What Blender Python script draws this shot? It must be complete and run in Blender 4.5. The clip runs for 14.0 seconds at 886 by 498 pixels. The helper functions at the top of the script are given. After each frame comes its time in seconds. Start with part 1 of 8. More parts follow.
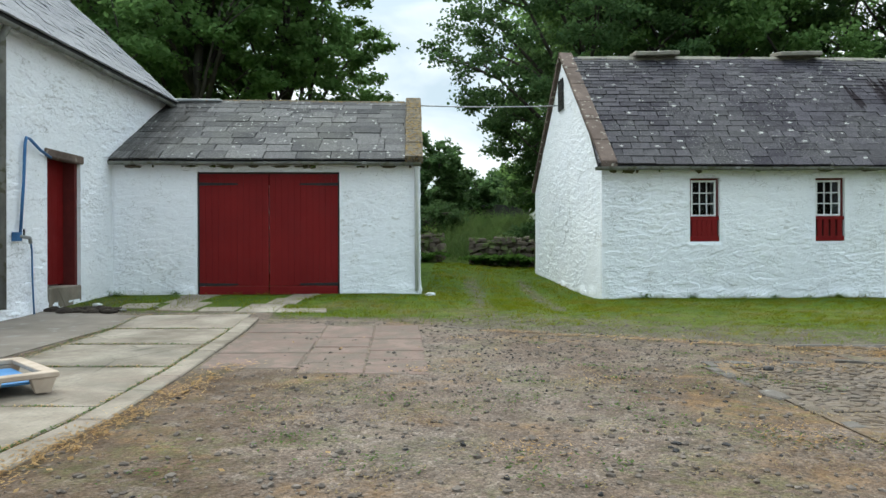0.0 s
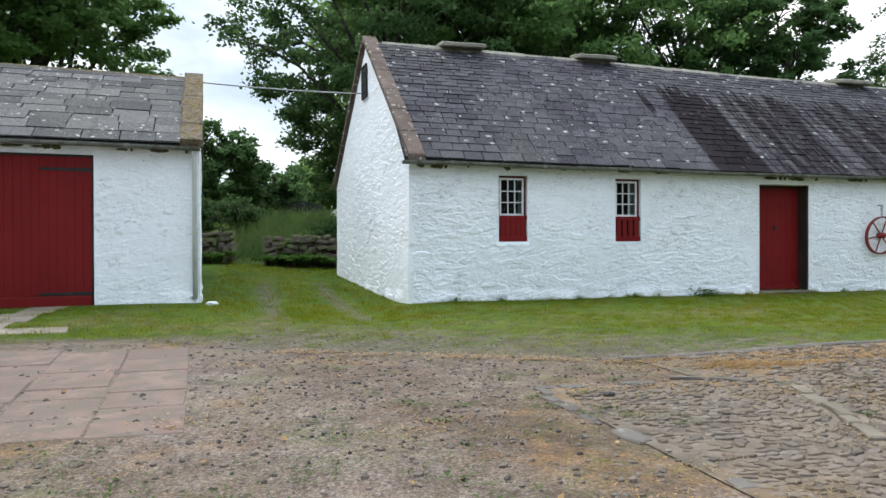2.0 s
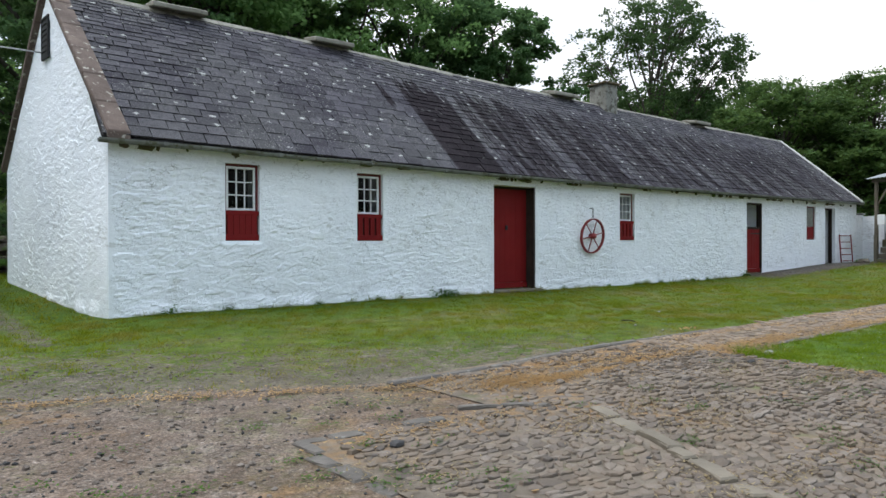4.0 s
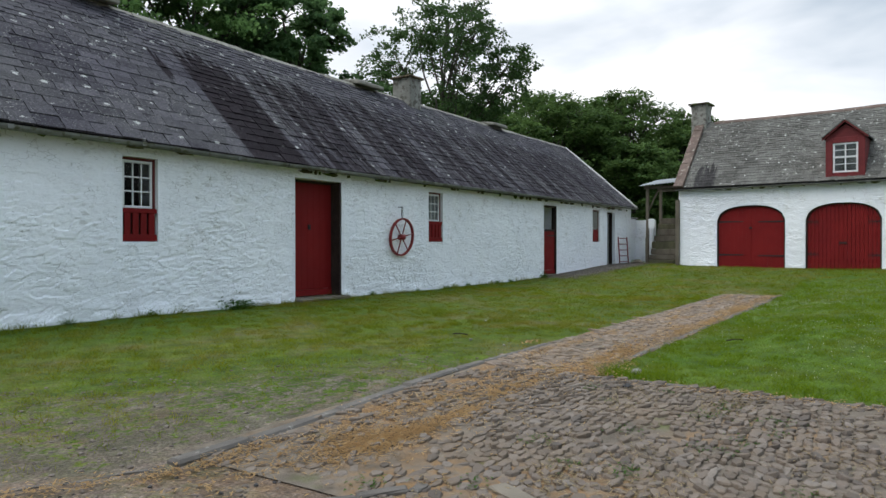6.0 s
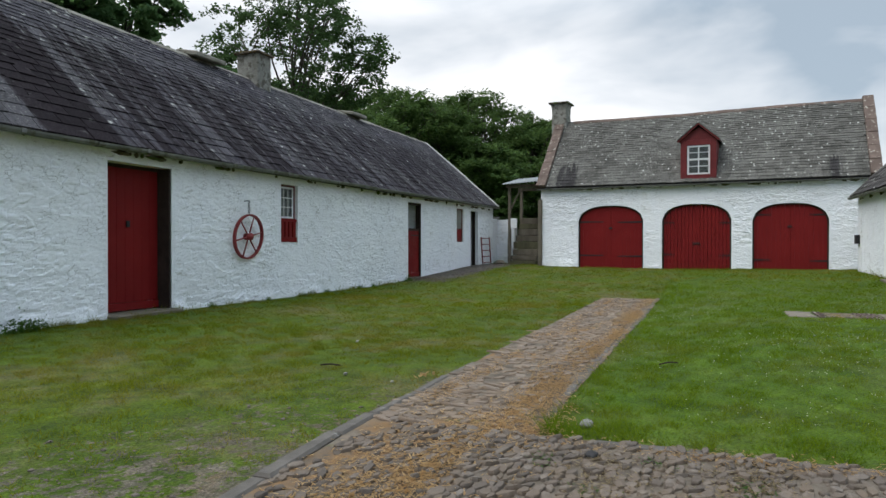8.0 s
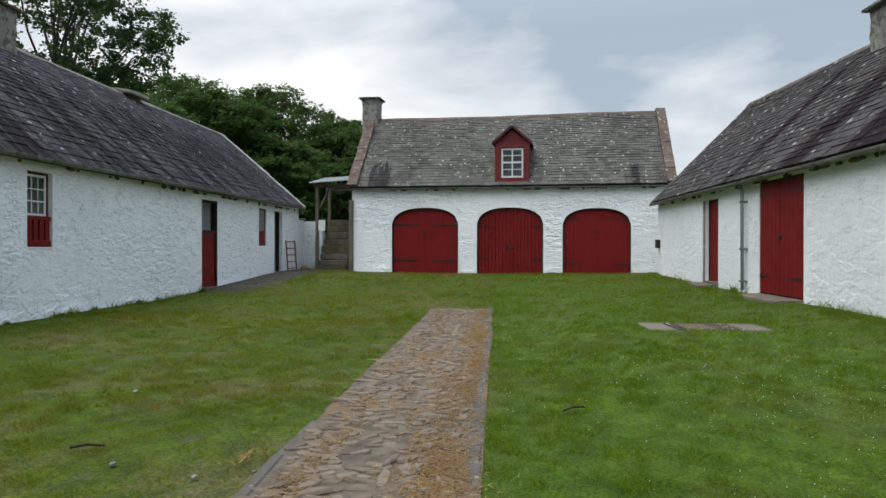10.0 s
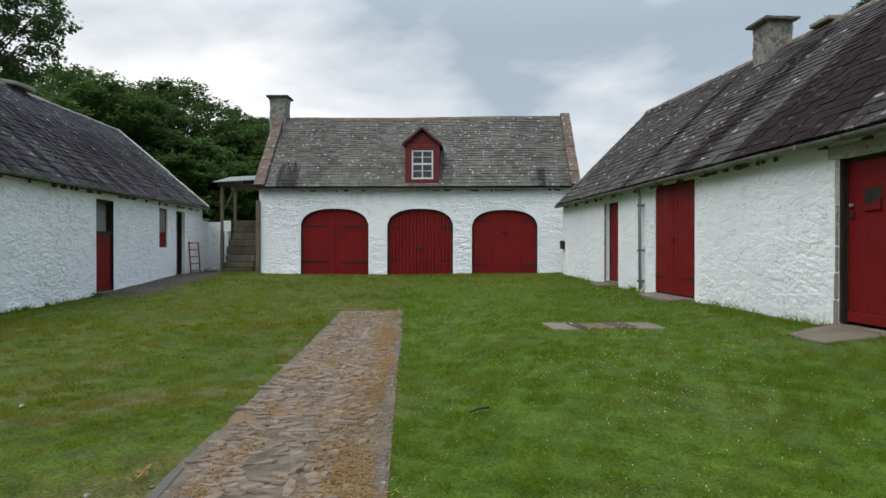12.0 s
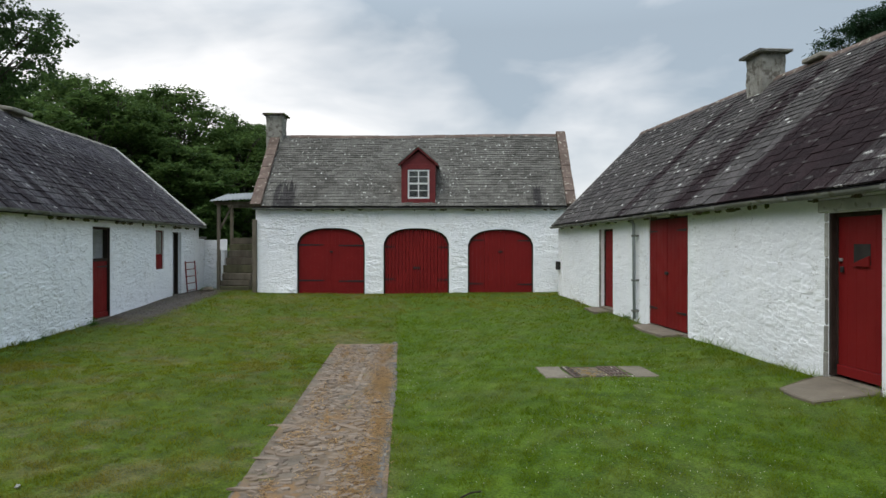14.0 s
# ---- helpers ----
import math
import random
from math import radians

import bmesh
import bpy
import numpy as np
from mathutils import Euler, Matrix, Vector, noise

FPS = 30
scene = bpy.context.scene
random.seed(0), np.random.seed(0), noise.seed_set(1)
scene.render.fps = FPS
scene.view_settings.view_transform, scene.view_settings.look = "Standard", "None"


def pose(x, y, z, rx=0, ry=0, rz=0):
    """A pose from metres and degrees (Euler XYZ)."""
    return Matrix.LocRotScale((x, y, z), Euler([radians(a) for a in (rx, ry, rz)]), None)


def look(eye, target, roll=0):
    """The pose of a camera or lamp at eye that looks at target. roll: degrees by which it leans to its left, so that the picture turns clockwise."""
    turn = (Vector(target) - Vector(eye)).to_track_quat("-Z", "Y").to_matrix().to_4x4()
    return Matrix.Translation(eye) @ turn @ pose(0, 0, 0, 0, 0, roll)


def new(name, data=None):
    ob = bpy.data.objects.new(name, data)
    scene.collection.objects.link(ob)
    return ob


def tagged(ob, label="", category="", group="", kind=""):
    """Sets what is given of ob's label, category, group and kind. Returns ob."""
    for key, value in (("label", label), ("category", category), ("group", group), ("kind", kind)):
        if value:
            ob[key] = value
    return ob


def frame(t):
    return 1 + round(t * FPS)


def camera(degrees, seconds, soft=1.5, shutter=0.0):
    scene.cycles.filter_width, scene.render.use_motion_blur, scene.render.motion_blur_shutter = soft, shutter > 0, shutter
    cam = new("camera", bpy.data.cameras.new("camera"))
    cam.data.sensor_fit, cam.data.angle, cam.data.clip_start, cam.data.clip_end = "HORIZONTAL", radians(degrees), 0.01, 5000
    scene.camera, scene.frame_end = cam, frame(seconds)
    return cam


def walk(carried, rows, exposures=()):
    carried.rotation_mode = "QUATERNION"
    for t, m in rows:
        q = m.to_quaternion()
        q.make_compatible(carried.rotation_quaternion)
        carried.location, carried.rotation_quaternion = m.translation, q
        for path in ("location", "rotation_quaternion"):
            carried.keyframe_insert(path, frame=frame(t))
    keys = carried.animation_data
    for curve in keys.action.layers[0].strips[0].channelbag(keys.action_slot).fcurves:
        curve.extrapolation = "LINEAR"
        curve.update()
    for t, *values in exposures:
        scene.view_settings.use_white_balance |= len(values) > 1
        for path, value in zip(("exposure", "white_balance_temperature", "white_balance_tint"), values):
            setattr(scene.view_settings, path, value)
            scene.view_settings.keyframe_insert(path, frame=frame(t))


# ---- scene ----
cam = camera(65.9, 14.0)
PATH = [
    (0, (0.084, -0.237, 0.998), (0.042, 1.763, 0.997), -0.2),
    (0.5, (0.133, 0.075, 1.000), (0.175, 2.075, 0.998), -0.2),
    (1, (0.17, 0.442, 1.014), (0.344, 2.434, 1.009), -0.2),
    (1.5, (0.222, 0.792, 1.04), (0.55, 2.765, 1.031), -0.2),
    (2, (0.263, 1.161, 1.05), (0.789, 3.091, 1.04), -0.2),
    (2.5, (0.314, 1.501, 1.052), (1.033, 3.367, 1.04), -0.2),
    (3, (0.387, 1.851, 1.052), (1.306, 3.628, 1.04), -0.2),
    (3.5, (0.48, 2.173, 1.063), (1.571, 3.849, 1.048), -0.2),
    (4, (0.611, 2.535, 1.062), (1.85, 4.105, 1.047), -0.15),
    (4.2, (0.676, 2.675, 1.066), (1.966, 4.204, 1.051), -0.15),
    (6.3, (1.68, 4.125, 1.083), (3.37, 5.198, 1.070), -0.0),
    (6.5, (1.811, 4.25, 1.091), (3.515, 5.297, 1.078), -0.0),
    (7, (2.174, 4.558, 1.101), (3.938, 5.499, 1.087), 0.0),
    (7.5, (2.568, 4.84, 1.104), (4.383, 5.681, 1.091), 0.05),
    (7.7, (2.728, 4.952, 1.106), (4.562, 5.75, 1.092), 0.05),
    (9.8, (4.64, 5.982, 1.157), (6.627, 6.205, 1.148), 0.1),
    (10, (4.71, 6.028, 1.157), (6.704, 6.184, 1.150), 0.1),
    (10.5, (4.762, 6.039, 1.163), (6.762, 6.044, 1.157), 0.0),
    (11, (4.726, 6.039, 1.17), (6.724, 5.954, 1.163), -0.0),
    (11.5, (4.696, 6.025, 1.178), (6.693, 5.927, 1.171), -0.0),
    (12, (4.670, 6.000, 1.196), (6.667, 5.897, 1.189), 0.0),
    (12.5, (4.639, 5.990, 1.341), (6.636, 5.884, 1.334), -0.0),
    (13, (4.61, 5.985, 1.54), (6.607, 5.875, 1.533), -0.0),
    (13.5, (4.600, 5.974, 1.662), (6.597, 5.864, 1.656), -0.0),
    (14, (4.600, 5.964, 1.831), (6.597, 5.853, 1.825), -0.0),
]
EXPOSURES = [(0, 1.02, 6800, 6.0), (0.5, 1.05, 6740, 8.0), (1.5, 1.12, 6680, 12.0), (3, 1.06, 6620, 12.0), (4.2, 0.90, 6540, 12.0), (6.5, 0.52, 6540, 11.0), (7.5, 0.46, 6560, 11.0), (10, 0.41, 6680, 11.0), (14, 0.37, 6720, 11.0)]
walk(cam, [(t, look(eye, target, roll)) for t, eye, target, roll in PATH], EXPOSURES)

# ---- world and sun: an overcast summer day ----
SUN_AZ, SUN_EL = 129.0, 57.0  # degrees: azimuth from +x towards +y, height
world = bpy.data.worlds.new("overcast_sky")
scene.world = world
world.use_nodes = True
wt = world.node_tree
wt.nodes.clear()


def wnode(kind, **values):
    n = wt.nodes.new(kind)
    for k, v in values.items():
        n.inputs[k].default_value = v
    return n


w_out = wnode("ShaderNodeOutputWorld")
w_sky = wt.nodes.new("ShaderNodeTexSky")
w_sky.sky_type, w_sky.sun_disc = "NISHITA", False
w_sky.sun_elevation, w_sky.sun_rotation = radians(SUN_EL), radians(90 - SUN_AZ)
w_co = wt.nodes.new("ShaderNodeTexCoord")
w_map = wt.nodes.new("ShaderNodeMapping")
w_map.inputs["Scale"].default_value = (1.0, 1.0, 2.6)
w_n1 = wnode("ShaderNodeTexNoise", Scale=1.9, Detail=5.0, Roughness=0.5)
# smaller billows
w_n2 = wnode("ShaderNodeTexNoise", Scale=5.2, Detail=5.0, Roughness=0.5)
w_n2.inputs["Distortion"].default_value = 0.5
w_bil = wt.nodes.new("ShaderNodeMath")
w_bil.operation = "MULTIPLY_ADD"
w_bil.inputs[1].default_value = 0.34
w_n1.inputs["Distortion"].default_value = 0.35
w_ramp = wt.nodes.new("ShaderNodeValToRGB")
w_ramp.color_ramp.elements[0].position, w_ramp.color_ramp.elements[0].color = 0.38, (0.40, 0.49, 0.575, 1)
w_ramp.color_ramp.elements[1].position, w_ramp.color_ramp.elements[1].color = 0.80, (1.22, 1.22, 1.22, 1)
w_b1 = wnode("ShaderNodeBackground", Strength=0.10)
w_b2 = wnode("ShaderNodeBackground", Strength=1.0)
w_mix = wnode("ShaderNodeMixShader", Fac=0.88)
# the cloud is whitest low in the north-east
w_dot = wt.nodes.new("ShaderNodeVectorMath")
w_dot.operation = "DOT_PRODUCT"
w_dot.inputs[1].default_value = (0.815, 0.58, 0.0)
w_pow = wt.nodes.new("ShaderNodeMath")
w_pow.operation = "POWER"
w_pow.inputs[1].default_value = 3.4
w_pos = wt.nodes.new("ShaderNodeMath")
w_pos.operation = "MAXIMUM"
w_pos.inputs[1].default_value = 0.0
w_dip = wt.nodes.new("ShaderNodeVectorMath")
w_dip.operation = "DOT_PRODUCT"
w_dip.inputs[1].default_value = (0.0, 0.0, -0.34)
w_fit = wt.nodes.new("ShaderNodeMath")
w_fit.operation = "MULTIPLY_ADD"
w_fit.inputs[1].default_value = 0.44
w_add = wt.nodes.new("ShaderNodeMath")
w_add.operation = "ADD"
w_low = wt.nodes.new("ShaderNodeMath")
w_low.operation = "SUBTRACT"
w_low.inputs[1].default_value = 0.27
# the cloud is brightest overhead
w_sep = wt.nodes.new("ShaderNodeSeparateXYZ")
w_high = wt.nodes.new("ShaderNodeValToRGB")
w_high.color_ramp.elements[0].position, w_high.color_ramp.elements[0].color = 0.30, (0.325, 0.325, 0.325, 1)
w_high.color_ramp.elements[1].position, w_high.color_ramp.elements[1].color = 0.95, (1, 1, 1, 1)
w_mul = wt.nodes.new("ShaderNodeVectorMath")
w_mul.operation = "MULTIPLY"
w_amp = wt.nodes.new("ShaderNodeVectorMath")
w_amp.operation = "SCALE"
w_amp.inputs["Scale"].default_value = 2.5
for a, b in ((w_co.outputs["Generated"], w_map.inputs["Vector"]), (w_map.outputs[0], w_n1.inputs["Vector"]),
             (w_n1.outputs["Fac"], w_add.inputs[0]), (w_co.outputs["Generated"], w_dot.inputs[0]), (w_dot.outputs["Value"], w_pos.inputs[0]), (w_pos.outputs[0], w_pow.inputs[0]), (w_pow.outputs[0], w_fit.inputs[0]), (w_co.outputs["Generated"], w_dip.inputs[0]), (w_dip.outputs["Value"], w_fit.inputs[2]), (w_fit.outputs[0], w_add.inputs[1]), (w_map.outputs[0], w_n2.inputs["Vector"]), (w_n2.outputs["Fac"], w_bil.inputs[0]), (w_add.outputs[0], w_bil.inputs[2]), (w_bil.outputs[0], w_low.inputs[0]), (w_low.outputs[0], w_ramp.inputs["Fac"]), (w_co.outputs["Generated"], w_sep.inputs[0]), (w_sep.outputs[2], w_high.inputs["Fac"]),
             (w_ramp.outputs[0], w_mul.inputs[0]), (w_high.outputs[0], w_mul.inputs[1]), (w_mul.outputs[0], w_amp.inputs[0]), (w_amp.outputs[0], w_b2.inputs["Color"]),
             (w_sky.outputs[0], w_b1.inputs["Color"]), (w_b1.outputs[0], w_mix.inputs[1]),
             (w_b2.outputs[0], w_mix.inputs[2]), (w_mix.outputs[0], w_out.inputs["Surface"])):
    wt.links.new(a, b)

sun_data = bpy.data.lights.new("sun", "SUN")
sun_data.energy, sun_data.angle, sun_data.color = 1.75, radians(60), (1.0, 0.98, 0.95)
sun = new("sun", sun_data)
sd = Vector((math.cos(radians(SUN_AZ)) * math.cos(radians(SUN_EL)), math.sin(radians(SUN_AZ)) * math.cos(radians(SUN_EL)), math.sin(radians(SUN_EL))))
sun.matrix_world = look(sd * 50, (0, 0, 0))


# ---- materials ----
class Nodes:
    """A short hand for building a node material."""

    def __init__(self, name):
        self.m = bpy.data.materials.new(name)
        self.m.use_nodes = True
        self.t = self.m.node_tree
        self.b = self.t.nodes["Principled BSDF"]
        self.pos = self.t.nodes.new("ShaderNodeNewGeometry").outputs["Position"]

    def put(self, socket, value):
        if isinstance(value, bpy.types.NodeSocket):
            self.t.links.new(value, socket)
        elif isinstance(value, tuple) and len(value) == 3 and socket.type == "RGBA":
            socket.default_value = (*value, 1)
        else:
            socket.default_value = value

    def scaled(self, s, vec=None):
        n = self.t.nodes.new("ShaderNodeMapping")
        self.put(n.inputs["Vector"], vec or self.pos)
        n.inputs["Scale"].default_value = s
        return n.outputs[0]

    def noise(self, scale, detail=4.0, rough=0.55, vec=None, warp=0.0):
        n = self.t.nodes.new("ShaderNodeTexNoise")
        self.put(n.inputs["Vector"], vec or self.pos)
        n.inputs["Scale"].default_value, n.inputs["Detail"].default_value = scale, detail
        n.inputs["Roughness"].default_value, n.inputs["Distortion"].default_value = rough, warp
        return n.outputs["Fac"]

    def cells(self, scale, vec=None, feature="F1", out="Distance"):
        n = self.t.nodes.new("ShaderNodeTexVoronoi")
        n.feature = feature
        self.put(n.inputs["Vector"], vec or self.pos)
        n.inputs["Scale"].default_value = scale
        return n.outputs[out]

    def ramp(self, fac, *stops):
        n = self.t.nodes.new("ShaderNodeValToRGB")
        self.put(n.inputs[0], fac)
        e = n.color_ramp.elements
        while len(e) < len(stops):
            e.new(0.5)
        for el, (p, c) in zip(e, stops):
            el.position = p
            el.color = (c, c, c, 1) if isinstance(c, (int, float)) else (*c, 1)
        return n.outputs[0]

    def mix(self, fac, a, b, blend="MIX"):
        n = self.t.nodes.new("ShaderNodeMix")
        n.data_type, n.blend_type = "RGBA", blend
        self.put(n.inputs[0], fac), self.put(n.inputs[6], a), self.put(n.inputs[7], b)
        return n.outputs[2]

    def math(self, op, a, b=0.0, clamp=False):
        n = self.t.nodes.new("ShaderNodeMath")
        n.operation, n.use_clamp = op, clamp
        self.put(n.inputs[0], a), self.put(n.inputs[1], b)
        return n.outputs[0]

    def attr(self, name):
        n = self.t.nodes.new("ShaderNodeAttribute")
        n.attribute_name = name
        return n.outputs["Fac"]

    def rand(self):
        a = self.t.nodes.new("ShaderNodeObjectInfo").outputs["Random"]
        b = self.t.nodes.new("ShaderNodeNewGeometry").outputs["Random Per Island"]
        return self.math("FRACT", self.math("ADD", a, b))

    def bump(self, height, strength=0.5, distance=0.01):
        n = self.t.nodes.new("ShaderNodeBump")
        self.put(n.inputs["Height"], height)
        n.inputs["Strength"].default_value, n.inputs["Distance"].default_value = strength, distance
        self.t.links.new(n.outputs[0], self.b.inputs["Normal"])

    def axis(self, k, vec=None):
        n = self.t.nodes.new("ShaderNodeSeparateXYZ")
        self.put(n.inputs[0], vec or self.pos)
        return n.outputs[k]

    def done(self, color, rough=0.8, metal=0.0, spec=0.3):
        self.put(self.b.inputs["Base Color"], color)
        self.put(self.b.inputs["Roughness"], rough)
        self.b.inputs["Metallic"].default_value = metal
        self.b.inputs["Specular IOR Level"].default_value = spec
        return self.m


def m_whitewash(name="whitewashed_rubble", relief=0.5):
    n = Nodes(name)
    big = n.noise(0.7, 5.0)
    fine = n.noise(22.0, 5.0, 0.65)
    c = n.ramp(big, (0.3, (0.825, 0.84, 0.875)), (0.7, (0.89, 0.898, 0.915)))
    c = n.mix(n.ramp(fine, (0.58, 0.0), (0.70, 0.25)), c, (0.60, 0.61, 0.61))
    # a slow sway keeps the stones from lining up
    warp = n.t.nodes.new("ShaderNodeTexNoise")
    n.put(warp.inputs["Vector"], n.pos)
    warp.inputs["Scale"].default_value, warp.inputs["Detail"].default_value = 7.0, 3.0
    sway = n.t.nodes.new("ShaderNodeVectorMath")
    sway.operation = "MULTIPLY_ADD"
    n.put(sway.inputs[0], warp.outputs["Color"])
    sway.inputs[1].default_value = (0.07, 0.07, 0.022)
    n.put(sway.inputs[2], n.pos)

    def stones(scale, flat, tilt):
        """Flat-faced stones: each cell its own height and its own tilt."""
        v = n.t.nodes.new("ShaderNodeTexVoronoi")
        n.put(v.inputs["Vector"], n.scaled((1, 1, flat), sway.outputs[0]))
        v.inputs["Scale"].default_value = scale
        d = n.t.nodes.new("ShaderNodeVectorMath")
        d.operation = "SUBTRACT"
        at = n.t.nodes.new("ShaderNodeVectorMath")
        at.operation = "SCALE"
        n.put(at.inputs[0], n.scaled((1, 1, flat), sway.outputs[0]))
        at.inputs["Scale"].default_value = 1.0
        n.put(d.inputs[0], at.outputs[0]), n.put(d.inputs[1], v.outputs["Position"])
        lean = n.t.nodes.new("ShaderNodeVectorMath")
        lean.operation = "SUBTRACT"
        n.put(lean.inputs[0], v.outputs["Color"])
        lean.inputs[1].default_value = (0.5, 0.5, 0.5)
        dot = n.t.nodes.new("ShaderNodeVectorMath")
        dot.operation = "DOT_PRODUCT"
        n.put(dot.inputs[0], d.outputs[0]), n.put(dot.inputs[1], lean.outputs[0])
        bw = n.t.nodes.new("ShaderNodeRGBToBW")
        n.put(bw.inputs[0], v.outputs["Color"])
        return n.math("ADD", bw.outputs[0], n.math("MULTIPLY", dot.outputs["Value"], tilt)), bw.outputs[0]

    h1, _ = stones(5.5, 3.0, 5.5)
    h2, r2 = stones(13.0, 2.6, 9.0)
    rough = n.ramp(n.noise(1.7, 3.0), (0.38, 0.15), (0.58, 1.0))
    # thin open crevices between some of the stones
    crack = n.t.nodes.new("ShaderNodeTexVoronoi")
    crack.feature = "DISTANCE_TO_EDGE"
    n.put(crack.inputs["Vector"], n.scaled((1, 1, 2.0), sway.outputs[0]))
    crack.inputs["Scale"].default_value = 8.5
    open_joint = n.math("MULTIPLY", n.ramp(crack.outputs["Distance"], (0.0, 1.0), (0.045, 0.0)), n.ramp(n.noise(4.3, 4.0, 0.65), (0.50, 0.0), (0.60, 1.0)))
    h = n.math("ADD", n.math("MULTIPLY", h1, 0.48), n.math("MULTIPLY", n.math("MULTIPLY", h2, 0.42), rough))
    h = n.math("ADD", h, n.math("MULTIPLY", n.noise(34.0, 5.0, 0.65, n.scaled((1, 1, 1.4))), 0.30))
    h = n.math("SUBTRACT", h, n.math("MULTIPLY", open_joint, 0.6))
    # bare stone where the limewash has flaked off
    gone = n.math("MULTIPLY", n.ramp(r2, (0.70, 0.0), (0.74, 1.0)), n.ramp(n.noise(1.3, 4.0, 0.6), (0.56, 0.0), (0.66, 1.0)))
    c = n.mix(n.math("MULTIPLY", gone, 0.45), c, (0.40, 0.385, 0.35))
    # short dark dashes, in clusters
    chip = n.math("MULTIPLY", n.ramp(n.noise(15.0, 3.0, 0.55, n.scaled((1, 1, 2.8))), (0.66, 0.0), (0.70, 1.0)), n.ramp(n.noise(0.9, 3.0), (0.45, 0.0), (0.6, 1.0)))
    c = n.mix(n.math("MULTIPLY", chip, 0.7), c, (0.24, 0.225, 0.20))
    # crevice shadow put into the colour along some open joints
    c = n.mix(n.math("MULTIPLY", n.math("MULTIPLY", open_joint, n.ramp(n.noise(1.1, 3.0), (0.42, 0.0), (0.58, 1.0))), 0.75), c, (0.26, 0.245, 0.215))
    c = n.mix(n.math("MULTIPLY", n.ramp(n.noise(2.4, 4.0), (0.58, 0.0), (0.8, 1.0)), 0.25), c, (0.62, 0.63, 0.56))
    n.bump(h, relief, 0.022)
    return n.done(c, 0.88, spec=0.2)


def m_slate(name, lo, hi, lichen, stain=None, tint=(0.30, 0.31, 0.28), along="x", salt=0.3, dark=(0.013, 0.0095, 0.011), spot=6.0, streaks=(), dash=(1, 1, 1), fat=1.0):
    """Slates with pale lichen marks; stain: (first, last, stops along the roof as (place, strength), height where the stain ends)."""
    n = Nodes(name)
    r = n.rand()
    c = n.ramp(r, (0.0, lo), (0.55, tuple((a + b) / 2 for a, b in zip(lo, hi))), (1.0, hi))
    c = n.mix(n.ramp(n.noise(0.8, 5.0), (0.4, 0.0), (0.75, 0.5)), c, tint)
    c = n.mix(n.ramp(n.noise(14.0, 4.0), (0.45, 0.0), (0.75, 0.35)), c, tuple(x * 0.55 for x in lo))
    clean = None
    if stain:
        first, last, stops, end = stain
        a = n.axis(0 if along == "x" else 1)
        up = n.axis(2)
        win = n.ramp(n.math("DIVIDE", n.math("SUBTRACT", a, first), last - first), *[((p - first) / (last - first), s) for p, s in stops])
        comb = n.t.nodes.new("ShaderNodeCombineXYZ")
        n.put(comb.inputs[0], n.math("MULTIPLY", a, 3.2))
        n.put(comb.inputs[1], n.math("MULTIPLY", up, 0.16))
        s = n.noise(1.3, 7.0, 0.72, comb.outputs[0], 0.1)
        low = n.math("ADD", up, n.math("MULTIPLY", n.math("SUBTRACT", n.noise(1.9, 6.0, 0.7, comb.outputs[0]), 0.5), 2.2))
        v = n.math("ADD", win, n.math("MULTIPLY", n.math("SUBTRACT", s, 0.5), 2.6))
        v = n.math("SUBTRACT", v, n.math("MULTIPLY", n.math("MAXIMUM", n.math("SUBTRACT", low, end), 0.0), 4.5))
        for at, top, bottom in streaks:
            near_it = n.ramp(n.math("ABSOLUTE", n.math("SUBTRACT", n.math("ADD", a, n.math("MULTIPLY", n.math("SUBTRACT", s, 0.5), 0.3)), at)), (0.05, 1.0), (0.14, 0.0))
            inside = n.math("MULTIPLY", n.math("LESS_THAN", up, top), n.ramp(n.math("SUBTRACT", up, bottom), (0.0, 0.0), (0.25, 1.0)))
            v = n.math("ADD", v, n.math("MULTIPLY", near_it, inside))
        k = n.ramp(n.math("ADD", v, n.math("MULTIPLY", n.math("SUBTRACT", n.noise(9.0, 4.0, 0.6), 0.5), 0.7)), (0.36, 0.0), (0.72, 1.0))
        c = n.mix(n.math("MULTIPLY", k, 0.95), c, n.mix(r, dark, tuple(x * 1.6 for x in dark)))
        clean = n.math("SUBTRACT", 1.0, n.math("MULTIPLY", k, 0.85))
    v1 = n.t.nodes.new("ShaderNodeTexVoronoi")
    n.put(v1.inputs["Vector"], n.scaled(dash))
    v1.inputs["Scale"].default_value = spot
    bw = n.t.nodes.new("ShaderNodeRGBToBW")
    n.put(bw.inputs[0], v1.outputs["Color"])
    spots = n.math("MULTIPLY", n.ramp(n.math("ADD", v1.outputs["Distance"], n.math("MULTIPLY", n.math("SUBTRACT", n.noise(30.0, 4.0, 0.6), 0.5), 0.62)), (0.12 * fat, 1.0), (0.18 * fat, 0.0)), n.ramp(n.math("ADD", bw.outputs[0], n.math("MULTIPLY", n.math("SUBTRACT", n.noise(0.9, 4.0), 0.5), 1.8)), (0.33, 0.0), (0.42, 1.0)))
    if clean is not None:
        spots = n.math("MULTIPLY", spots, clean)
    c = n.mix(n.math("MULTIPLY", spots, lichen), c, (0.50, 0.50, 0.46))
    spots2 = n.math("MULTIPLY", n.ramp(n.noise(27.0, 4.0, 0.65), (0.58, 0.0), (0.66, 1.0)), n.ramp(n.noise(0.9, 4.0, 0.6), (0.38, 0.0), (0.62, 1.0)))
    if clean is not None:
        spots2 = n.math("MULTIPLY", spots2, clean)
    c = n.mix(n.math("MULTIPLY", spots2, salt), c, (0.42, 0.42, 0.37))
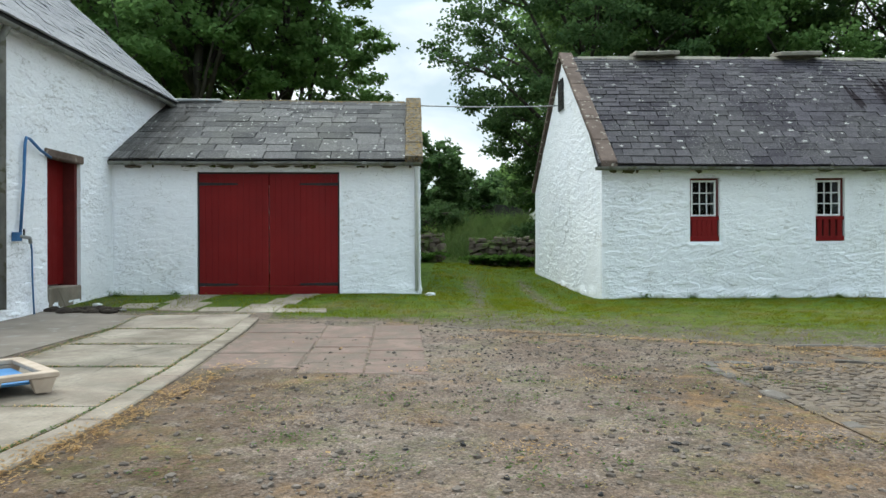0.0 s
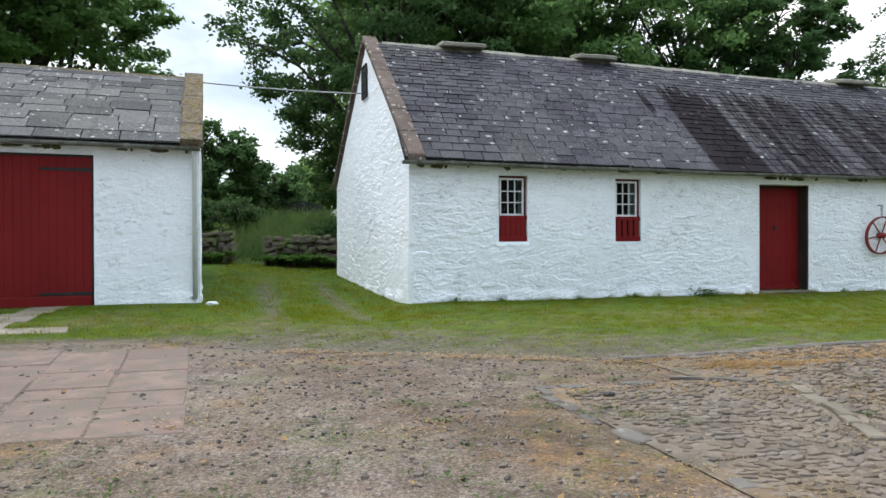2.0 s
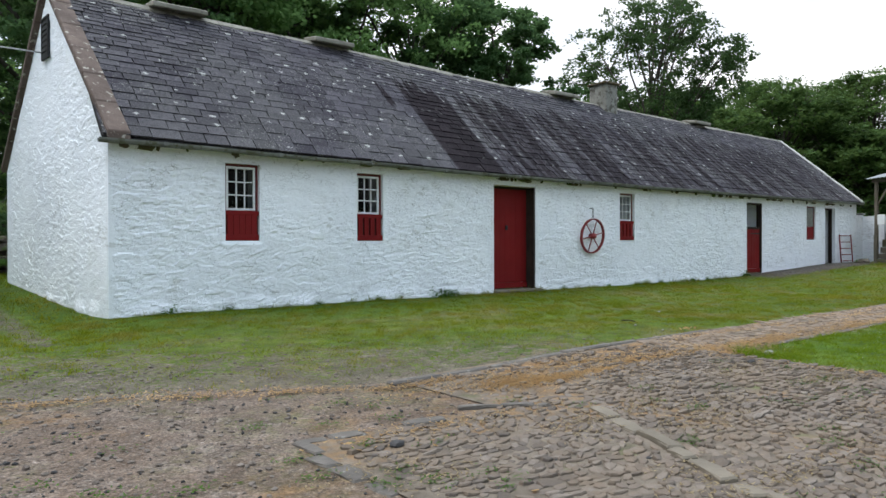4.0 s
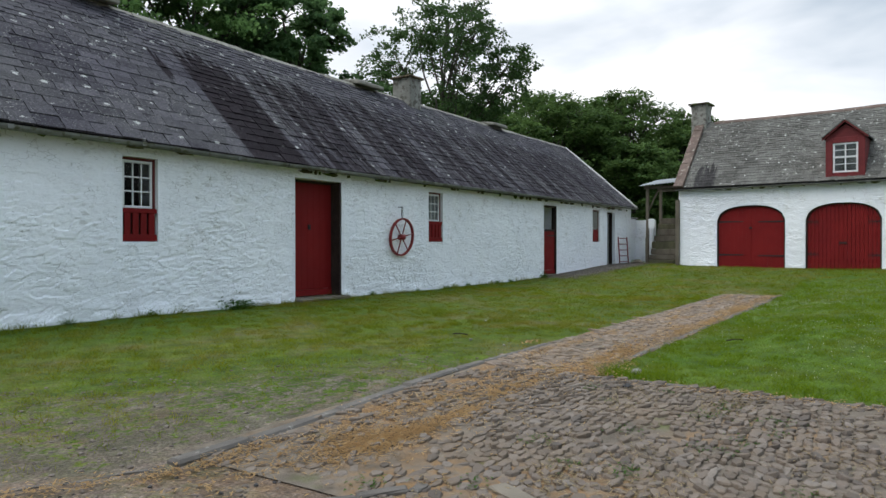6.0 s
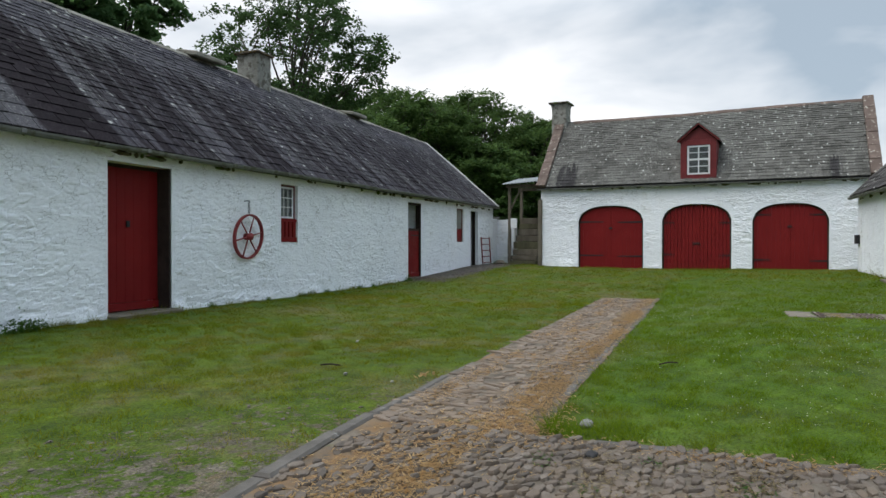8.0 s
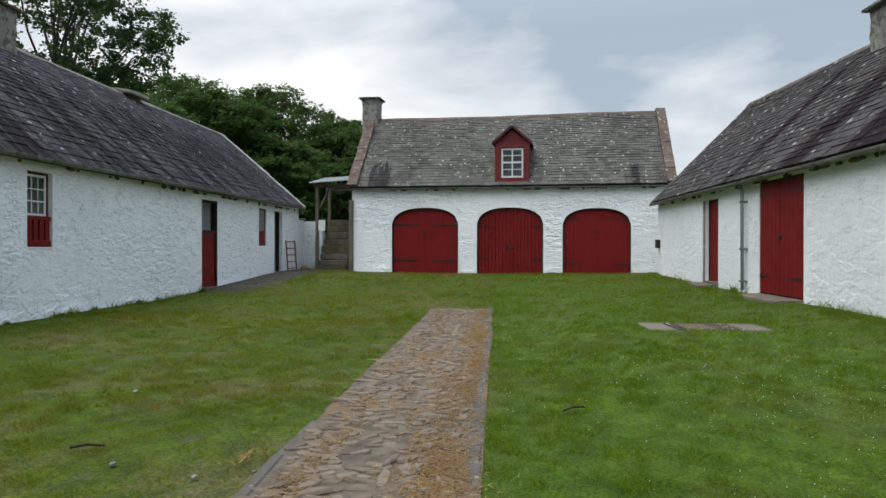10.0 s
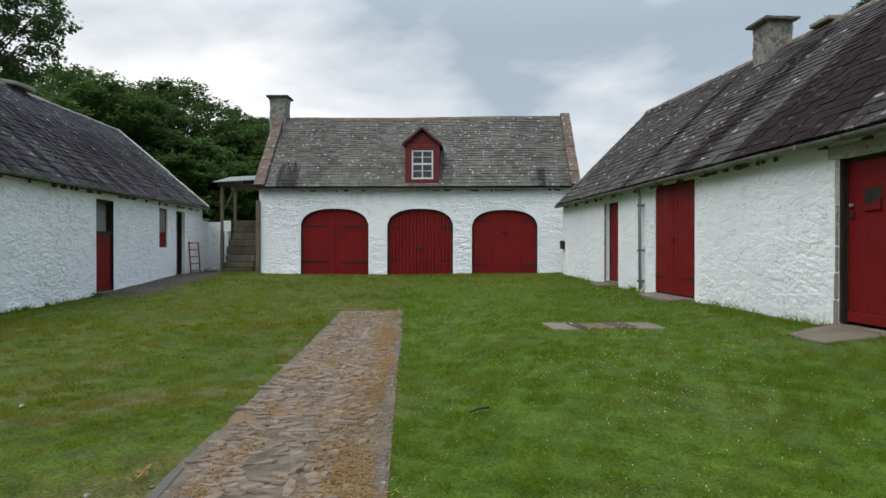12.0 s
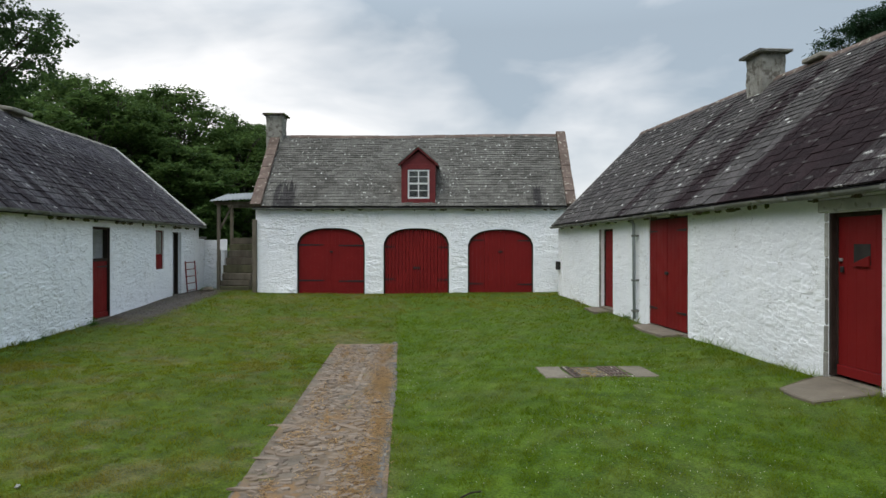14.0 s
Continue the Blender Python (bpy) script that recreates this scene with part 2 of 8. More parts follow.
    c = n.mix(1.0, c, n.ramp(n.noise(55.0, 5.0, 0.75), (0.34, 0.45), (0.5, 0.95), (0.66, 1.5)), "MULTIPLY")
    n.bump(n.noise(24.0, 6.0, 0.7), 0.7, 0.02)
    return n.done(c, n.ramp(n.noise(5.0), (0.3, 0.75), (0.7, 0.9)), spec=0.05)


def m_red():
    n = Nodes("red_painted_boards")
    c = n.ramp(n.noise(1.4, 4.0), (0.3, (0.146, 0.0070, 0.0075)), (0.7, (0.188, 0.0100, 0.0100)))
    c = n.mix(n.math("MULTIPLY", n.rand(), 0.06), c, (0.17, 0.010, 0.011))
    c = n.mix(n.math("MULTIPLY", n.ramp(n.noise(30.0, 4.0, 0.7, n.scaled((3, 3, 0.4))), (0.62, 0.0), (0.8, 1.0)), 0.3), c, (0.33, 0.07, 0.06))
    n.bump(n.noise(45.0, 4.0, 0.6, n.scaled((3, 3, 0.25))), 0.25, 0.004)
    return n.done(c, n.ramp(n.noise(3.0), (0.3, 0.50), (0.7, 0.68)), spec=0.16)


def m_plain(name, a, b, scale, rough=0.8, bump=0.4, dist=0.01, spots=None, stretch=(1, 1, 1), metal=0.0, spec=0.3):
    n = Nodes(name)
    v = n.scaled(stretch)
    c = n.ramp(n.noise(scale, 5.0, 0.6, v), (0.3, a), (0.7, b))
    c = n.mix(n.math("MULTIPLY", n.rand(), 0.25), c, tuple(x * 0.7 for x in a))
    c = n.mix(n.ramp(n.noise(scale * 0.3, 4.0, 0.6, v), (0.42, 0.0), (0.68, 0.45)), c, tuple(x * 0.62 for x in a))
    if spots:
        colour, size, lo = spots
        c = n.mix(n.ramp(n.noise(size, 4.0, 0.6), (lo, 0.0), (lo + 0.08, 0.85)), c, colour)
    n.bump(n.math("ADD", n.noise(scale * 5, 5.0, 0.65, v), n.math("MULTIPLY", n.noise(scale, 3.0, 0.5, v), 0.8)), bump, dist)
    return n.done(c, rough, metal, spec)


def m_glass():
    n = Nodes("old_window_glass")
    n.b.inputs["Transmission Weight"].default_value = 1.0
    n.b.inputs["IOR"].default_value = 1.45
    n.bump(n.noise(6.0, 2.0), 0.05, 0.01)
    return n.done((0.62, 0.68, 0.68), 0.03, spec=0.5)


def m_leaf(name, a, b, dry=None, thin=0.54):
    n = Nodes(name)
    c = n.ramp(n.rand(), (0.0, a), (1.0, b))
    c = n.mix(n.ramp(n.noise(0.35, 3.0), (0.35, 0.0), (0.7, 0.6)), c, tuple(x * 0.6 for x in a))
    if dry:
        c = n.mix(n.ramp(n.noise(0.9, 5.0, 0.6), (0.46, 0.0), (0.62, 0.75)), c, dry)
        c = n.mix(n.ramp(n.noise(4.2, 5.0, 0.7), (0.52, 0.0), (0.66, 0.6)), c, tuple(x * 1.15 for x in dry))
    n.done(c, 0.7, spec=0.07)
    tr = n.t.nodes.new("ShaderNodeBsdfTranslucent")
    n.put(tr.inputs["Color"], n.mix(0.5, c, tuple(min(1, x * 1.4) for x in b)))
    mx = n.t.nodes.new("ShaderNodeMixShader")
    mx.inputs[0].default_value = thin
    n.t.links.new(n.b.outputs[0], mx.inputs[1])
    n.t.links.new(tr.outputs[0], mx.inputs[2])
    n.t.links.new(mx.outputs[0], n.t.nodes["Material Output"].inputs["Surface"])
    return n.m


def m_ground():
    n = Nodes("yard_ground")
    g = n.attr("grass")
    soil = n.ramp(n.noise(0.55, 5.0), (0.3, (0.124, 0.086, 0.064)), (0.5, (0.168, 0.126, 0.099)), (0.75, (0.200, 0.164, 0.138)))
    stones = n.cells(38.0, out="Color")
    grey = n.t.nodes.new("ShaderNodeRGBToBW")
    n.put(grey.inputs[0], stones)
    soil = n.mix(n.math("MULTIPLY", n.ramp(n.noise(6.0, 4.0), (0.35, 0.2), (0.65, 0.75)), 1.0), soil, n.ramp(grey.outputs[0], (0.15, (0.088, 0.072, 0.061)), (0.5, (0.146, 0.121, 0.103)), (0.85, (0.232, 0.200, 0.174))))
    soil = n.mix(n.ramp(n.noise(0.4, 6.0, 0.65), (0.46, 0.0), (0.60, 0.6)), soil, (0.118, 0.085, 0.064))
    # pebble crevices shaded in the colour, darker away from each cell's middle
    soil = n.mix(1.0, soil, n.ramp(n.cells(72.0), (0.10, 1.62), (0.55, 0.96)), "MULTIPLY")
    soil = n.mix(n.math("MULTIPLY", n.attr("dark"), 0.8), soil, (0.085, 0.076, 0.070))
    soil = n.mix(n.math("MULTIPLY", n.attr("earth"), n.ramp(n.noise(5.0, 5.0, 0.65), (0.30, 0.0), (0.52, 0.85))), soil, (0.092, 0.060, 0.038))
    rust = n.ramp(n.noise(0.75, 5.0, 0.6, None, 0.4), (0.53, 0.0), (0.63, 0.75))
    soil = n.mix(n.math("MULTIPLY", rust, n.ramp(n.noise(9.0), (0.4, 0.2), (0.6, 1.0))), soil, (0.20, 0.12, 0.058))
    moss = n.ramp(n.noise(1.1, 5.0, 0.62), (0.47, 0.0), (0.62, 0.5))
    soil = n.mix(n.math("MULTIPLY", moss, n.ramp(n.noise(14.0), (0.4, 0.0), (0.6, 1.0))), soil, (0.10, 0.105, 0.038))
    soil = n.mix(n.math("MULTIPLY", n.ramp(g, (0.16, 0.0), (0.34, 1.0)), n.ramp(n.noise(7.0, 5.0, 0.7), (0.38, 0.35), (0.60, 0.85))), soil, (0.078, 0.076, 0.046))
    lawn = n.ramp(n.noise(0.45, 5.0, 0.6), (0.32, (0.056, 0.088, 0.006)), (0.5, (0.074, 0.106, 0.008)), (0.68, (0.112, 0.112, 0.018)))
    lawn = n.mix(n.ramp(n.noise(0.9, 5.0, 0.6), (0.50, 0.0), (0.64, 0.7)), lawn, (0.115, 0.105, 0.045))
    lawn = n.mix(n.ramp(n.noise(5.0, 5.0, 0.65), (0.48, 0.0), (0.62, 0.6)), lawn, (0.040, 0.066, 0.012))
    lawn = n.mix(n.ramp(n.noise(3.1, 5.0, 0.65), (0.56, 0.0), (0.68, 0.55)), lawn, (0.12, 0.105, 0.06))
    lawn = n.mix(n.ramp(n.noise(28.0, 3.0), (0.45, 0.0), (0.7, 0.4)), lawn, (0.045, 0.08, 0.016))
    lawn = n.mix(n.math("MULTIPLY", n.attr("lush"), 0.65), lawn, n.ramp(n.noise(2.4, 5.0, 0.65), (0.35, (0.036, 0.082, 0.006)), (0.65, (0.075, 0.128, 0.010))))
    edge = n.math("ADD", n.math("ADD", g, n.math("MULTIPLY", n.math("SUBTRACT", n.noise(2.2, 6.0, 0.7), 0.5), 1.0)), n.math("MULTIPLY", n.math("SUBTRACT", n.noise(15.0, 5.0, 0.65), 0.5), 1.7))
    k = n.ramp(edge, (0.42, 0.0), (0.58, 1.0))
    n.bump(n.math("ADD", n.math("MULTIPLY", n.cells(38.0), -0.6), n.math("MULTIPLY", n.noise(8.0, 6.0, 0.65), 1.0)), 0.9, 0.035)
    grain = n.ramp(n.noise(48.0, 6.0, 0.8), (0.35, 0.50), (0.5, 0.98), (0.65, 1.5))
    grain = n.mix(1.0, grain, n.ramp(n.noise(3.4, 5.0, 0.7), (0.34, 0.74), (0.66, 1.26)), "MULTIPLY")
    return n.done(n.mix(1.0, n.mix(k, soil, lawn), grain, "MULTIPLY"), 0.92, spec=0.15)


def m_bed():
    n = Nodes("earth_and_dry_moss")
    c = n.ramp(n.noise(5.0, 5.0, 0.65), (0.3, (0.092, 0.076, 0.059)), (0.7, (0.225, 0.186, 0.146)))
    k = n.math("MULTIPLY", n.ramp(n.noise(0.8, 4.0, 0.6, None, 0.5), (0.48, 0.0), (0.62, 0.8)), n.ramp(n.noise(11.0, 4.0), (0.36, 0.1), (0.58, 1.0)))
    c = n.mix(k, c, (0.25, 0.145, 0.065))
    c = n.mix(n.ramp(n.noise(2.0, 5.0), (0.62, 0.0), (0.72, 0.7)), c, (0.10, 0.12, 0.035))
    n.bump(n.noise(50.0, 5.0, 0.7), 0.8, 0.02)
    return n.done(c, 0.95, spec=0.1)


def m_cobble(name, gain):
    n = Nodes(name)
    c = n.ramp(n.rand(), (0.0, (0.084, 0.068, 0.056)), (0.3, (0.136, 0.110, 0.090)), (0.55, (0.162, 0.126, 0.098)), (0.8, (0.176, 0.145, 0.119)), (1.0, (0.205, 0.172, 0.142)))
    c = n.mix(n.ramp(n.noise(30.0, 5.0, 0.65), (0.4, 0.0), (0.7, 0.5)), c, (0.09, 0.08, 0.07))
    c = n.mix(n.ramp(n.noise(1.2, 4.0), (0.5, 0.0), (0.7, 0.35)), c, (0.20, 0.145, 0.095))
    c = n.mix(n.ramp(n.noise(8.0, 5.0, 0.65), (0.46, 0.0), (0.62, 0.55)), c, (0.150, 0.112, 0.076))
    c = n.mix(1.0, c, gain, "MULTIPLY")
    n.bump(n.math("ADD", n.noise(35.0, 6.0, 0.7), n.noise(12.0, 3.0)), 0.7, 0.012)
    return n.done(c, 0.85, spec=0.2)


def m_concrete():
    n = Nodes("old_concrete")
    c = n.ramp(n.noise(1.3, 6.0, 0.65), (0.34, (0.158, 0.130, 0.100)), (0.5, (0.256, 0.218, 0.174)), (0.66, (0.362, 0.316, 0.258)))
    c = n.mix(n.ramp(n.noise(0.7, 4.0, 0.6), (0.54, 0.0), (0.66, 0.5)), c, (0.27, 0.205, 0.17))
    c = n.mix(n.ramp(n.noise(0.55, 5.0, 0.6, None, 0.4), (0.52, 0.0), (0.64, 0.55)), c, (0.135, 0.122, 0.098))
    c = n.mix(n.ramp(n.noise(42.0, 4.0, 0.7), (0.48, 0.0), (0.70, 0.5)), c, (0.12, 0.108, 0.09))
    crack = n.ramp(n.cells(0.55, n.scaled((1, 1, 1)), "DISTANCE_TO_EDGE"), (0.0, 1.0), (0.006, 0.0))
    crack = n.math("MULTIPLY", crack, n.ramp(n.noise(0.9, 2.0), (0.45, 0.0), (0.55, 1.0)))
    c = n.mix(n.math("MULTIPLY", crack, 0.8), c, (0.05, 0.045, 0.035))
    c = n.mix(n.math("MULTIPLY", n.ramp(n.noise(2.6, 5.0, 0.65), (0.62, 0.0), (0.70, 0.7)), n.ramp(n.noise(25.0), (0.45, 0.0), (0.6, 1.0))), c, (0.11, 0.115, 0.045))
    n.bump(n.math("ADD", n.noise(60.0, 4.0, 0.65), n.math("MULTIPLY", n.noise(6.0, 4.0), 0.7)), 0.45, 0.01)
    return n.done(c, 0.9, spec=0.2)


WHITE = m_whitewash()
WHITE2 = m_whitewash("whitewashed_harling", 0.34)
SLATE_COT = m_slate("grey_slate_stained", (0.046, 0.042, 0.050), (0.094, 0.087, 0.098), 0.75, (6.0, 30.0, ((9.15, 0.0), (9.40, 1.25), (10.35, 1.15), (10.75, 0.42), (11.2, 0.72), (12.6, 0.70), (13.0, 0.50), (14.0, 0.62), (16.0, 0.55), (18.0, 0.50), (22.0, 0.60), (29.0, 0.52)), 4.5), tint=(0.125, 0.122, 0.114), salt=0.62, spot=4.4, streaks=((8.75, 4.62, 3.85),), dash=(0.75, 1, 1))
SLATE_RIGHT = m_slate("dark_slate_stained", (0.040, 0.036, 0.036), (0.098, 0.089, 0.087), 1.0, (10.0, 22.0, ((10.0, 0.5), (12.2, 0.60), (12.5, 1.15), (14.6, 1.1), (15.1, 0.30), (16.0, 0.30), (16.4, 0.85), (16.9, 0.75), (17.2, 0.25), (19.3, 0.2), (19.45, 0.9), (19.75, 0.9), (19.9, 0.2), (22.0, 0.2)), 4.9), tint=(0.115, 0.11, 0.10), salt=0.48, dark=(0.016, 0.0095, 0.0105), spot=6.0, dash=(0.42, 1, 1), fat=1.15)
SLATE_CART = m_slate("weathered_grey_slate", (0.070, 0.067, 0.060), (0.140, 0.134, 0.120), 0.95, (0.0, 12.0, ((1.2, 0.05), (1.5, 0.85), (1.8, 0.05), (9.6, 0.1), (9.9, 1.0), (10.3, 0.9), (10.6, 0.0)), 3.9), tint=(0.205, 0.20, 0.18), along="y", salt=0.8, dark=(0.03, 0.028, 0.028), spot=5.5)
SLATE_GAR = m_slate("large_grey_slate", (0.075, 0.073, 0.074), (0.175, 0.168, 0.165), 0.8, (-7.0, 0.0, ((-6.9, 0.7), (-5.6, 0.6), (-5.0, 0.12), (-0.5, 0.18)), 5.0), tint=(0.17, 0.165, 0.14), salt=0.55, dark=(0.05, 0.047, 0.045))
SLATE_HOUSE = m_slate("smooth_grey_slate", (0.27, 0.27, 0.285), (0.34, 0.335, 0.345), 0.2, None, tint=(0.36, 0.355, 0.35), salt=0.1)
RED = m_red()
DORMRED = m_plain("dark_red_boarding", (0.13, 0.016, 0.018), (0.19, 0.026, 0.026), 4.0, 0.6, 0.2, 0.004)
PALESLAB = m_plain("pale_lichened_slab", (0.20, 0.185, 0.15), (0.32, 0.30, 0.25), 5.0, 0.9, 0.6, 0.015, ((0.14, 0.125, 0.10), 9.0, 0.58))
DARKRED = m_plain("dull_red_frame", (0.10, 0.016, 0.015), (0.16, 0.026, 0.022), 6.0, 0.6, 0.2, 0.004)
SANDSTONE = m_plain("red_sandstone", (0.105, 0.074, 0.06), (0.185, 0.135, 0.11), 4.0, 0.9, 0.6, 0.015, ((0.46, 0.43, 0.36), 9.0, 0.60))
def m_lichened():
    n = Nodes("lichened_sandstone")
    c = n.ramp(n.noise(6.0, 5.0, 0.6), (0.3, (0.115, 0.096, 0.074)), (0.7, (0.215, 0.185, 0.142)))
    c = n.mix(n.ramp(n.noise(13.0, 5.0, 0.7), (0.50, 0.0), (0.57, 0.85)), c, (0.235, 0.145, 0.034))
    c = n.mix(n.ramp(n.noise(21.0, 5.0, 0.7), (0.50, 0.0), (0.58, 0.85)), c, (0.058, 0.046, 0.030))
    c = n.mix(n.ramp(n.noise(31.0, 4.0, 0.7), (0.62, 0.0), (0.68, 0.8)), c, (0.40, 0.38, 0.30))
    n.bump(n.noise(24.0, 6.0, 0.75), 1.0, 0.03)
    return n.done(c, 0.92, spec=0.15)


LICHEN = m_lichened()
HARL = m_plain("weathered_harling", (0.21, 0.20, 0.17), (0.40, 0.39, 0.35), 5.0, 0.92, 1.0, 0.03, ((0.10, 0.088, 0.07), 7.0, 0.52))
GREYSTONE = m_plain("grey_dressed_stone", (0.17, 0.165, 0.145), (0.29, 0.28, 0.25), 5.0, 0.9, 0.7, 0.02, ((0.40, 0.40, 0.35), 10.0, 0.62))
VERGE = m_plain("pale_mortar_verge", (0.36, 0.35, 0.32), (0.54, 0.53, 0.49), 5.0, 0.9, 0.6, 0.015, ((0.20, 0.19, 0.16), 9.0, 0.58))
PAVING = m_plain("worn_paving_stone", (0.135, 0.114, 0.086), (0.225, 0.190, 0.145), 4.0, 0.9, 0.5, 0.012, ((0.14, 0.12, 0.085), 8.0, 0.6))
COBBLE = m_cobble("cobble_stone", (0.99, 0.98, 0.98))
SETT = m_cobble("path_sett_stone", (1.36, 1.30, 1.24))
KERB = m_plain("kerb_stone", (0.092, 0.080, 0.069), (0.165, 0.146, 0.126), 6.0, 0.85, 0.6, 0.012, ((0.30, 0.29, 0.26), 12.0, 0.62))
CONCRETE = m_concrete()
TARMAC = m_plain("worn_tarmac", (0.195, 0.163, 0.133), (0.28, 0.24, 0.20), 2.5, 0.92, 0.6, 0.008, ((0.26, 0.245, 0.225), 4.0, 0.6))
REDSLAB = m_plain("red_sandstone_flag", (0.165, 0.113, 0.092), (0.230, 0.161, 0.134), 2.6, 0.9, 0.7, 0.02, ((0.135, 0.108, 0.086), 4.5, 0.47))
GRAVEL = m_plain("gravel_stone", (0.098, 0.078, 0.064), (0.225, 0.188, 0.158), 5.0, 0.9, 0.5, 0.006)
BLACKSTONE = m_plain("dark_stone", (0.03, 0.028, 0.028), (0.07, 0.066, 0.064), 9.0, 0.85, 0.5, 0.01)
RUBBLE = m_plain("dry_stone", (0.085, 0.068, 0.05), (0.19, 0.15, 0.115), 4.0, 0.9, 0.7, 0.02, ((0.085, 0.12, 0.03), 4.0, 0.50))
MOSSTIMBER = m_plain("mossy_timber", (0.085, 0.078, 0.045), (0.155, 0.145, 0.085), 6.0, 0.88, 0.6, 0.008, stretch=(1, 1, 0.3))
TIMBER = m_plain("weathered_timber", (0.11, 0.092, 0.068), (0.20, 0.17, 0.13), 6.0, 0.85, 0.6, 0.008, stretch=(1, 1, 0.3))
PINE = m_plain("pale_pine_board", (0.40, 0.31, 0.235), (0.54, 0.44, 0.35), 5.0, 0.75, 0.3, 0.004)
BROWNWOOD = m_plain("dark_brown_wood", (0.019, 0.012, 0.0095), (0.046, 0.030, 0.023), 6.0, 0.85, 0.4, 0.006)
IRON = m_plain("black_iron", (0.012, 0.012, 0.013), (0.03, 0.028, 0.027), 12.0, 0.6, 0.3, 0.003)
REDIRON = m_plain("red_painted_iron", (0.20, 0.022, 0.026), (0.30, 0.045, 0.045), 9.0, 0.6, 0.4, 0.004, ((0.14, 0.05, 0.035), 25.0, 0.6))
GUTTER = m_plain("grey_gutter", (0.13, 0.132, 0.122), (0.25, 0.25, 0.225), 3.0, 0.65, 0.4, 0.005, ((0.085, 0.085, 0.050), 7.0, 0.53))
PIPE = m_plain("blue_grey_pipe_paint", (0.24, 0.265, 0.28), (0.34, 0.365, 0.38), 5.0, 0.55, 0.15, 0.003)
WHITEPAINT = m_plain("white_gloss_paint", (0.72, 0.73, 0.72), (0.82, 0.82, 0.81), 6.0, 0.45, 0.15, 0.003)
ZINC = m_plain("corrugated_zinc", (0.24, 0.25, 0.25), (0.38, 0.39, 0.38), 3.0, 0.5, 0.2, 0.003, ((0.26, 0.20, 0.15), 6.0, 0.62), metal=0.3)
BLUE = m_plain("blue_plastic", (0.05, 0.19, 0.42), (0.08, 0.26, 0.52), 4.0, 0.4, 0.1, 0.002)
HOSE = m_plain("blue_grey_pipe", (0.035, 0.13, 0.30), (0.06, 0.19, 0.40), 6.0, 0.5, 0.1, 0.002)
CABLE = m_plain("grey_cable", (0.30, 0.30, 0.30), (0.42, 0.42, 0.42), 6.0, 0.6, 0.1, 0.002)
# near-black roof deck: paints the shadow seen in gaps between slates
JOINTDARK = m_plain("dark_deck_for_slate_joints", (0.018, 0.017, 0.017), (0.03, 0.028, 0.028), 5.0, 0.95, 0.2, 0.005)
# near-black colour that stands for the shade inside rooms
DARKROOM = m_plain("painted_interior_dark", (0.022, 0.020, 0.018), (0.045, 0.040, 0.036), 3.0, 0.95, 0.3, 0.01)
GLASS = m_glass()
LEAF = m_leaf("broad_leaf", (0.074, 0.158, 0.048), (0.180, 0.295, 0.095))
LEAF2 = m_leaf("dark_leaf", (0.068, 0.148, 0.046), (0.175, 0.285, 0.092))
LEAF4 = m_leaf("woodland_leaf", (0.030, 0.068, 0.020), (0.105, 0.165, 0.046), thin=0.36)
LEAF5 = m_leaf("bough_leaf", (0.032, 0.076, 0.030), (0.108, 0.185, 0.068), thin=0.42)
LEAF3 = m_leaf("ash_leaf", (0.028, 0.060, 0.022), (0.076, 0.126, 0.044), thin=0.36)
PALELEAF = m_leaf("pale_leaf", (0.075, 0.135, 0.055), (0.17, 0.25, 0.10))
MEADOW = m_leaf("meadow_grass", (0.042, 0.088, 0.026), (0.095, 0.155, 0.045), dry=(0.10, 0.115, 0.05))
NEEDLE = m_leaf("needle_leaf", (0.012, 0.032, 0.016), (0.034, 0.066, 0.030), thin=0.25)
FERN = m_leaf("fern_leaf", (0.045, 0.10, 0.02), (0.09, 0.17, 0.035))
BLADE = m_leaf("grass_blade", (0.058, 0.098, 0.003), (0.190, 0.216, 0.009), dry=(0.225, 0.165, 0.040))
BLADE2 = m_leaf("lush_grass_blade", (0.034, 0.086, 0.003), (0.178, 0.250, 0.010), dry=(0.140, 0.152, 0.022))
STRAW = m_leaf("dry_straw", (0.33, 0.205, 0.090), (0.56, 0.390, 0.200))
HAY = m_leaf("faded_straw", (0.22, 0.165, 0.090), (0.38, 0.305, 0.185))
PETAL = m_plain("white_clover", (0.58, 0.59, 0.44), (0.74, 0.74, 0.60), 9.0, 0.7, 0.1, 0.002)
BARK = m_plain("grey_brown_bark", (0.045, 0.038, 0.03), (0.09, 0.078, 0.062), 6.0, 0.9, 0.8, 0.03, stretch=(1, 1, 0.25))
GROUND = m_ground()
BED = m_bed()
SOIL = m_plain("dark_damp_soil", (0.030, 0.022, 0.016), (0.075, 0.058, 0.045), 14.0, 0.95, 0.9, 0.02)


# ---- building helpers ----
def sstep(a, b, x):
    t = np.clip((np.asarray(x, float) - a) / (b - a), 0, 1)
    return t * t * (3 - 2 * t)


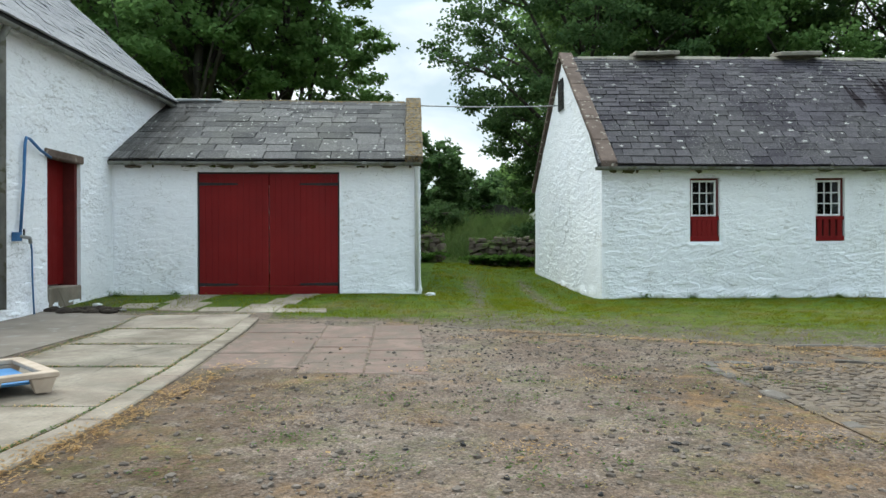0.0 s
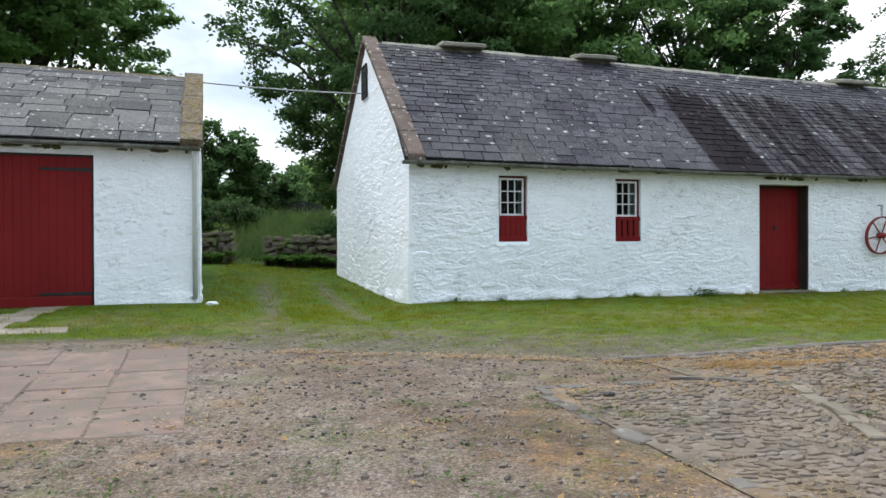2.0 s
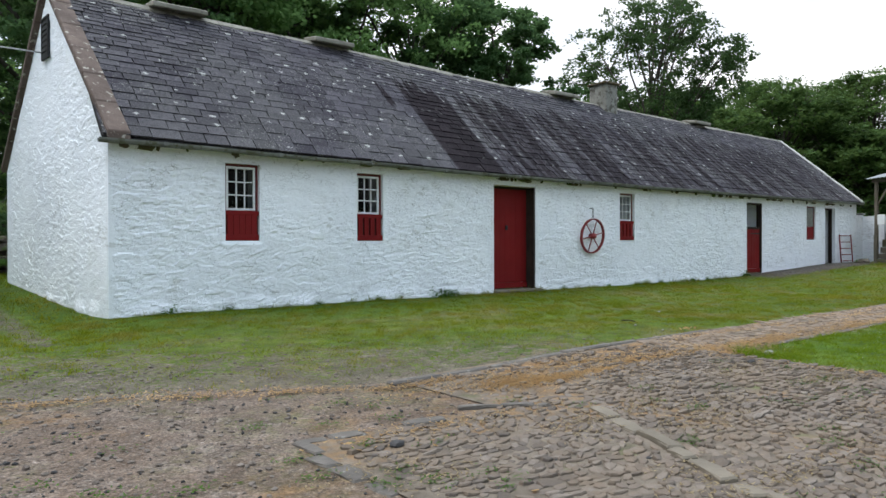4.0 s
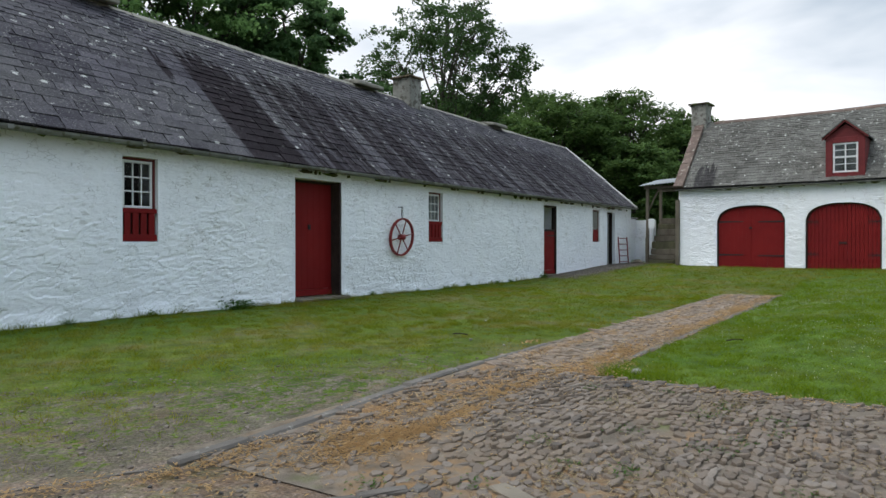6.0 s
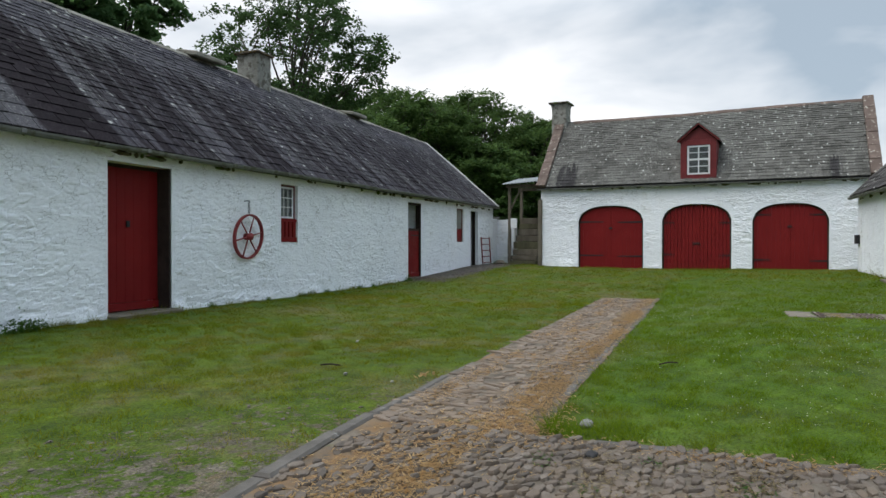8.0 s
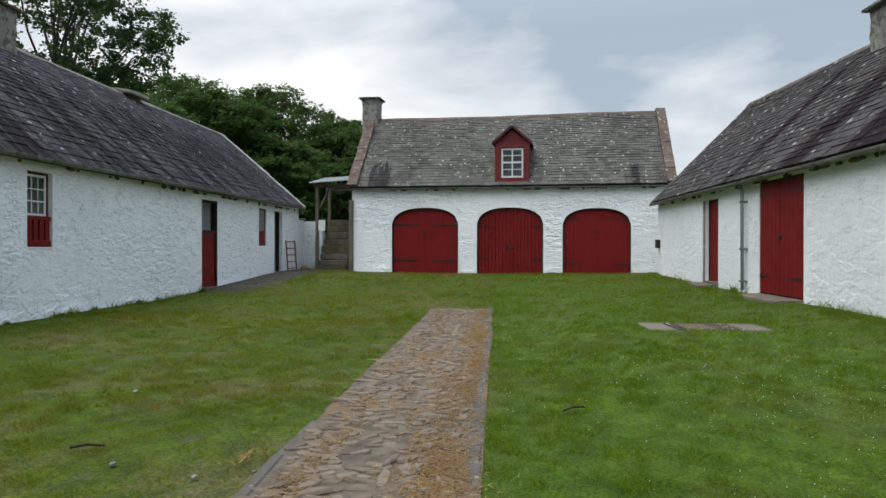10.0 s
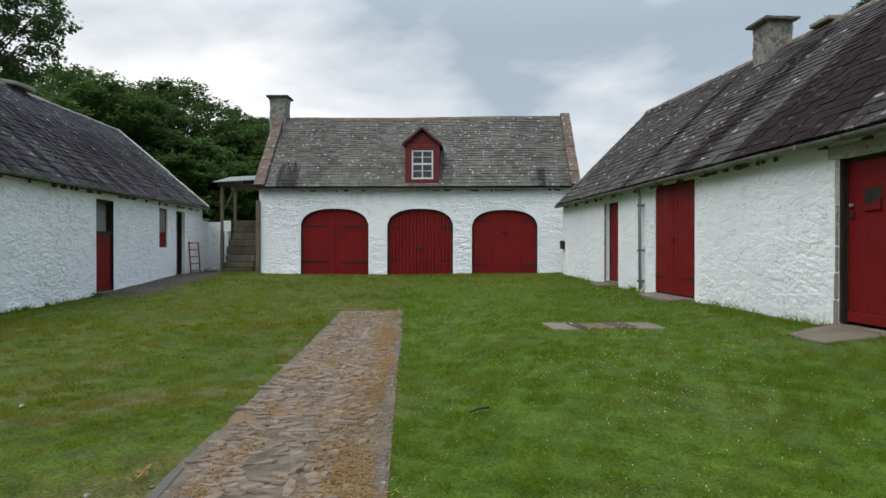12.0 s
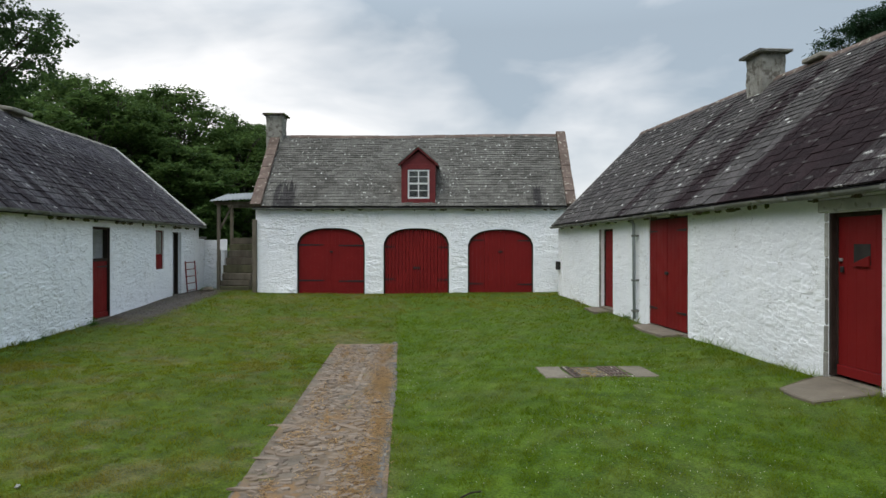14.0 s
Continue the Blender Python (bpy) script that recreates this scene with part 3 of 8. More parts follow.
def gz(x, y):
    """The height of the ground."""
    x, y = np.asarray(x, float), np.asarray(y, float)
    a = 0.75 * sstep(18, 28, x)
    b = (0.40 * sstep(6.3, 4.0, y) + 0.25 * sstep(2.4, 1.0, y)) * sstep(7, 11, x)
    z = -0.05 + 0.42 * (1 - (1 - a) * (1 - b))
    z = z + 0.07 * sstep(9, 13, y) * sstep(1, 4, x)
    z = z + 0.19 * sstep(8.5, 12.5, y) * sstep(2.5, -1, x)
    z = z + 0.42 * sstep(13.5, 22, y) * sstep(40, 20, x) + 0.02 * np.clip(y - 22, 0, 150) + 0.085 * np.clip(y - 22.5, 0, 24) * sstep(26, 14, x)
    z = z + 0.02 * np.clip(x - 34, 0, 150)
    return z + 0.008 * np.sin(x * 1.7 + 0.6 * y) * np.sin(y * 1.3 - 0.4 * x)


class Frame:
    """A building's own axes: u along the front, v inwards, z up."""

    def __init__(self, ox, oy, ux, uy, vx, vy):
        lu, lv = math.hypot(ux, uy), math.hypot(vx, vy)
        self.o, self.u, self.v = (ox, oy), (ux / lu, uy / lu), (vx / lv, vy / lv)

    def __call__(self, u, v, z):
        return (self.o[0] + u * self.u[0] + v * self.v[0], self.o[1] + u * self.u[1] + v * self.v[1], z)

    def matrix(self, u, v, z):
        x, y, _ = self(u, v, z)
        return Matrix(((self.u[0], self.v[0], 0, x), (self.u[1], self.v[1], 0, y), (0, 0, 1, z), (0, 0, 0, 1)))


WORLD = Frame(0, 0, 1, 0, 0, 1)


def thing(name, label, category, at=(0, 0, 0), group="", kind=""):
    e = new(name)
    e.empty_display_size = 0.2
    e.matrix_basis = Matrix.Translation(at)
    return tagged(e, label, category, group, kind)


def finish(name, mesh, material, parent=None, label=""):
    mesh.materials.append(material)
    ob = new(name, mesh)
    if parent is not None:
        m = Matrix.Identity(4)
        p = parent
        chain = []
        while p is not None:
            chain.append(p)
            p = p.parent
        for q in reversed(chain):
            m = m @ q.matrix_parent_inverse @ q.matrix_basis
        ob.parent = parent
        ob.matrix_parent_inverse = m.inverted()
    if label:
        ob["label"] = label
    return ob


def part(name, bm, material, parent=None, label="", smooth=False):
    bmesh.ops.recalc_face_normals(bm, faces=bm.faces[:])
    mesh = bpy.data.meshes.new(name)
    bm.to_mesh(mesh)
    bm.free()
    if smooth:
        mesh.shade_smooth()
    return finish(name, mesh, material, parent, label)


def raw_mesh(name, verts, faces):
    """A mesh from numpy arrays: verts (n, 3) and faces (m, k)."""
    verts, faces = np.asarray(verts, np.float32), np.asarray(faces, np.int32)
    k = faces.shape[1]
    mesh = bpy.data.meshes.new(name)
    mesh.vertices.add(len(verts))
    mesh.vertices.foreach_set("co", verts.ravel())
    mesh.loops.add(faces.size)
    mesh.loops.foreach_set("vertex_index", faces.ravel())
    mesh.polygons.add(len(faces))
    mesh.polygons.foreach_set("loop_start", np.arange(0, faces.size, k, dtype=np.int32))
    mesh.polygons.foreach_set("loop_total", np.full(len(faces), k, dtype=np.int32))
    mesh.update(calc_edges=True)
    mesh.shade_flat()
    return mesh


def block(bm, F, u0, u1, v0, v1, z0, z1, bev=0.0, slant=0.0, lean=0.0):
    """A box in a building's axes, with its edges chamfered. slant: the top's front is that much further in."""
    vs = [bm.verts.new(F(u, v, z)) for u, v, z in (
        (u0, v0, z0), (u1, v0, z0), (u1, v1, z0), (u0, v1, z0),
        (u0 + lean, v0 + slant, z1), (u1 + lean, v0 + slant, z1), (u1 + lean, v1, z1), (u0 + lean, v1, z1))]
    fs = [bm.faces.new([vs[i] for i in q]) for q in ((3, 2, 1, 0), (4, 5, 6, 7), (0, 1, 5, 4), (1, 2, 6, 5), (2, 3, 7, 6), (3, 0, 4, 7))]
    if bev > 0:
        es = list({e for f in fs for e in f.edges})
        bmesh.ops.bevel(bm, geom=es, offset=bev, segments=1, affect="EDGES", clamp_overlap=True)
    return bm


def boxed(name, F, dims, material, parent, label="", bev=0.006, slant=0.0):
    bm = bmesh.new()
    block(bm, F, *dims, bev=bev, slant=slant)
    return part(name, bm, material, parent, label)


def tube(bm, pts, r0, r1=None, sides=7, close=True):
    """A tapered tube through the points."""
    r1 = r0 if r1 is None else r1
    pts = [Vector(p) for p in pts]
    rings = []
    for i, p in enumerate(pts):
        d = (pts[min(i + 1, len(pts) - 1)] - pts[max(i - 1, 0)]).normalized()
        a = d.orthogonal().normalized() if i == 0 else (a - d * a.dot(d)).normalized()
        b = d.cross(a)
        r = r0 + (r1 - r0) * i / max(1, len(pts) - 1)
        rings.append([bm.verts.new(p + (a * math.cos(t) + b * math.sin(t)) * r) for t in (2 * math.pi * k / sides for k in range(sides))])
    for q, w in zip(rings, rings[1:]):
        for k in range(sides):
            bm.faces.new((q[k], q[(k + 1) % sides], w[(k + 1) % sides], w[k]))
    if close:
        bm.faces.new(rings[0][::-1])
        bm.faces.new(rings[-1])
    return bm


def tubed(name, pts, r, material, parent, label="", sides=8, r1=None):
    return part(name, tube(bmesh.new(), pts, r, r1, sides), material, parent, label, smooth=True)


def rubble(u, z, seed, su=0.25, sz=0.105):
    """How far the stones of a rubble wall stand proud, in metres: two sizes of flat-faced stones with their own height and tilt, sunk at the joints."""
    u, z = np.asarray(u, float), np.asarray(z, float)

    def layer(su, sz, k0, high, tip, joint):
        wob = 0.03 * np.sin(u * 0.9 + seed) + 0.010 * np.sin(u * 4.1 + z * 5.0 + seed + k0)
        uu = u + 0.012 * np.sin(z * 23.0 + seed + u * 3.0)
        cu, cz = np.floor(uu / su), np.floor((z + wob) / sz)
        f1, f2, hgt = np.full(u.shape, 9.0), np.full(u.shape, 9.0), np.zeros(u.shape)

        def rnd(a, b, k):
            s = np.sin(a * 127.1 + b * 311.7 + (k + k0) * 74.7 + seed * 13.3) * 43758.5453
            return s - np.floor(s)

        for i in (-1, 0, 1):
            for j in (-1, 0, 1):
                a, b = cu + i, cz + j
                pu = (a + 0.1 + 0.8 * rnd(a, b, 1) + 0.5 * (b % 2)) * su
                pz = (b + 0.1 + 0.8 * rnd(a, b, 2)) * sz
                du, dz = (uu - pu) / su, (z + wob - pz) / sz
                d = np.sqrt(du * du + dz * dz)
                h = (rnd(a, b, 3) - 0.5) * high + du * (rnd(a, b, 4) - 0.5) * tip + dz * (rnd(a, b, 5) - 0.4) * tip
                near = d < f1
                f2 = np.where(near, f1, np.minimum(f2, d))
                hgt = np.where(near, h, hgt)
                f1 = np.where(near, d, f1)
        return hgt + joint * sstep(0.0, 0.12, f2 - f1) - joint * 0.7

    mixed = sstep(-0.3, 0.3, np.sin(u * 1.3 + seed) + np.sin(z * 2.9 + u * 0.7 + seed * 2.0))
    plain = 0.45 + 0.55 * sstep(-0.5, 0.5, np.sin(u * 0.8 + 1.7 * z + seed * 3.0) + 0.8 * np.sin(u * 2.3 - z * 2.1 + seed))
    fine = 0.004 * np.sin(u * 31.0 + 3.0 * np.sin(z * 17.0)) * np.sin(z * 43.0 + 2.0 * np.sin(u * 13.0))
    return plain * layer(su, sz, 0, 0.018, 0.012, 0.004) + mixed * layer(0.13, 0.052, 20, 0.013, 0.011, 0.003) + fine * plain


def wall(name, F, u0, u1, top, openings, parent, label="", seed=1, thick=0.5, step=0.021, base=-0.4, material=None, rough=1.0):
    """A rubble wall with openings (u0, u1, z0, z1, rise of arch). top: a height, or a function of u."""
    top_at = top if callable(top) else (lambda u: np.full(np.shape(u), float(top)))
    zmax = float(np.max(top_at(np.linspace(u0, u1, 200))))

    def lines(a, b, marks, h):
        marks = sorted({round(m, 4) for m in (a, b, *marks) if a - 1e-6 <= m <= b + 1e-6})
        out = [marks[0]]
        for p, q in zip(marks, marks[1:]):
            k = max(1, int(round((q - p) / h)))
            out += [p + (q - p) * i / k for i in range(1, k + 1)]
        return np.array(out)

    us = lines(u0, u1, [o[k] for o in openings for k in (0, 1)], step)
    zs = np.concatenate([[base], lines(-0.12, zmax, [o[k] for o in openings for k in (2, 3)], step)])
    U, Zg = np.meshgrid(us, zs, indexing="ij")
    if callable(top):
        t = top_at(us)[:, None]
        Zg = np.where(Zg > 0, np.minimum(Zg, t), Zg)
    near = np.full(U.shape, 9.0)
    for a, b, c, d, _ in openings:
        du = np.maximum(np.maximum(a - U, U - b), 0)
        dz = np.maximum(np.maximum(c - Zg, Zg - d), 0)
        near = np.minimum(near, np.hypot(du, dz))
    soft = sstep(0.0, 0.07, near) * sstep(0.0, 0.06, U - u0) * sstep(0.0, 0.06, u1 - U)
    slow = 0.018 * np.sin(U * 0.9 + seed) * np.sin(Zg * 1.7 + seed * 2.0)
    # footing stones bulge out along the wall's foot
    foot = sstep(0.26, 0.04, Zg - float(gz(*F(u0, 0, 0)[:2]))) * np.clip(0.35 + np.sin(U * 3.1 + seed) * 0.5 + np.sin(U * 7.7 + 2 * seed) * 0.5, 0, 1)
    V = -(rubble(U, Zg, seed) * rough * (1 + 0.8 * foot) + 0.035 * foot + slow) * soft
    nu, nz = U.shape
    X = F.o[0] + U * F.u[0] + V * F.v[0]
    Y = F.o[1] + U * F.u[1] + V * F.v[1]
    verts = [np.stack([X, Y, Zg], -1).reshape(-1, 3)]
    ii, jj = np.meshgrid(np.arange(nu - 1), np.arange(nz - 1), indexing="ij")
    cu, cz = (us[ii] + us[ii + 1]) / 2, (zs[jj] + zs[jj + 1]) / 2
    keep = np.ones(ii.shape, bool)
    for a, b, c, d, _ in openings:
        keep &= ~((cu > a) & (cu < b) & (cz > c) & (cz < d))
    if callable(top):
        keep &= (Zg[:-1, 1:] - Zg[:-1, :-1] + Zg[1:, 1:] - Zg[1:, :-1]) > 1e-5
    q = np.stack([ii * nz + jj, (ii + 1) * nz + jj, (ii + 1) * nz + jj + 1, ii * nz + jj + 1], -1)[keep]
    faces = [q]
    count = nu * nz

    def quad(*pts):
        nonlocal count
        verts.append(np.array([F(*p) for p in pts]))
        faces.append(np.array([[count, count + 1, count + 2, count + 3]]))
        count += 4

    cols = lines(u0, u1, [o[k] for o in openings for k in (0, 1)], 0.25)
    for p, r in zip(cols, cols[1:]):
        mid = (p + r) / 2
        tp, tr = float(top_at(np.array([p]))[0]), float(top_at(np.array([r]))[0])
        gaps = sorted((o[2], o[3]) for o in openings if o[0] < mid < o[1])
        z = base
        for lo, hi in gaps:
            quad((p, thick, z), (r, thick, z), (r, thick, lo), (p, thick, lo))
            z = hi
        quad((p, thick, z), (r, thick, z), (r, thick, tr), (p, thick, tp))
        quad((p, 0, tp), (r, 0, tr), (r, thick, tr), (p, thick, tp))
    for e in (u0, u1):
        te = float(top_at(np.array([e]))[0])
        quad((e, 0, base), (e, thick, base), (e, thick, te), (e, 0, te))
    for a, b, c, d, rise in openings:
        quad((a, 0, c), (b, 0, c), (b, thick, c), (a, thick, c))
        quad((a, 0, c), (a, thick, c), (a, thick, d - rise), (a, 0, d - rise))
        quad((b, 0, c), (b, thick, c), (b, thick, d - rise), (b, 0, d - rise))
        if rise <= 0:
            quad((a, 0, d), (b, 0, d), (b, thick, d), (a, thick, d))
        else:
            n = 24
            for k in range(n):
                p, r = a + (b - a) * k / n, a + (b - a) * (k + 1) / n
                zp, zr = arch_z(p, a, b, d, rise), arch_z(r, a, b, d, rise)
                quad((p, 0, zp), (r, 0, zr), (r, thick, zr), (p, thick, zp))
                quad((p, 0, zp), (r, 0, zr), (r, 0, d), (p, 0, d))
                quad((p, thick, zp), (r, thick, zr), (r, thick, d), (p, thick, d))
    mesh = raw_mesh(name, np.concatenate(verts), np.concatenate(faces))
    return finish(name, mesh, material or WHITE, parent, label)


def arch_z(u, a, b, crown, rise):
    """The height of a flat, three-centred arch over an opening."""
    t = min(1.0, abs(2 * (u - a) / (b - a) - 1))
    return crown - rise * (1 - (1 - t ** 2.6) ** 0.55)


def unit_box(name, top=1.0, jitter=0.0, seed=0):
    """A box of size 1 with a worn outline, its underside left open; origin at the middle of its lower front edge."""
    r = random.Random(seed)
    j = lambda: (r.random() - 0.5) * jitter
    a = [(-0.5 + j(), j(), 0), (0.5 + j(), j(), 0), (0.5, 1, 0), (-0.5, 1, 0)]
    b = [(x, y, top) for x, y, _ in a]
    return raw_mesh(name, a + b, [(4, 5, 6, 7), (0, 1, 5, 4), (1, 2, 6, 5), (2, 3, 7, 6), (3, 0, 4, 7)])


def scatter_units(name, units, mats, material, parent=None, label=""):
    """Many posed copies of a few small meshes, joined into one."""
    V, Fc, base = [], [], 0
    prepared = []
    for u in units:
        v = np.zeros(len(u.vertices) * 3, np.float32)
        u.vertices.foreach_get("co", v)
        u.calc_loop_triangles()
        t = np.zeros(len(u.loop_triangles) * 3, np.int32)
        u.loop_triangles.foreach_get("vertices", t)
        prepared.append((v.reshape(-1, 3), t.reshape(-1, 3)))
    for k, group in enumerate(prepared):
        ms = np.array([np.array(m) for i, m in enumerate(mats) if i % len(prepared) == k])
        if not len(ms):
            continue
        v, t = group
        w = np.einsum("nij,vj->nvi", ms[:, :3, :3], v) + ms[:, None, :3, 3]
        n = len(v)
        V.append(w.reshape(-1, 3))
        Fc.append((t[None] + (np.arange(len(ms)) * n)[:, None, None]).reshape(-1, 3) + base)
        base += n * len(ms)
    mesh = raw_mesh(name, np.concatenate(V), np.concatenate(Fc))
    ob = finish(name, mesh, material, parent, label)
    ob["kind"] = "stuff"
    return ob


def pieces(name, units, mats, material, parent, near=None, limit=300):
    """Pieces as objects of their own, sharing mesh data; those past the limit, furthest from the stretch near=(x, y), joined."""
    if near is not None and len(mats) > limit:
        mats = sorted(mats, key=lambda m: (m[0][3] - near[0]) ** 2 + (m[1][3] - near[1]) ** 2)
    inv = None
    units = [u.copy() for u in units]
    for i, m in enumerate(mats[:limit]):
        u = units[i % len(units)]
        if not u.materials:
            u.materials.append(material)
        ob = new(name, u)
        ob.parent = parent
        if inv is None:
            chain, p = [], parent
            while p is not None:
                chain.append(p)
                p = p.parent
            w = Matrix.Identity(4)
            for q in reversed(chain):
                w = w @ q.matrix_parent_inverse @ q.matrix_basis
            inv = w.inverted()
        ob.matrix_parent_inverse = inv
        ob.matrix_basis = m
    if len(mats) > limit:
        scatter_units(name + "_rest", units, mats[limit:], material, parent)


SLATE_UNITS = [unit_box("slate", jitter=0.03, seed=s) for s in range(8)]


def slate_course(F, u0, u1, eave, ridge, first, last, width, seed, gaps=(0.011, 0.024)):
    """Poses of graded slates from the eave up to the ridge. eave, ridge: functions of u giving (v, z)."""
    r = random.Random(seed)
    um = (u0 + u1) / 2
    (ve, ze), (vr, zr) = eave(um), ridge(um)
    length = math.hypot(vr - ve, zr - ze)
    rows, s = [], 0.0
    while s < length:
        e = first + (last - first) * (s / length) ** 0.75
        rows.append((s, e))
        s += e
    out = []
    for k, (s, e) in enumerate(rows):
        w0 = width * (0.55 + 0.45 * e / first)
        u = u0 - r.random() * w0
        while u < u1:
            w = w0 * r.uniform(0.78, 1.22)
            a, b = max(u, u0), min(u + w, u1)
            u += w
            if b - a < 0.05:
                continue
            c = (a + b) / 2
            (ve, ze), (vr, zr) = eave(c), ridge(c)
            f = (s + r.uniform(-0.0025, 0.0025) * (7 if r.random() < 0.05 else 1)) / length
            dv, dz = vr - ve, zr - ze
            n = math.hypot(dv, dz)
            dv, dz = dv / n, dz / n
            lift = 0.026 + r.uniform(-0.002, 0.003)
            hgt = min(e * 1.35, length - s + 0.02)
            p = Vector(F(c, ve + (vr - ve) * f - dz * lift, ze + (zr - ze) * f + dv * lift))
            tilt = 0.016 / hgt
            up = Vector(F(0, dv, 0)) - Vector(F(0, 0, 0))
            up.z = dz
            along = Vector((F.u[0], F.u[1], 0))
            nrm = Vector((-F.v[0] * dz, -F.v[1] * dz, dv))
            up2 = (up - nrm * tilt).normalized()
            along = (along + up * r.uniform(-0.005, 0.005) * (4 if r.random() < 0.04 else 1)).normalized()
            th = r.uniform(0.020, 0.031)
            gap = r.uniform(*gaps)
            m = Matrix(((along.x * (b - a - gap), up2.x * hgt, nrm.x * th, p.x), (along.y * (b - a - gap), up2.y * hgt, nrm.y * th, p.y),
                        (along.z * (b - a - gap), up2.z * hgt, nrm.z * th, p.z), (0, 0, 0, 1)))
            out.append(m)
    return out


def deck(name, F, u0, u1, eave, ridge, back, material, parent, label="", cuts=24, under=0.05):
    """The roof's body: both slopes, with thickness. back: (v, z) of the back eave."""
    bm = bmesh.new()
    rows = []
    for i in range(cuts + 1):
        u = u0 + (u1 - u0) * i / cuts
        e, r, b = eave(u), ridge(u), back(u)
        rows.append([bm.verts.new(F(u, v, z)) for v, z in (e, r, b, (b[0], b[1] - under), (r[0], r[1] - under * 1.4), (e[0], e[1] - under))])
    for p, q in zip(rows, rows[1:]):
        for k in range(6):
            bm.faces.new((p[k], q[k], q[(k + 1) % 6], p[(k + 1) % 6]))
    for p in (rows[0], rows[-1]):
        bm.faces.new((p[0], p[1], p[4], p[5]))
        bm.faces.new((p[1], p[2], p[3], p[4]))
    return part(name, bm, material, parent, label)


def ridge_stones(F, u0, u1, ridge, material, parent, seed, long=0.62, wide=0.125):
    """Angled ridge stones laid end to end."""
    r = random.Random(seed)
    u = u0
    while u < u1 - 0.1:
        l = min(long * r.uniform(0.8, 1.2), u1 - u)
        (v, z), (v2, z2) = ridge(u), ridge(u + l)
        d, up = r.uniform(-0.008, 0.008), r.uniform(0.0, 0.014)
        bm = bmesh.new()
        prof = [(-wide, -0.085), (-wide * 0.9, -0.045), (-0.035, 0.04), (0.035, 0.04), (wide * 0.9, -0.045), (wide, -0.085), (0, 0.0)]
        A = [bm.verts.new(F(u + 0.004, v + a + d, z + b + up)) for a, b in prof]
        B = [bm.verts.new(F(u + l - 0.004, v2 + a + d, z2 + b + up)) for a, b in prof]
        for k in range(7):
            bm.faces.new((A[k], A[(k + 1) % 7], B[(k + 1) % 7], B[k]))
        bm.faces.new(A[::-1]), bm.faces.new(B)
        part("ridge_stone", bm, material, parent)
        u += l


def coping(F, u0, u1, eave, ridge, material, parent, seed, lift=0.13, stones=6):
    """Flat coping stones up a gable, from the eave to the ridge."""
    r = random.Random(seed)
    (ve, ze), (vr, zr) = eave, ridge
    for k in range(stones):
        a, b = k / stones, (k + 1) / stones
        bm = bmesh.new()
        h = lift + r.uniform(-0.008, 0.008)
        dv, dz = vr - ve, zr - ze
        n = math.hypot(dv, dz)
        nv, nz = -dz / n, dv / n
        if nz < 0:
            nv, nz = -nv, -nz
        pa = [(ve + dv * a, ze + dz * a), (ve + dv * b, ze + dz * b)]
        du = r.uniform(-0.008, 0.008)
        vs = []
        for i, (v, z) in enumerate(pa):
            t = 0.004 * (1 if i == 0 else -1)
            v, z = v + dv / n * t, z + dz / n * t
            for off in (0.0, h):
                for u in (u0 + du, u1 + du):
                    vs.append(bm.verts.new(F(u, v + nv * (off - 0.06), z + nz * (off - 0.06))))
        for q in ((0, 1, 3, 2), (4, 6, 7, 5), (0, 4, 5, 1), (2, 3, 7, 6), (0, 2, 6, 4), (1, 5, 7, 3)):
            bm.faces.new([vs[i] for i in q])
        bmesh.ops.bevel(bm, geom=bm.edges[:], offset=0.012, segments=1, affect="EDGES")
        part("coping_stone", bm, material, parent)


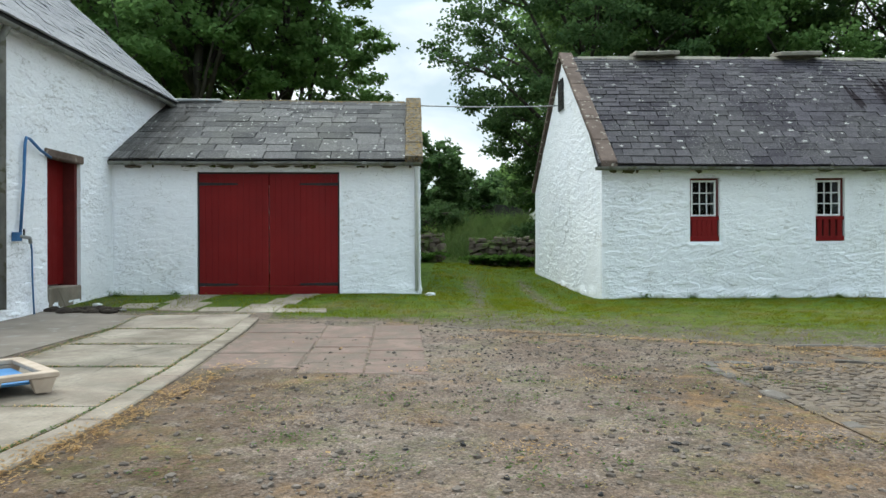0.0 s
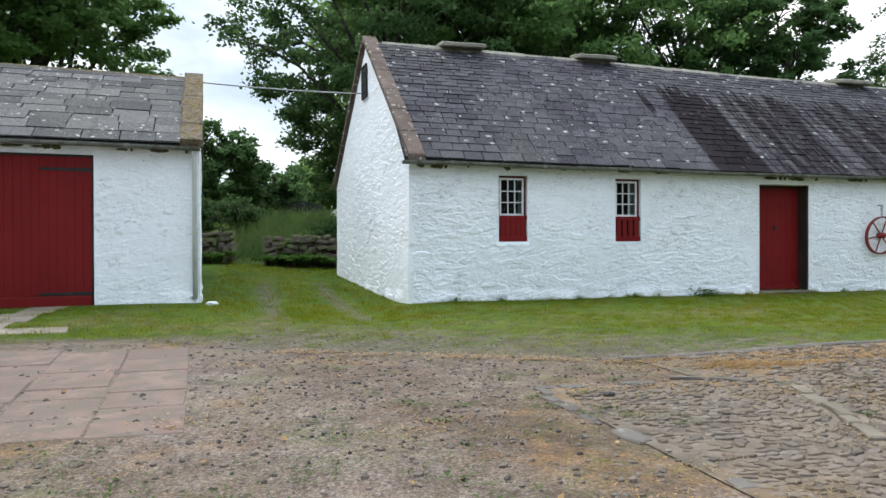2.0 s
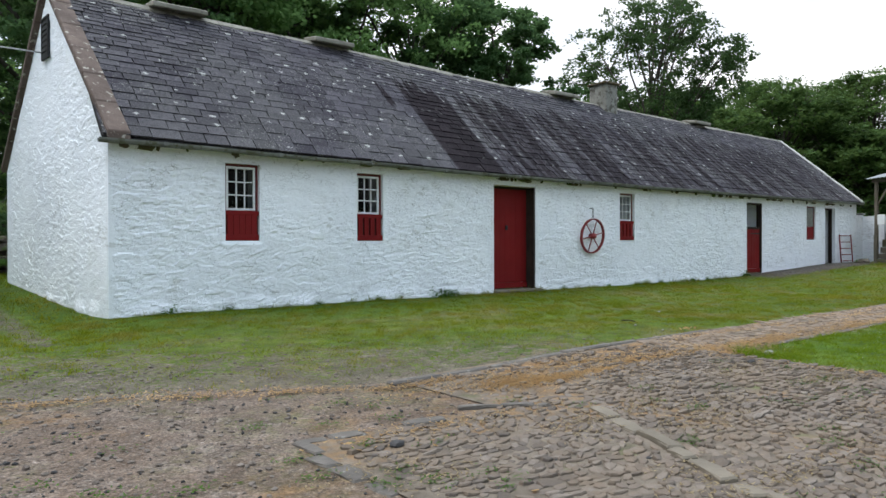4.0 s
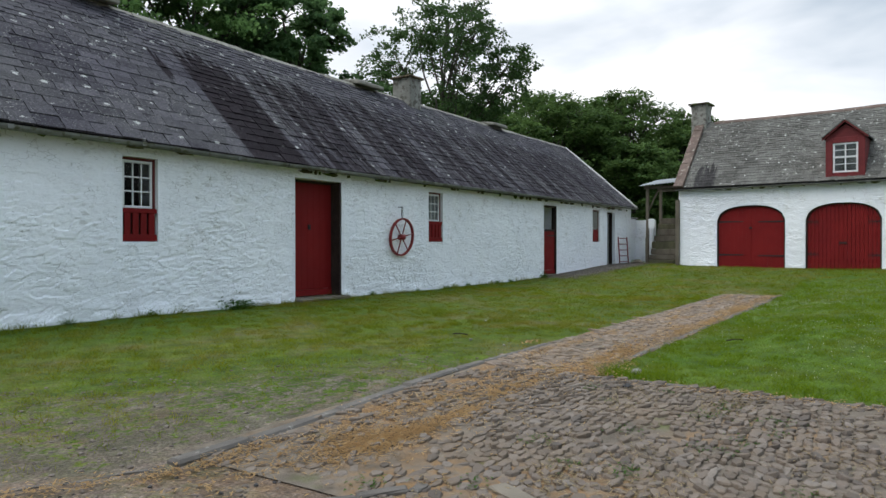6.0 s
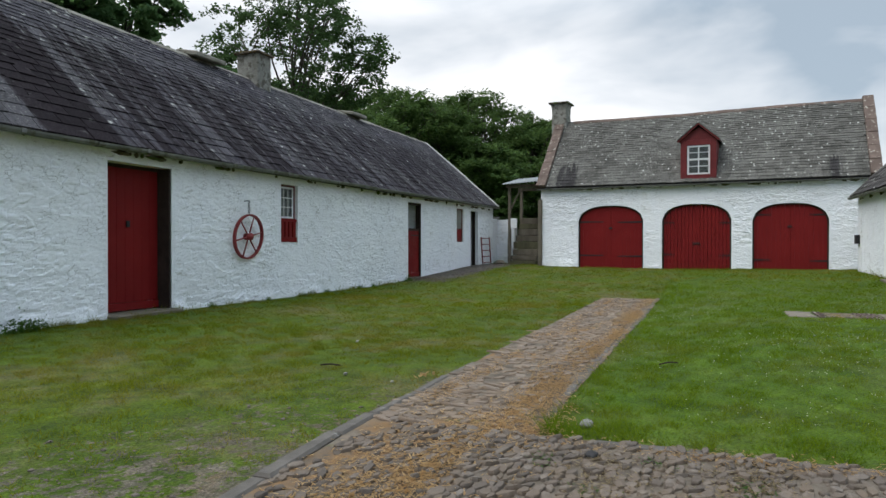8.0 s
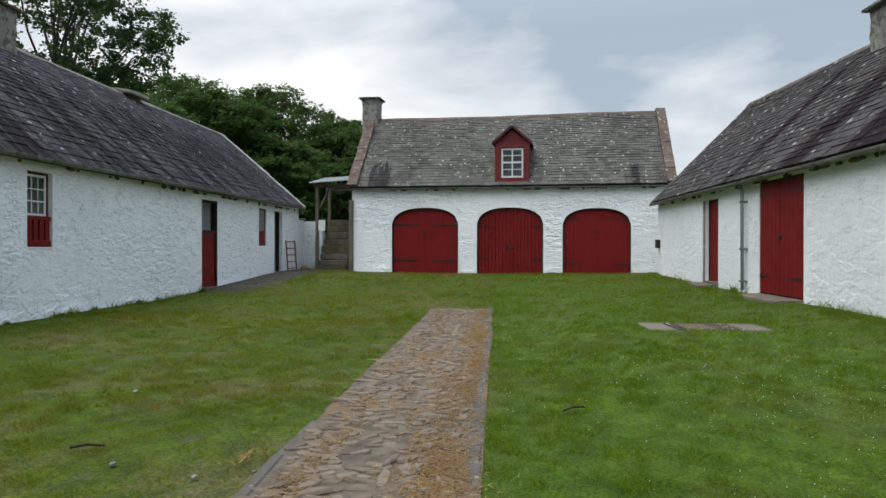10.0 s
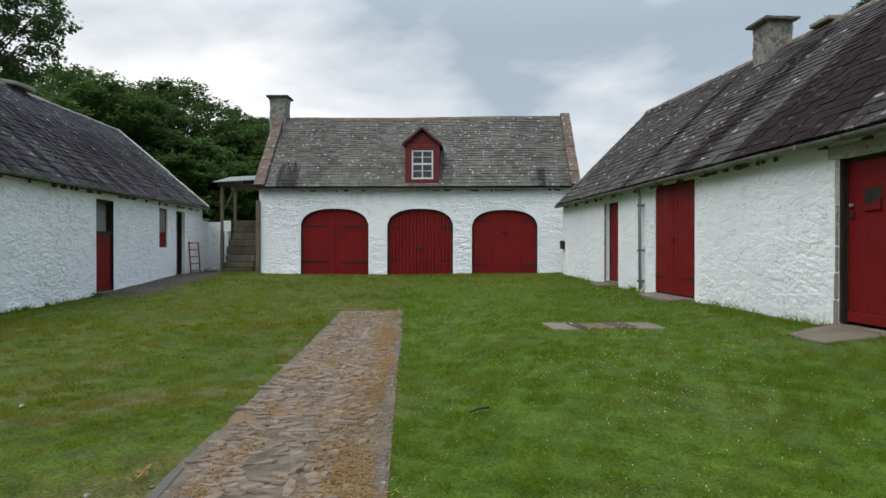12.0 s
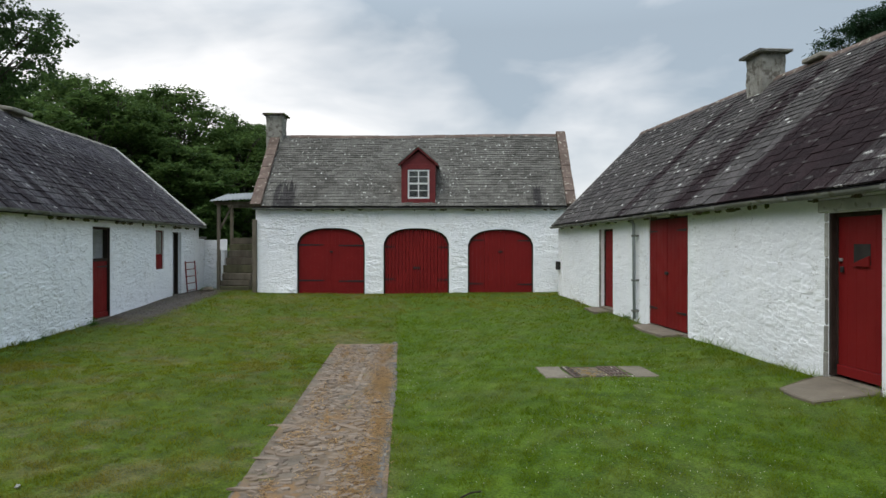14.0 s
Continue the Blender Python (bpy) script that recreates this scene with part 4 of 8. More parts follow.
def gutter(F, u0, u1, v, z, parent, material=None, radius=0.055, drop=0.0, gap=1.1, heads=True):
    """A half-round gutter on iron brackets."""
    bm = bmesh.new()
    n = 7
    k = max(2, int((u1 - u0) / 0.8))
    rows = []
    for i in range(k + 1):
        u = u0 + (u1 - u0) * i / k
        zz = z + drop * i / k + 0.006 * math.sin(u * 1.9)
        ring = [bm.verts.new(F(u, v + radius * math.cos(math.pi * (1 + j / n)), zz + radius * math.sin(math.pi * (1 + j / n)))) for j in range(n + 1)]
        ring += [bm.verts.new(F(u, v + (radius - 0.008) * math.cos(math.pi * (2 - j / n)), zz + (radius - 0.008) * math.sin(math.pi * (2 - j / n)))) for j in range(n + 1)]
        rows.append(ring)
    m = 2 * n + 2
    for p, q in zip(rows, rows[1:]):
        for j in range(m):
            bm.faces.new((p[j], q[j], q[(j + 1) % m], p[(j + 1) % m]))
    bm.faces.new(rows[0]), bm.faces.new(rows[-1][::-1])
    g = part("gutter", bm, material or GUTTER, parent, "lichened grey half-round gutter")
    r = random.Random(int(u0 * 10) + 3)
    u = u0 + r.uniform(0.1, 0.6)
    while heads and u < u1 - 0.2:
        w, d = r.choice((0.015, 0.03, 0.06, 0.10, 0.15)) * r.uniform(0.8, 1.2), r.uniform(0.012, 0.045)
        bm = bmesh.new()
        bmesh.ops.create_icosphere(bm, subdivisions=2, radius=1.0)
        for p in bm.verts:
            k = 1 + 0.9 * noise.noise(p.co * 2.6 + Vector((u * 3.1, u, 0)))
            p.co = Vector(F(u + p.co.x * w * k, v + 0.165 + p.co.y * 0.035, z - radius - 0.004 + p.co.z * d * k))
        part("wall_head_stone", bm, r.choice((TIMBER, RUBBLE, RUBBLE, MOSSTIMBER)), g)
        u += gap * r.choice((0.12, 0.2, 0.4, 0.7, 1.1)) * r.uniform(0.7, 1.2)
    u = u0 + 0.9
    while u < u1 - 0.1:
        bm = bmesh.new()
        zz = z + drop * (u - u0) / (u1 - u0) + 0.006 * math.sin(u * 1.9)
        block(bm, F, u - 0.035, u + 0.035, v - radius - 0.006, v - radius + 0.02, zz - radius * 0.8, zz + 0.004, bev=0.004)
        part("gutter_joint", bm, material or GUTTER, g)
        u += r.uniform(1.6, 2.0)
    return g


def planked(F, u0, u1, v, z0, z1, count, parent, material=None, arch=None, thick=0.03, joint=0.0008):
    """Upright boards side by side with open joints; arch=(a, b, crown, rise) cuts their tops."""
    w = (u1 - u0) / count
    for k in range(count):
        a, b = u0 + k * w + joint, u0 + (k + 1) * w - joint
        bm = bmesh.new()
        if arch:
            n = 3
            us = [a + (b - a) * i / n for i in range(n + 1)]
            front = [bm.verts.new(F(a, v, z0)), bm.verts.new(F(b, v, z0))] + [bm.verts.new(F(u, v, min(z1, arch_z(u, *arch) - 0.012))) for u in reversed(us)]
            rear = [bm.verts.new((p.co.x + F.v[0] * thick, p.co.y + F.v[1] * thick, p.co.z)) for p in front]
            bm.faces.new(front), bm.faces.new(rear[::-1])
            for i in range(len(front)):
                j = (i + 1) % len(front)
                bm.faces.new((front[i], rear[i], rear[j], front[j]))
        else:
            block(bm, F, a, b, v, v + thick, z0, z1, bev=0.002)
        part("plank", bm, material or RED, parent)


def strap(F, u0, u1, v, z, parent, h=0.045):
    """A tapered strap hinge from u0 (the pin) to u1 (the tip)."""
    bm = bmesh.new()
    s = 1 if u1 > u0 else -1
    pts = [(u0, h / 2), (u1 - s * 0.04, h * 0.28), (u1, 0), (u1 - s * 0.04, -h * 0.28), (u0, -h / 2)]
    A = [bm.verts.new(F(u, v, z + d)) for u, d in pts]
    B = [bm.verts.new(F(u, v - 0.012, z + d)) for u, d in pts]
    bm.faces.new(A), bm.faces.new(B[::-1])
    for i in range(5):
        bm.faces.new((A[i], B[i], B[(i + 1) % 5], A[(i + 1) % 5]))
    return part("hinge", bm, IRON, parent, "black iron strap hinge")


def flat_frame(name, F, u0, u1, v0, v1, z0, z1, w, material, parent, label="", bottom=True):
    bm = bmesh.new()
    block(bm, F, u0, u0 + w, v0, v1, z0, z1, bev=0.004)
    block(bm, F, u1 - w, u1, v0, v1, z0, z1, bev=0.004)
    block(bm, F, u0 + w + 0.0005, u1 - w - 0.0005, v0 + 0.001, v1, z1 - w, z1 - 0.001, bev=0.004)
    if bottom:
        block(bm, F, u0 + w + 0.0005, u1 - w - 0.0005, v0 + 0.001, v1, z0 + 0.001, z0 + w, bev=0.004)
    return part(name, bm, material, parent, label)


# ---- the ground ----
def grass_at(x, y):
    """How much grass grows on the ground, 0 to 1."""
    x, y = np.asarray(x, float), np.asarray(y, float)
    g = np.ones(np.broadcast(x, y).shape)
    north = np.clip(0.40 + (y - 7.6) / 5.0 + np.clip(x - 4.5, 0, 99) / 11.0, 0, 1)
    yard = (x > -7) & (x < 30) & (y < 13.4) & (y > -30)
    g = np.where(yard & (y > 7.2), north, g)
    # a sunken edging runs slantwise over the yard: bare gravel on one side, thin grass on the other
    past = y - (7.0 + 0.5 * np.clip(3.6 - x, 0, 9))
    west = np.where(past < 0, 0.05, np.clip(0.25 + 0.150 * past, 0, 0.97))
    g = np.where(yard & (y > 6.0), west + (g - west) * np.where(x > 6.9, 1.0, sstep(2.5, 6.0, x) * sstep(6.8, 7.3, y)), g)
    g = np.where(yard & (x < -2.6) & (y > 6.0), 0.85 * sstep(9.9, 10.8, y), g)
    g = np.where(yard & (x >= -2.6) & (x < 1), np.maximum(g, 0.95 * sstep(0.9, -0.4, x) * sstep(9.3, 10.2, y)), g)
    g = np.where(yard & (y <= 7.2) & (x < 7.05), 0.12, g)
    g = np.where(yard & (x >= 7.05) & (y < 6.15), 1.0, g)
    lane = (x > -0.7) & (x < 3.2) & (y > 11.0) & (y < 24)
    lean = (y - 12) * 0.02
    rut = np.maximum(np.exp(-((x - 0.50 + lean) / 0.26) ** 2), np.exp(-((x - 1.75 + lean) / 0.26) ** 2)) * sstep(20.0, 16, y)
    g = np.where(lane, np.clip(0.97 - 0.62 * rut, 0, 1), g)
    path = np.exp(-(((x - 24.6) / 4.2) ** 4)) * np.exp(-(((y - 12.75) / 0.75) ** 4))
    return np.clip(g - 1.2 * path * (x > 19.5), 0, 1)


gx = np.concatenate([[-900, -500, -250, -140, -90, -60, -40, -28, -20], np.arange(-15, 32.01, 0.17), [34, 37, 41, 46, 53, 62, 75, 95, 130, 200, 350, 600, 900]])
gy = np.concatenate([[-900, -500, -250, -140, -90, -60, -40, -28, -20, -14, -10], np.arange(-7, 25.01, 0.17), [26, 28, 31, 35, 40, 46, 54, 65, 80, 110, 160, 250, 400, 650, 900]])
GX, GY = np.meshgrid(gx, gy, indexing="ij")
GZ = gz(GX, GY)
gi, gj = np.meshgrid(np.arange(len(gx) - 1), np.arange(len(gy) - 1), indexing="ij")
nyg = len(gy)
gmesh = raw_mesh("ground", np.stack([GX, GY, GZ], -1).reshape(-1, 3),
                 np.stack([gi * nyg + gj, (gi + 1) * nyg + gj, (gi + 1) * nyg + gj + 1, gi * nyg + gj + 1], -1).reshape(-1, 4))
gat = gmesh.attributes.new("grass", "FLOAT", "POINT")
gat.data.foreach_set("value", grass_at(GX, GY).astype(np.float32).ravel())
dat = gmesh.attributes.new("dark", "FLOAT", "POINT")
dat.data.foreach_set("value", (sstep(20.0, 21.5, GX) * sstep(11.2, 12.3, GY) * sstep(14, 13, GY)).astype(np.float32).ravel())
eat = gmesh.attributes.new("earth", "FLOAT", "POINT")
eat.data.foreach_set("value", (sstep(1.3, 0.1, np.abs(GX + 1.75)) * sstep(6.2, 5.2, GY) + 0.6 * sstep(3.4, 2.4, GY) * (GX < 3) + 0.9 * np.exp(-((GX - 1.95) / 0.55) ** 2 - ((GY - 4.3) / 1.1) ** 2) + 0.42 * sstep(-0.2, 1.6, GX) * sstep(3.9, 3.3, GX) * sstep(4.0, 5.2, GY) * sstep(0.4, -0.2, GY - 7.0 - 0.5 * np.clip(3.6 - GX, 0, 9)) + 0.6 * sstep(3.2, 3.8, GX) * sstep(5.2, 4.6, GX) * sstep(5.9, 6.3, GY) * sstep(7.0, 6.8, GY) + 0.8 * sstep(0.8, 0.3, np.abs(GX - 21.2)) * sstep(11.6, 12.6, GY) * (GY < 14)).clip(0, 1).astype(np.float32).ravel())
lat = gmesh.attributes.new("lush", "FLOAT", "POINT")
lat.data.foreach_set("value", np.maximum(sstep(7.0, 7.3, GX) * sstep(6.3, 5.9, GY) * (GX < 30), np.maximum(sstep(10.6, 12.4, GY + 0.3 * np.sin(GX * 1.3)) * (GX < 12), sstep(11.6, 13.0, GY))).astype(np.float32).ravel())
gmesh.shade_smooth()
ground = tagged(finish("ground", gmesh, GROUND), "gravel yard running into mown lawn and rough grass", "ground", kind="structure")


# ---- the cottage row: a long low whitewashed range ----
def lerp(pairs):
    xs, ys = zip(*pairs)
    return lambda u: float(np.interp(u, xs, ys))


def glazed_window(F, parent, u0, u1, z0, z1, split, cols=3, rows=3, slots=3):
    """A recessed window: a glazed white sash above, a red boarded ventilator below."""
    v = 0.07
    w = flat_frame("window", F, u0 + 0.002, u1 - 0.002, v, v + 0.09, z0 + 0.002, z1 - 0.002, 0.035, DARKRED, parent, "small window with white sash over red vent boards")
    a, b, c, d = u0 + 0.04, u1 - 0.04, split, z1 - 0.04
    flat_frame("sash", F, a, b, v + 0.012, v + 0.055, c, d, 0.038, WHITEPAINT, w, "white painted sash")
    pw, ph = (b - a - 0.076) / cols, (d - c - 0.076) / rows
    for i in range(1, cols):
        x = a + 0.038 + pw * i
        boxed("glazing_bar", F, (x - 0.010, x + 0.010, v + 0.016, v + 0.046, c + 0.038, d - 0.038), WHITEPAINT, w, bev=0.003)
    for j in range(1, rows):
        z = c + 0.038 + ph * j
        boxed("glazing_bar", F, (a + 0.038, b - 0.038, v + 0.0135, v + 0.044, z - 0.010, z + 0.010), WHITEPAINT, w, bev=0.003)
    for i in range(cols):
        for j in range(rows):
            boxed("pane", F, (a + 0.04 + pw * i + 0.004, a + 0.036 + pw * (i + 1) - 0.004, v + 0.032, v + 0.036, c + 0.04 + ph * j + 0.004, c + 0.036 + ph * (j + 1) - 0.004), GLASS, w, bev=0.0)
    n = slots + 1
    gap = 1.35 if slots == 3 else 1.03
    bw = (b - a) / (n + (gap - 1) * slots)
    for i in range(n):
        x = a + i * bw * gap
        boxed("vent_board", F, (x, x + bw, v - 0.05, v - 0.022, z0 + 0.10, split - 0.07), RED, w, "red vent board")
    boxed("vent_rail", F, (a - 0.036, b + 0.036, v - 0.053, v - 0.018, split - 0.074, split - 0.004), RED, w)
    boxed("vent_rail", F, (a - 0.036, b + 0.036, v - 0.053, v - 0.018, z0 + 0.006, z0 + 0.106), RED, w)
    boxed("vent_back", F, (a + 0.003, b - 0.003, v + 0.01, v + 0.03, z0 + 0.04, split - 0.006), BROWNWOOD if slots == 3 else RED, w, bev=0.0)
    return w


C = Frame(0, 13.18, 1, 0, 0, 1)
cottage = thing("cottage_row", "long low whitewashed stone range with a dark stained slate roof", "farm building", (16, 16.1, 0.1))
c_wins = [(4.62, 5.19, 1.12, 2.36), (7.04, 7.60, 1.12, 2.35), (14.63, 15.23, 1.14, 2.32), (24.85, 25.52, 1.17, 2.32)]
c_doors = [(10.38, 11.63, 0.06, 2.31), (20.84, 21.78, 0.12, 2.31), (26.30, 27.12, 0.25, 2.30)]
c_eave_z = lerp([(2.8, 2.60), (7, 2.545), (10.5, 2.50), (16, 2.49), (21, 2.50), (29.1, 2.56)])
c_ridge_z = lerp([(2.8, 5.52), (8, 5.46), (12, 5.36), (16, 5.31), (23, 5.25), (29.1, 5.25)])
wall("front_wall", C, 2.91, 29.0, 2.52, [(*o, 0) for o in c_wins + c_doors], cottage, seed=3, rough=0.8)
CG = Frame(2.91, 13.18, -0.1, 1, 1, 0.1)
wall("gable_wall", CG, 0.0, 6.10, lambda u: np.minimum(2.58 + np.asarray(u) * 0.97, 2.58 + (6.1 - np.asarray(u)) * 0.93), [], cottage, seed=5, thick=0.5, rough=0.6, material=WHITE2)
boxed("back_wall", C, (2.4, 29.0, 5.6, 6.1, -0.4, 2.6), WHITE, cottage, bev=0.02)
CE = Frame(29.0, 13.18, 0, 1, -1, 0)
wall("end_gable", CE, 0.0, 6.10, lambda u: np.minimum(2.45 + np.asarray(u) * 0.90, 2.45 + (6.1 - np.asarray(u)) * 0.90), [], cottage, seed=6, thick=0.5, step=0.12)
c_e = lambda u: (-0.16, c_eave_z(u))
c_r = lambda u: (2.95, c_ridge_z(u))
c_roof = deck("roof", C, 2.80, 29.12, c_e, c_r, lambda u: (6.25, c_eave_z(u) - 0.05), JOINTDARK, cottage, "graded grey slates with dark stains and pale lichen")
# the near gable leans back, so the coping follows it


def cot_coping():
    r = random.Random(12)
    for side in (0, 1):
        n = 6
        for k in range(n):
            f0, f1 = k / n, (k + 1) / n
            pts = []
            for f in (f0 + 0.002, f1 - 0.002):
                if side == 0:
                    u, z = -0.22 + 3.30 * f, 2.56 + (5.60 - 2.56) * f
                else:
                    u, z = 6.28 - 3.20 * f, 2.58 + (5.60 - 2.58) * f
                pts.append((u, z))
            bm = bmesh.new()
            vs = []
            up = 0.115 + r.uniform(-0.008, 0.008)
            for u, z in pts:
                for h in (-0.02, up):
                    for v in (-0.07, 0.25):
                        vs.append(bm.verts.new(CG(u, v, z + h)))
            for q in ((0, 1, 3, 2), (4, 6, 7, 5), (0, 4, 5, 1), (2, 3, 7, 6), (0, 2, 6, 4), (1, 5, 7, 3)):
                bm.faces.new([vs[i] for i in q])
            bmesh.ops.bevel(bm, geom=bm.edges[:], offset=0.014, segments=1, affect="EDGES")
            part("coping_stone", bm, SANDSTONE, cottage, "flat red-brown sandstone gable coping")


cot_coping()
coping(C, 28.96, 29.18, (-0.20, 2.56), (2.95, 5.27), VERGE, cottage, 4, lift=0.115, stones=7)
gutter(C, 2.75, 10.0, -0.19, 2.567, cottage, drop=-0.055, radius=0.066)
gutter(C, 10.02, 29.1, -0.19, 2.507, cottage, drop=0.05, radius=0.066)
for k, (a, b) in enumerate(((4.27, 5.29), (7.62, 8.58), (15.22, 16.22), (22.37, 23.32))):
    zr = c_ridge_z((a + b) / 2)
    bm = bmesh.new()
    block(bm, C, a, b, 2.62, 3.22, zr + 0.045, zr + 0.15, bev=0.02)
    bmesh.ops.subdivide_edges(bm, edges=bm.edges[:], cuts=3, use_grid_fill=True)
    for p in bm.verts:
        p.co += Vector((0.4, 1, 1)) * 0.022 * noise.noise(p.co * 4.0 + Vector((k * 3.7, 0, 0)))
        p.co.z += 0.16 * (p.co.y - C(0, 2.92, 0)[1])
    part("ridge_vent", bm, PALESLAB, cottage, "flat stone slab raised over a ridge vent")


def chimney(F, parent, u0, u1, v0, v1, z0, z1, cap=0.06, cap_m=None, upstand=False, seed=1, flare=0.0):
    """A squat harled stack, uneven in face and edge, under an overhanging slab."""
    bm = bmesh.new()
    block(bm, F, u0, u1, v0, v1, z0, z1)
    bmesh.ops.subdivide_edges(bm, edges=bm.edges[:], cuts=11, use_grid_fill=True)
    mid = Vector(F((u0 + u1) / 2, (v0 + v1) / 2, 0))
    for p in bm.verts:
        out = Vector((p.co.x - mid.x, p.co.y - mid.y, 0)).normalized()
        k = 0.016 * noise.noise(p.co * 5.0 + Vector((seed, 0, 0))) + 0.02 * noise.noise(p.co * 14.0) - 0.012
        f = flare * max(0.0, (p.co.z - z1 + 0.2) / 0.2)
        p.co += out * (k + f)
    c = part("chimney", bm, HARL, parent, "squat chimney stack in weathered grey harling", smooth=True)
    r = random.Random(seed)
    bm = bmesh.new()
    block(bm, F, u0 - cap, u1 + cap, v0 - cap, v1 + cap, z1 - 0.005, z1 + 0.055, bev=0.012)
    bmesh.ops.subdivide_edges(bm, edges=bm.edges[:], cuts=2, use_grid_fill=True)
    for p in bm.verts:
        p.co += Vector((r.uniform(-1, 1), r.uniform(-1, 1), r.uniform(-0.6, 0.6))) * 0.012
    part("chimney_cap", bm, cap_m or LICHEN, c, "thin worn stone cap")
    if upstand:
        boxed("cap_stone", F, ((u0 + u1) / 2 - 0.17, (u0 + u1) / 2 + 0.12, v0 + 0.1, v1 - 0.1, z1 + 0.05, z1 + 0.085), cap_m or LICHEN, c, bev=0.012)
    return c


chimney(C, cottage, 17.40, 17.95, 2.60, 3.25, 4.95, 5.94, seed=3)
# dormant vent in the near gable, with slats
gv = flat_frame("gable_vent", CG, 2.90, 3.32, -0.035, 0.01, 4.32, 5.06, 0.04, IRON, cottage, "dark louvred gable vent")
boxed("vent_back", CG, (2.935, 3.285, -0.012, 0.012, 4.35, 5.03), BROWNWOOD, gv, bev=0.0)
for k in range(7):
    boxed("slat", CG, (2.94, 3.28, -0.03, -0.016, 4.37 + k * 0.092, 4.43 + k * 0.092), IRON, gv, bev=0.0)
for k, (a, b, c, d) in enumerate(c_wins):
    if k < 3:
        glazed_window(C, cottage, a, b, c, d, c + 0.49, slots=4 if k == 0 else 3)
fr = flat_frame("window", C, 24.852, 25.518, 0.04, 0.13, 1.172, 2.318, 0.04, DARKRED, cottage, "narrow window boarded grey over red")
boxed("board", C, (24.90, 25.47, 0.05, 0.08, 1.20, 1.62), RED, fr, "red lower board")
boxed("board", C, (24.90, 25.47, 0.052, 0.08, 1.63, 2.27), GREYSTONE, fr, "grey weathered upper board")


def simple_door(F, parent, u0, u1, z0, z1, v, planks, label, top=None, frame_w=0.06, frame_m=None, foot=True):
    """A plank door in a timber frame, set back in its opening. top: the leaf's height, when the upper half stands open."""
    d = flat_frame("door", F, u0 + 0.002, u1 - 0.002, v - 0.02, v + 0.10, z0, z1 - 0.002, frame_w, frame_m or BROWNWOOD, parent, label, bottom=False)
    lo, hi = z0 + 0.03, (top or z1 - frame_w) - 0.004
    planked(F, u0 + frame_w + 0.004, u1 - frame_w - 0.004, v, lo + (0.125 if foot else 0), hi, planks, d)
    if foot:
        boxed("foot_board", F, (u0 + frame_w + 0.004, u1 - frame_w - 0.004, v - 0.022, v + 0.03, lo, lo + 0.12), RED, d)
    boxed("ledge", F, (u0 + frame_w + 0.02, u1 - frame_w - 0.02, v + 0.032, v + 0.06, lo + 0.3, lo + 0.42), BROWNWOOD, d, bev=0.0)
    return d


d1 = simple_door(C, cottage, 10.38, 11.63, 0.06, 2.31, 0.24, 7, "tall plain red plank door with an iron latch", frame_w=0.05)
boxed("latch", C, (10.93, 10.99, 0.205, 0.24, 1.36, 1.46), IRON, d1)
boxed("jamb", C, (11.58, 11.626, 0.01, 0.215, 0.08, 2.30), BROWNWOOD, d1, "dark timber jamb that darkens the door reveal")
boxed("threshold", C, (10.36, 11.66, -0.22, 0.30, -0.06, 0.075), PAVING, cottage, bev=0.015)
d2 = simple_door(C, cottage, 20.84, 21.78, 0.12, 2.31, 0.055, 5, "red half door with its upper half open", top=1.50, frame_m=BROWNWOOD)
boxed("jamb", C, (21.73, 21.776, 0.002, 0.03, 0.15, 2.30), BROWNWOOD, d2, "dark timber jamb that darkens the door reveal")
strap(C, 21.70, 21.15, 0.053, 1.36, d2)
boxed("threshold", C, (20.83, 21.79, -0.04, 0.30, -0.1, 0.135), PAVING, cottage, "worn stone threshold", bev=0.012)
boxed("threshold", C, (26.29, 27.13, -0.04, 0.45, 0.0, 0.265), PAVING, cottage, "worn stone threshold", bev=0.012)
boxed("door_bar", C, (20.90, 21.72, 0.04, 0.085, 1.49, 1.56), BROWNWOOD, d2)
flat_frame("door_frame", C, 26.302, 27.118, 0.10, 0.22, 0.25, 2.298, 0.05, BROWNWOOD, cottage, "dark timber frame of an open doorway", bottom=False)
# interior: an added near-black cross wall paints the unlit rooms dark
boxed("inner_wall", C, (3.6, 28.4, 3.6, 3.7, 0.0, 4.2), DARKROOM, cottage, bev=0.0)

# ---- the iron wheel on the wall ----
wheel = thing("iron_wheel", "rusty red iron cart wheel hung on the whitewashed wall", "wheel", C(13.46, -0.08, 1.24))


def ring(F, cu, v, cz, r, half, tall, segs, tilt=0.0):
    bm = bmesh.new()
    rows = []
    for k in range(segs):
        t = 2 * math.pi * k / segs
        rows.append([bm.verts.new(F(cu + rr * math.cos(t), v + vv + tilt * rr * math.sin(t), cz + rr * math.sin(t))) for rr, vv in ((r, -half), (r, half), (r - tall, half), (r - tall, -half))])
    for k in range(segs):
        p, q = rows[k], rows[(k + 1) % segs]
        for j in range(4):
            bm.faces.new((p[j], q[j], q[(j + 1) % 4], p[(j + 1) % 4]))
    return bm


WT = -0.09
part("rim", ring(C, 13.46, -0.10, 1.24, 0.415, 0.03, 0.03, 40, WT), REDIRON, wheel, "red iron rim")
tubed("hub", [C(13.46, -0.17, 1.24), C(13.46, -0.03, 1.24)], 0.062, REDIRON, wheel, sides=14)
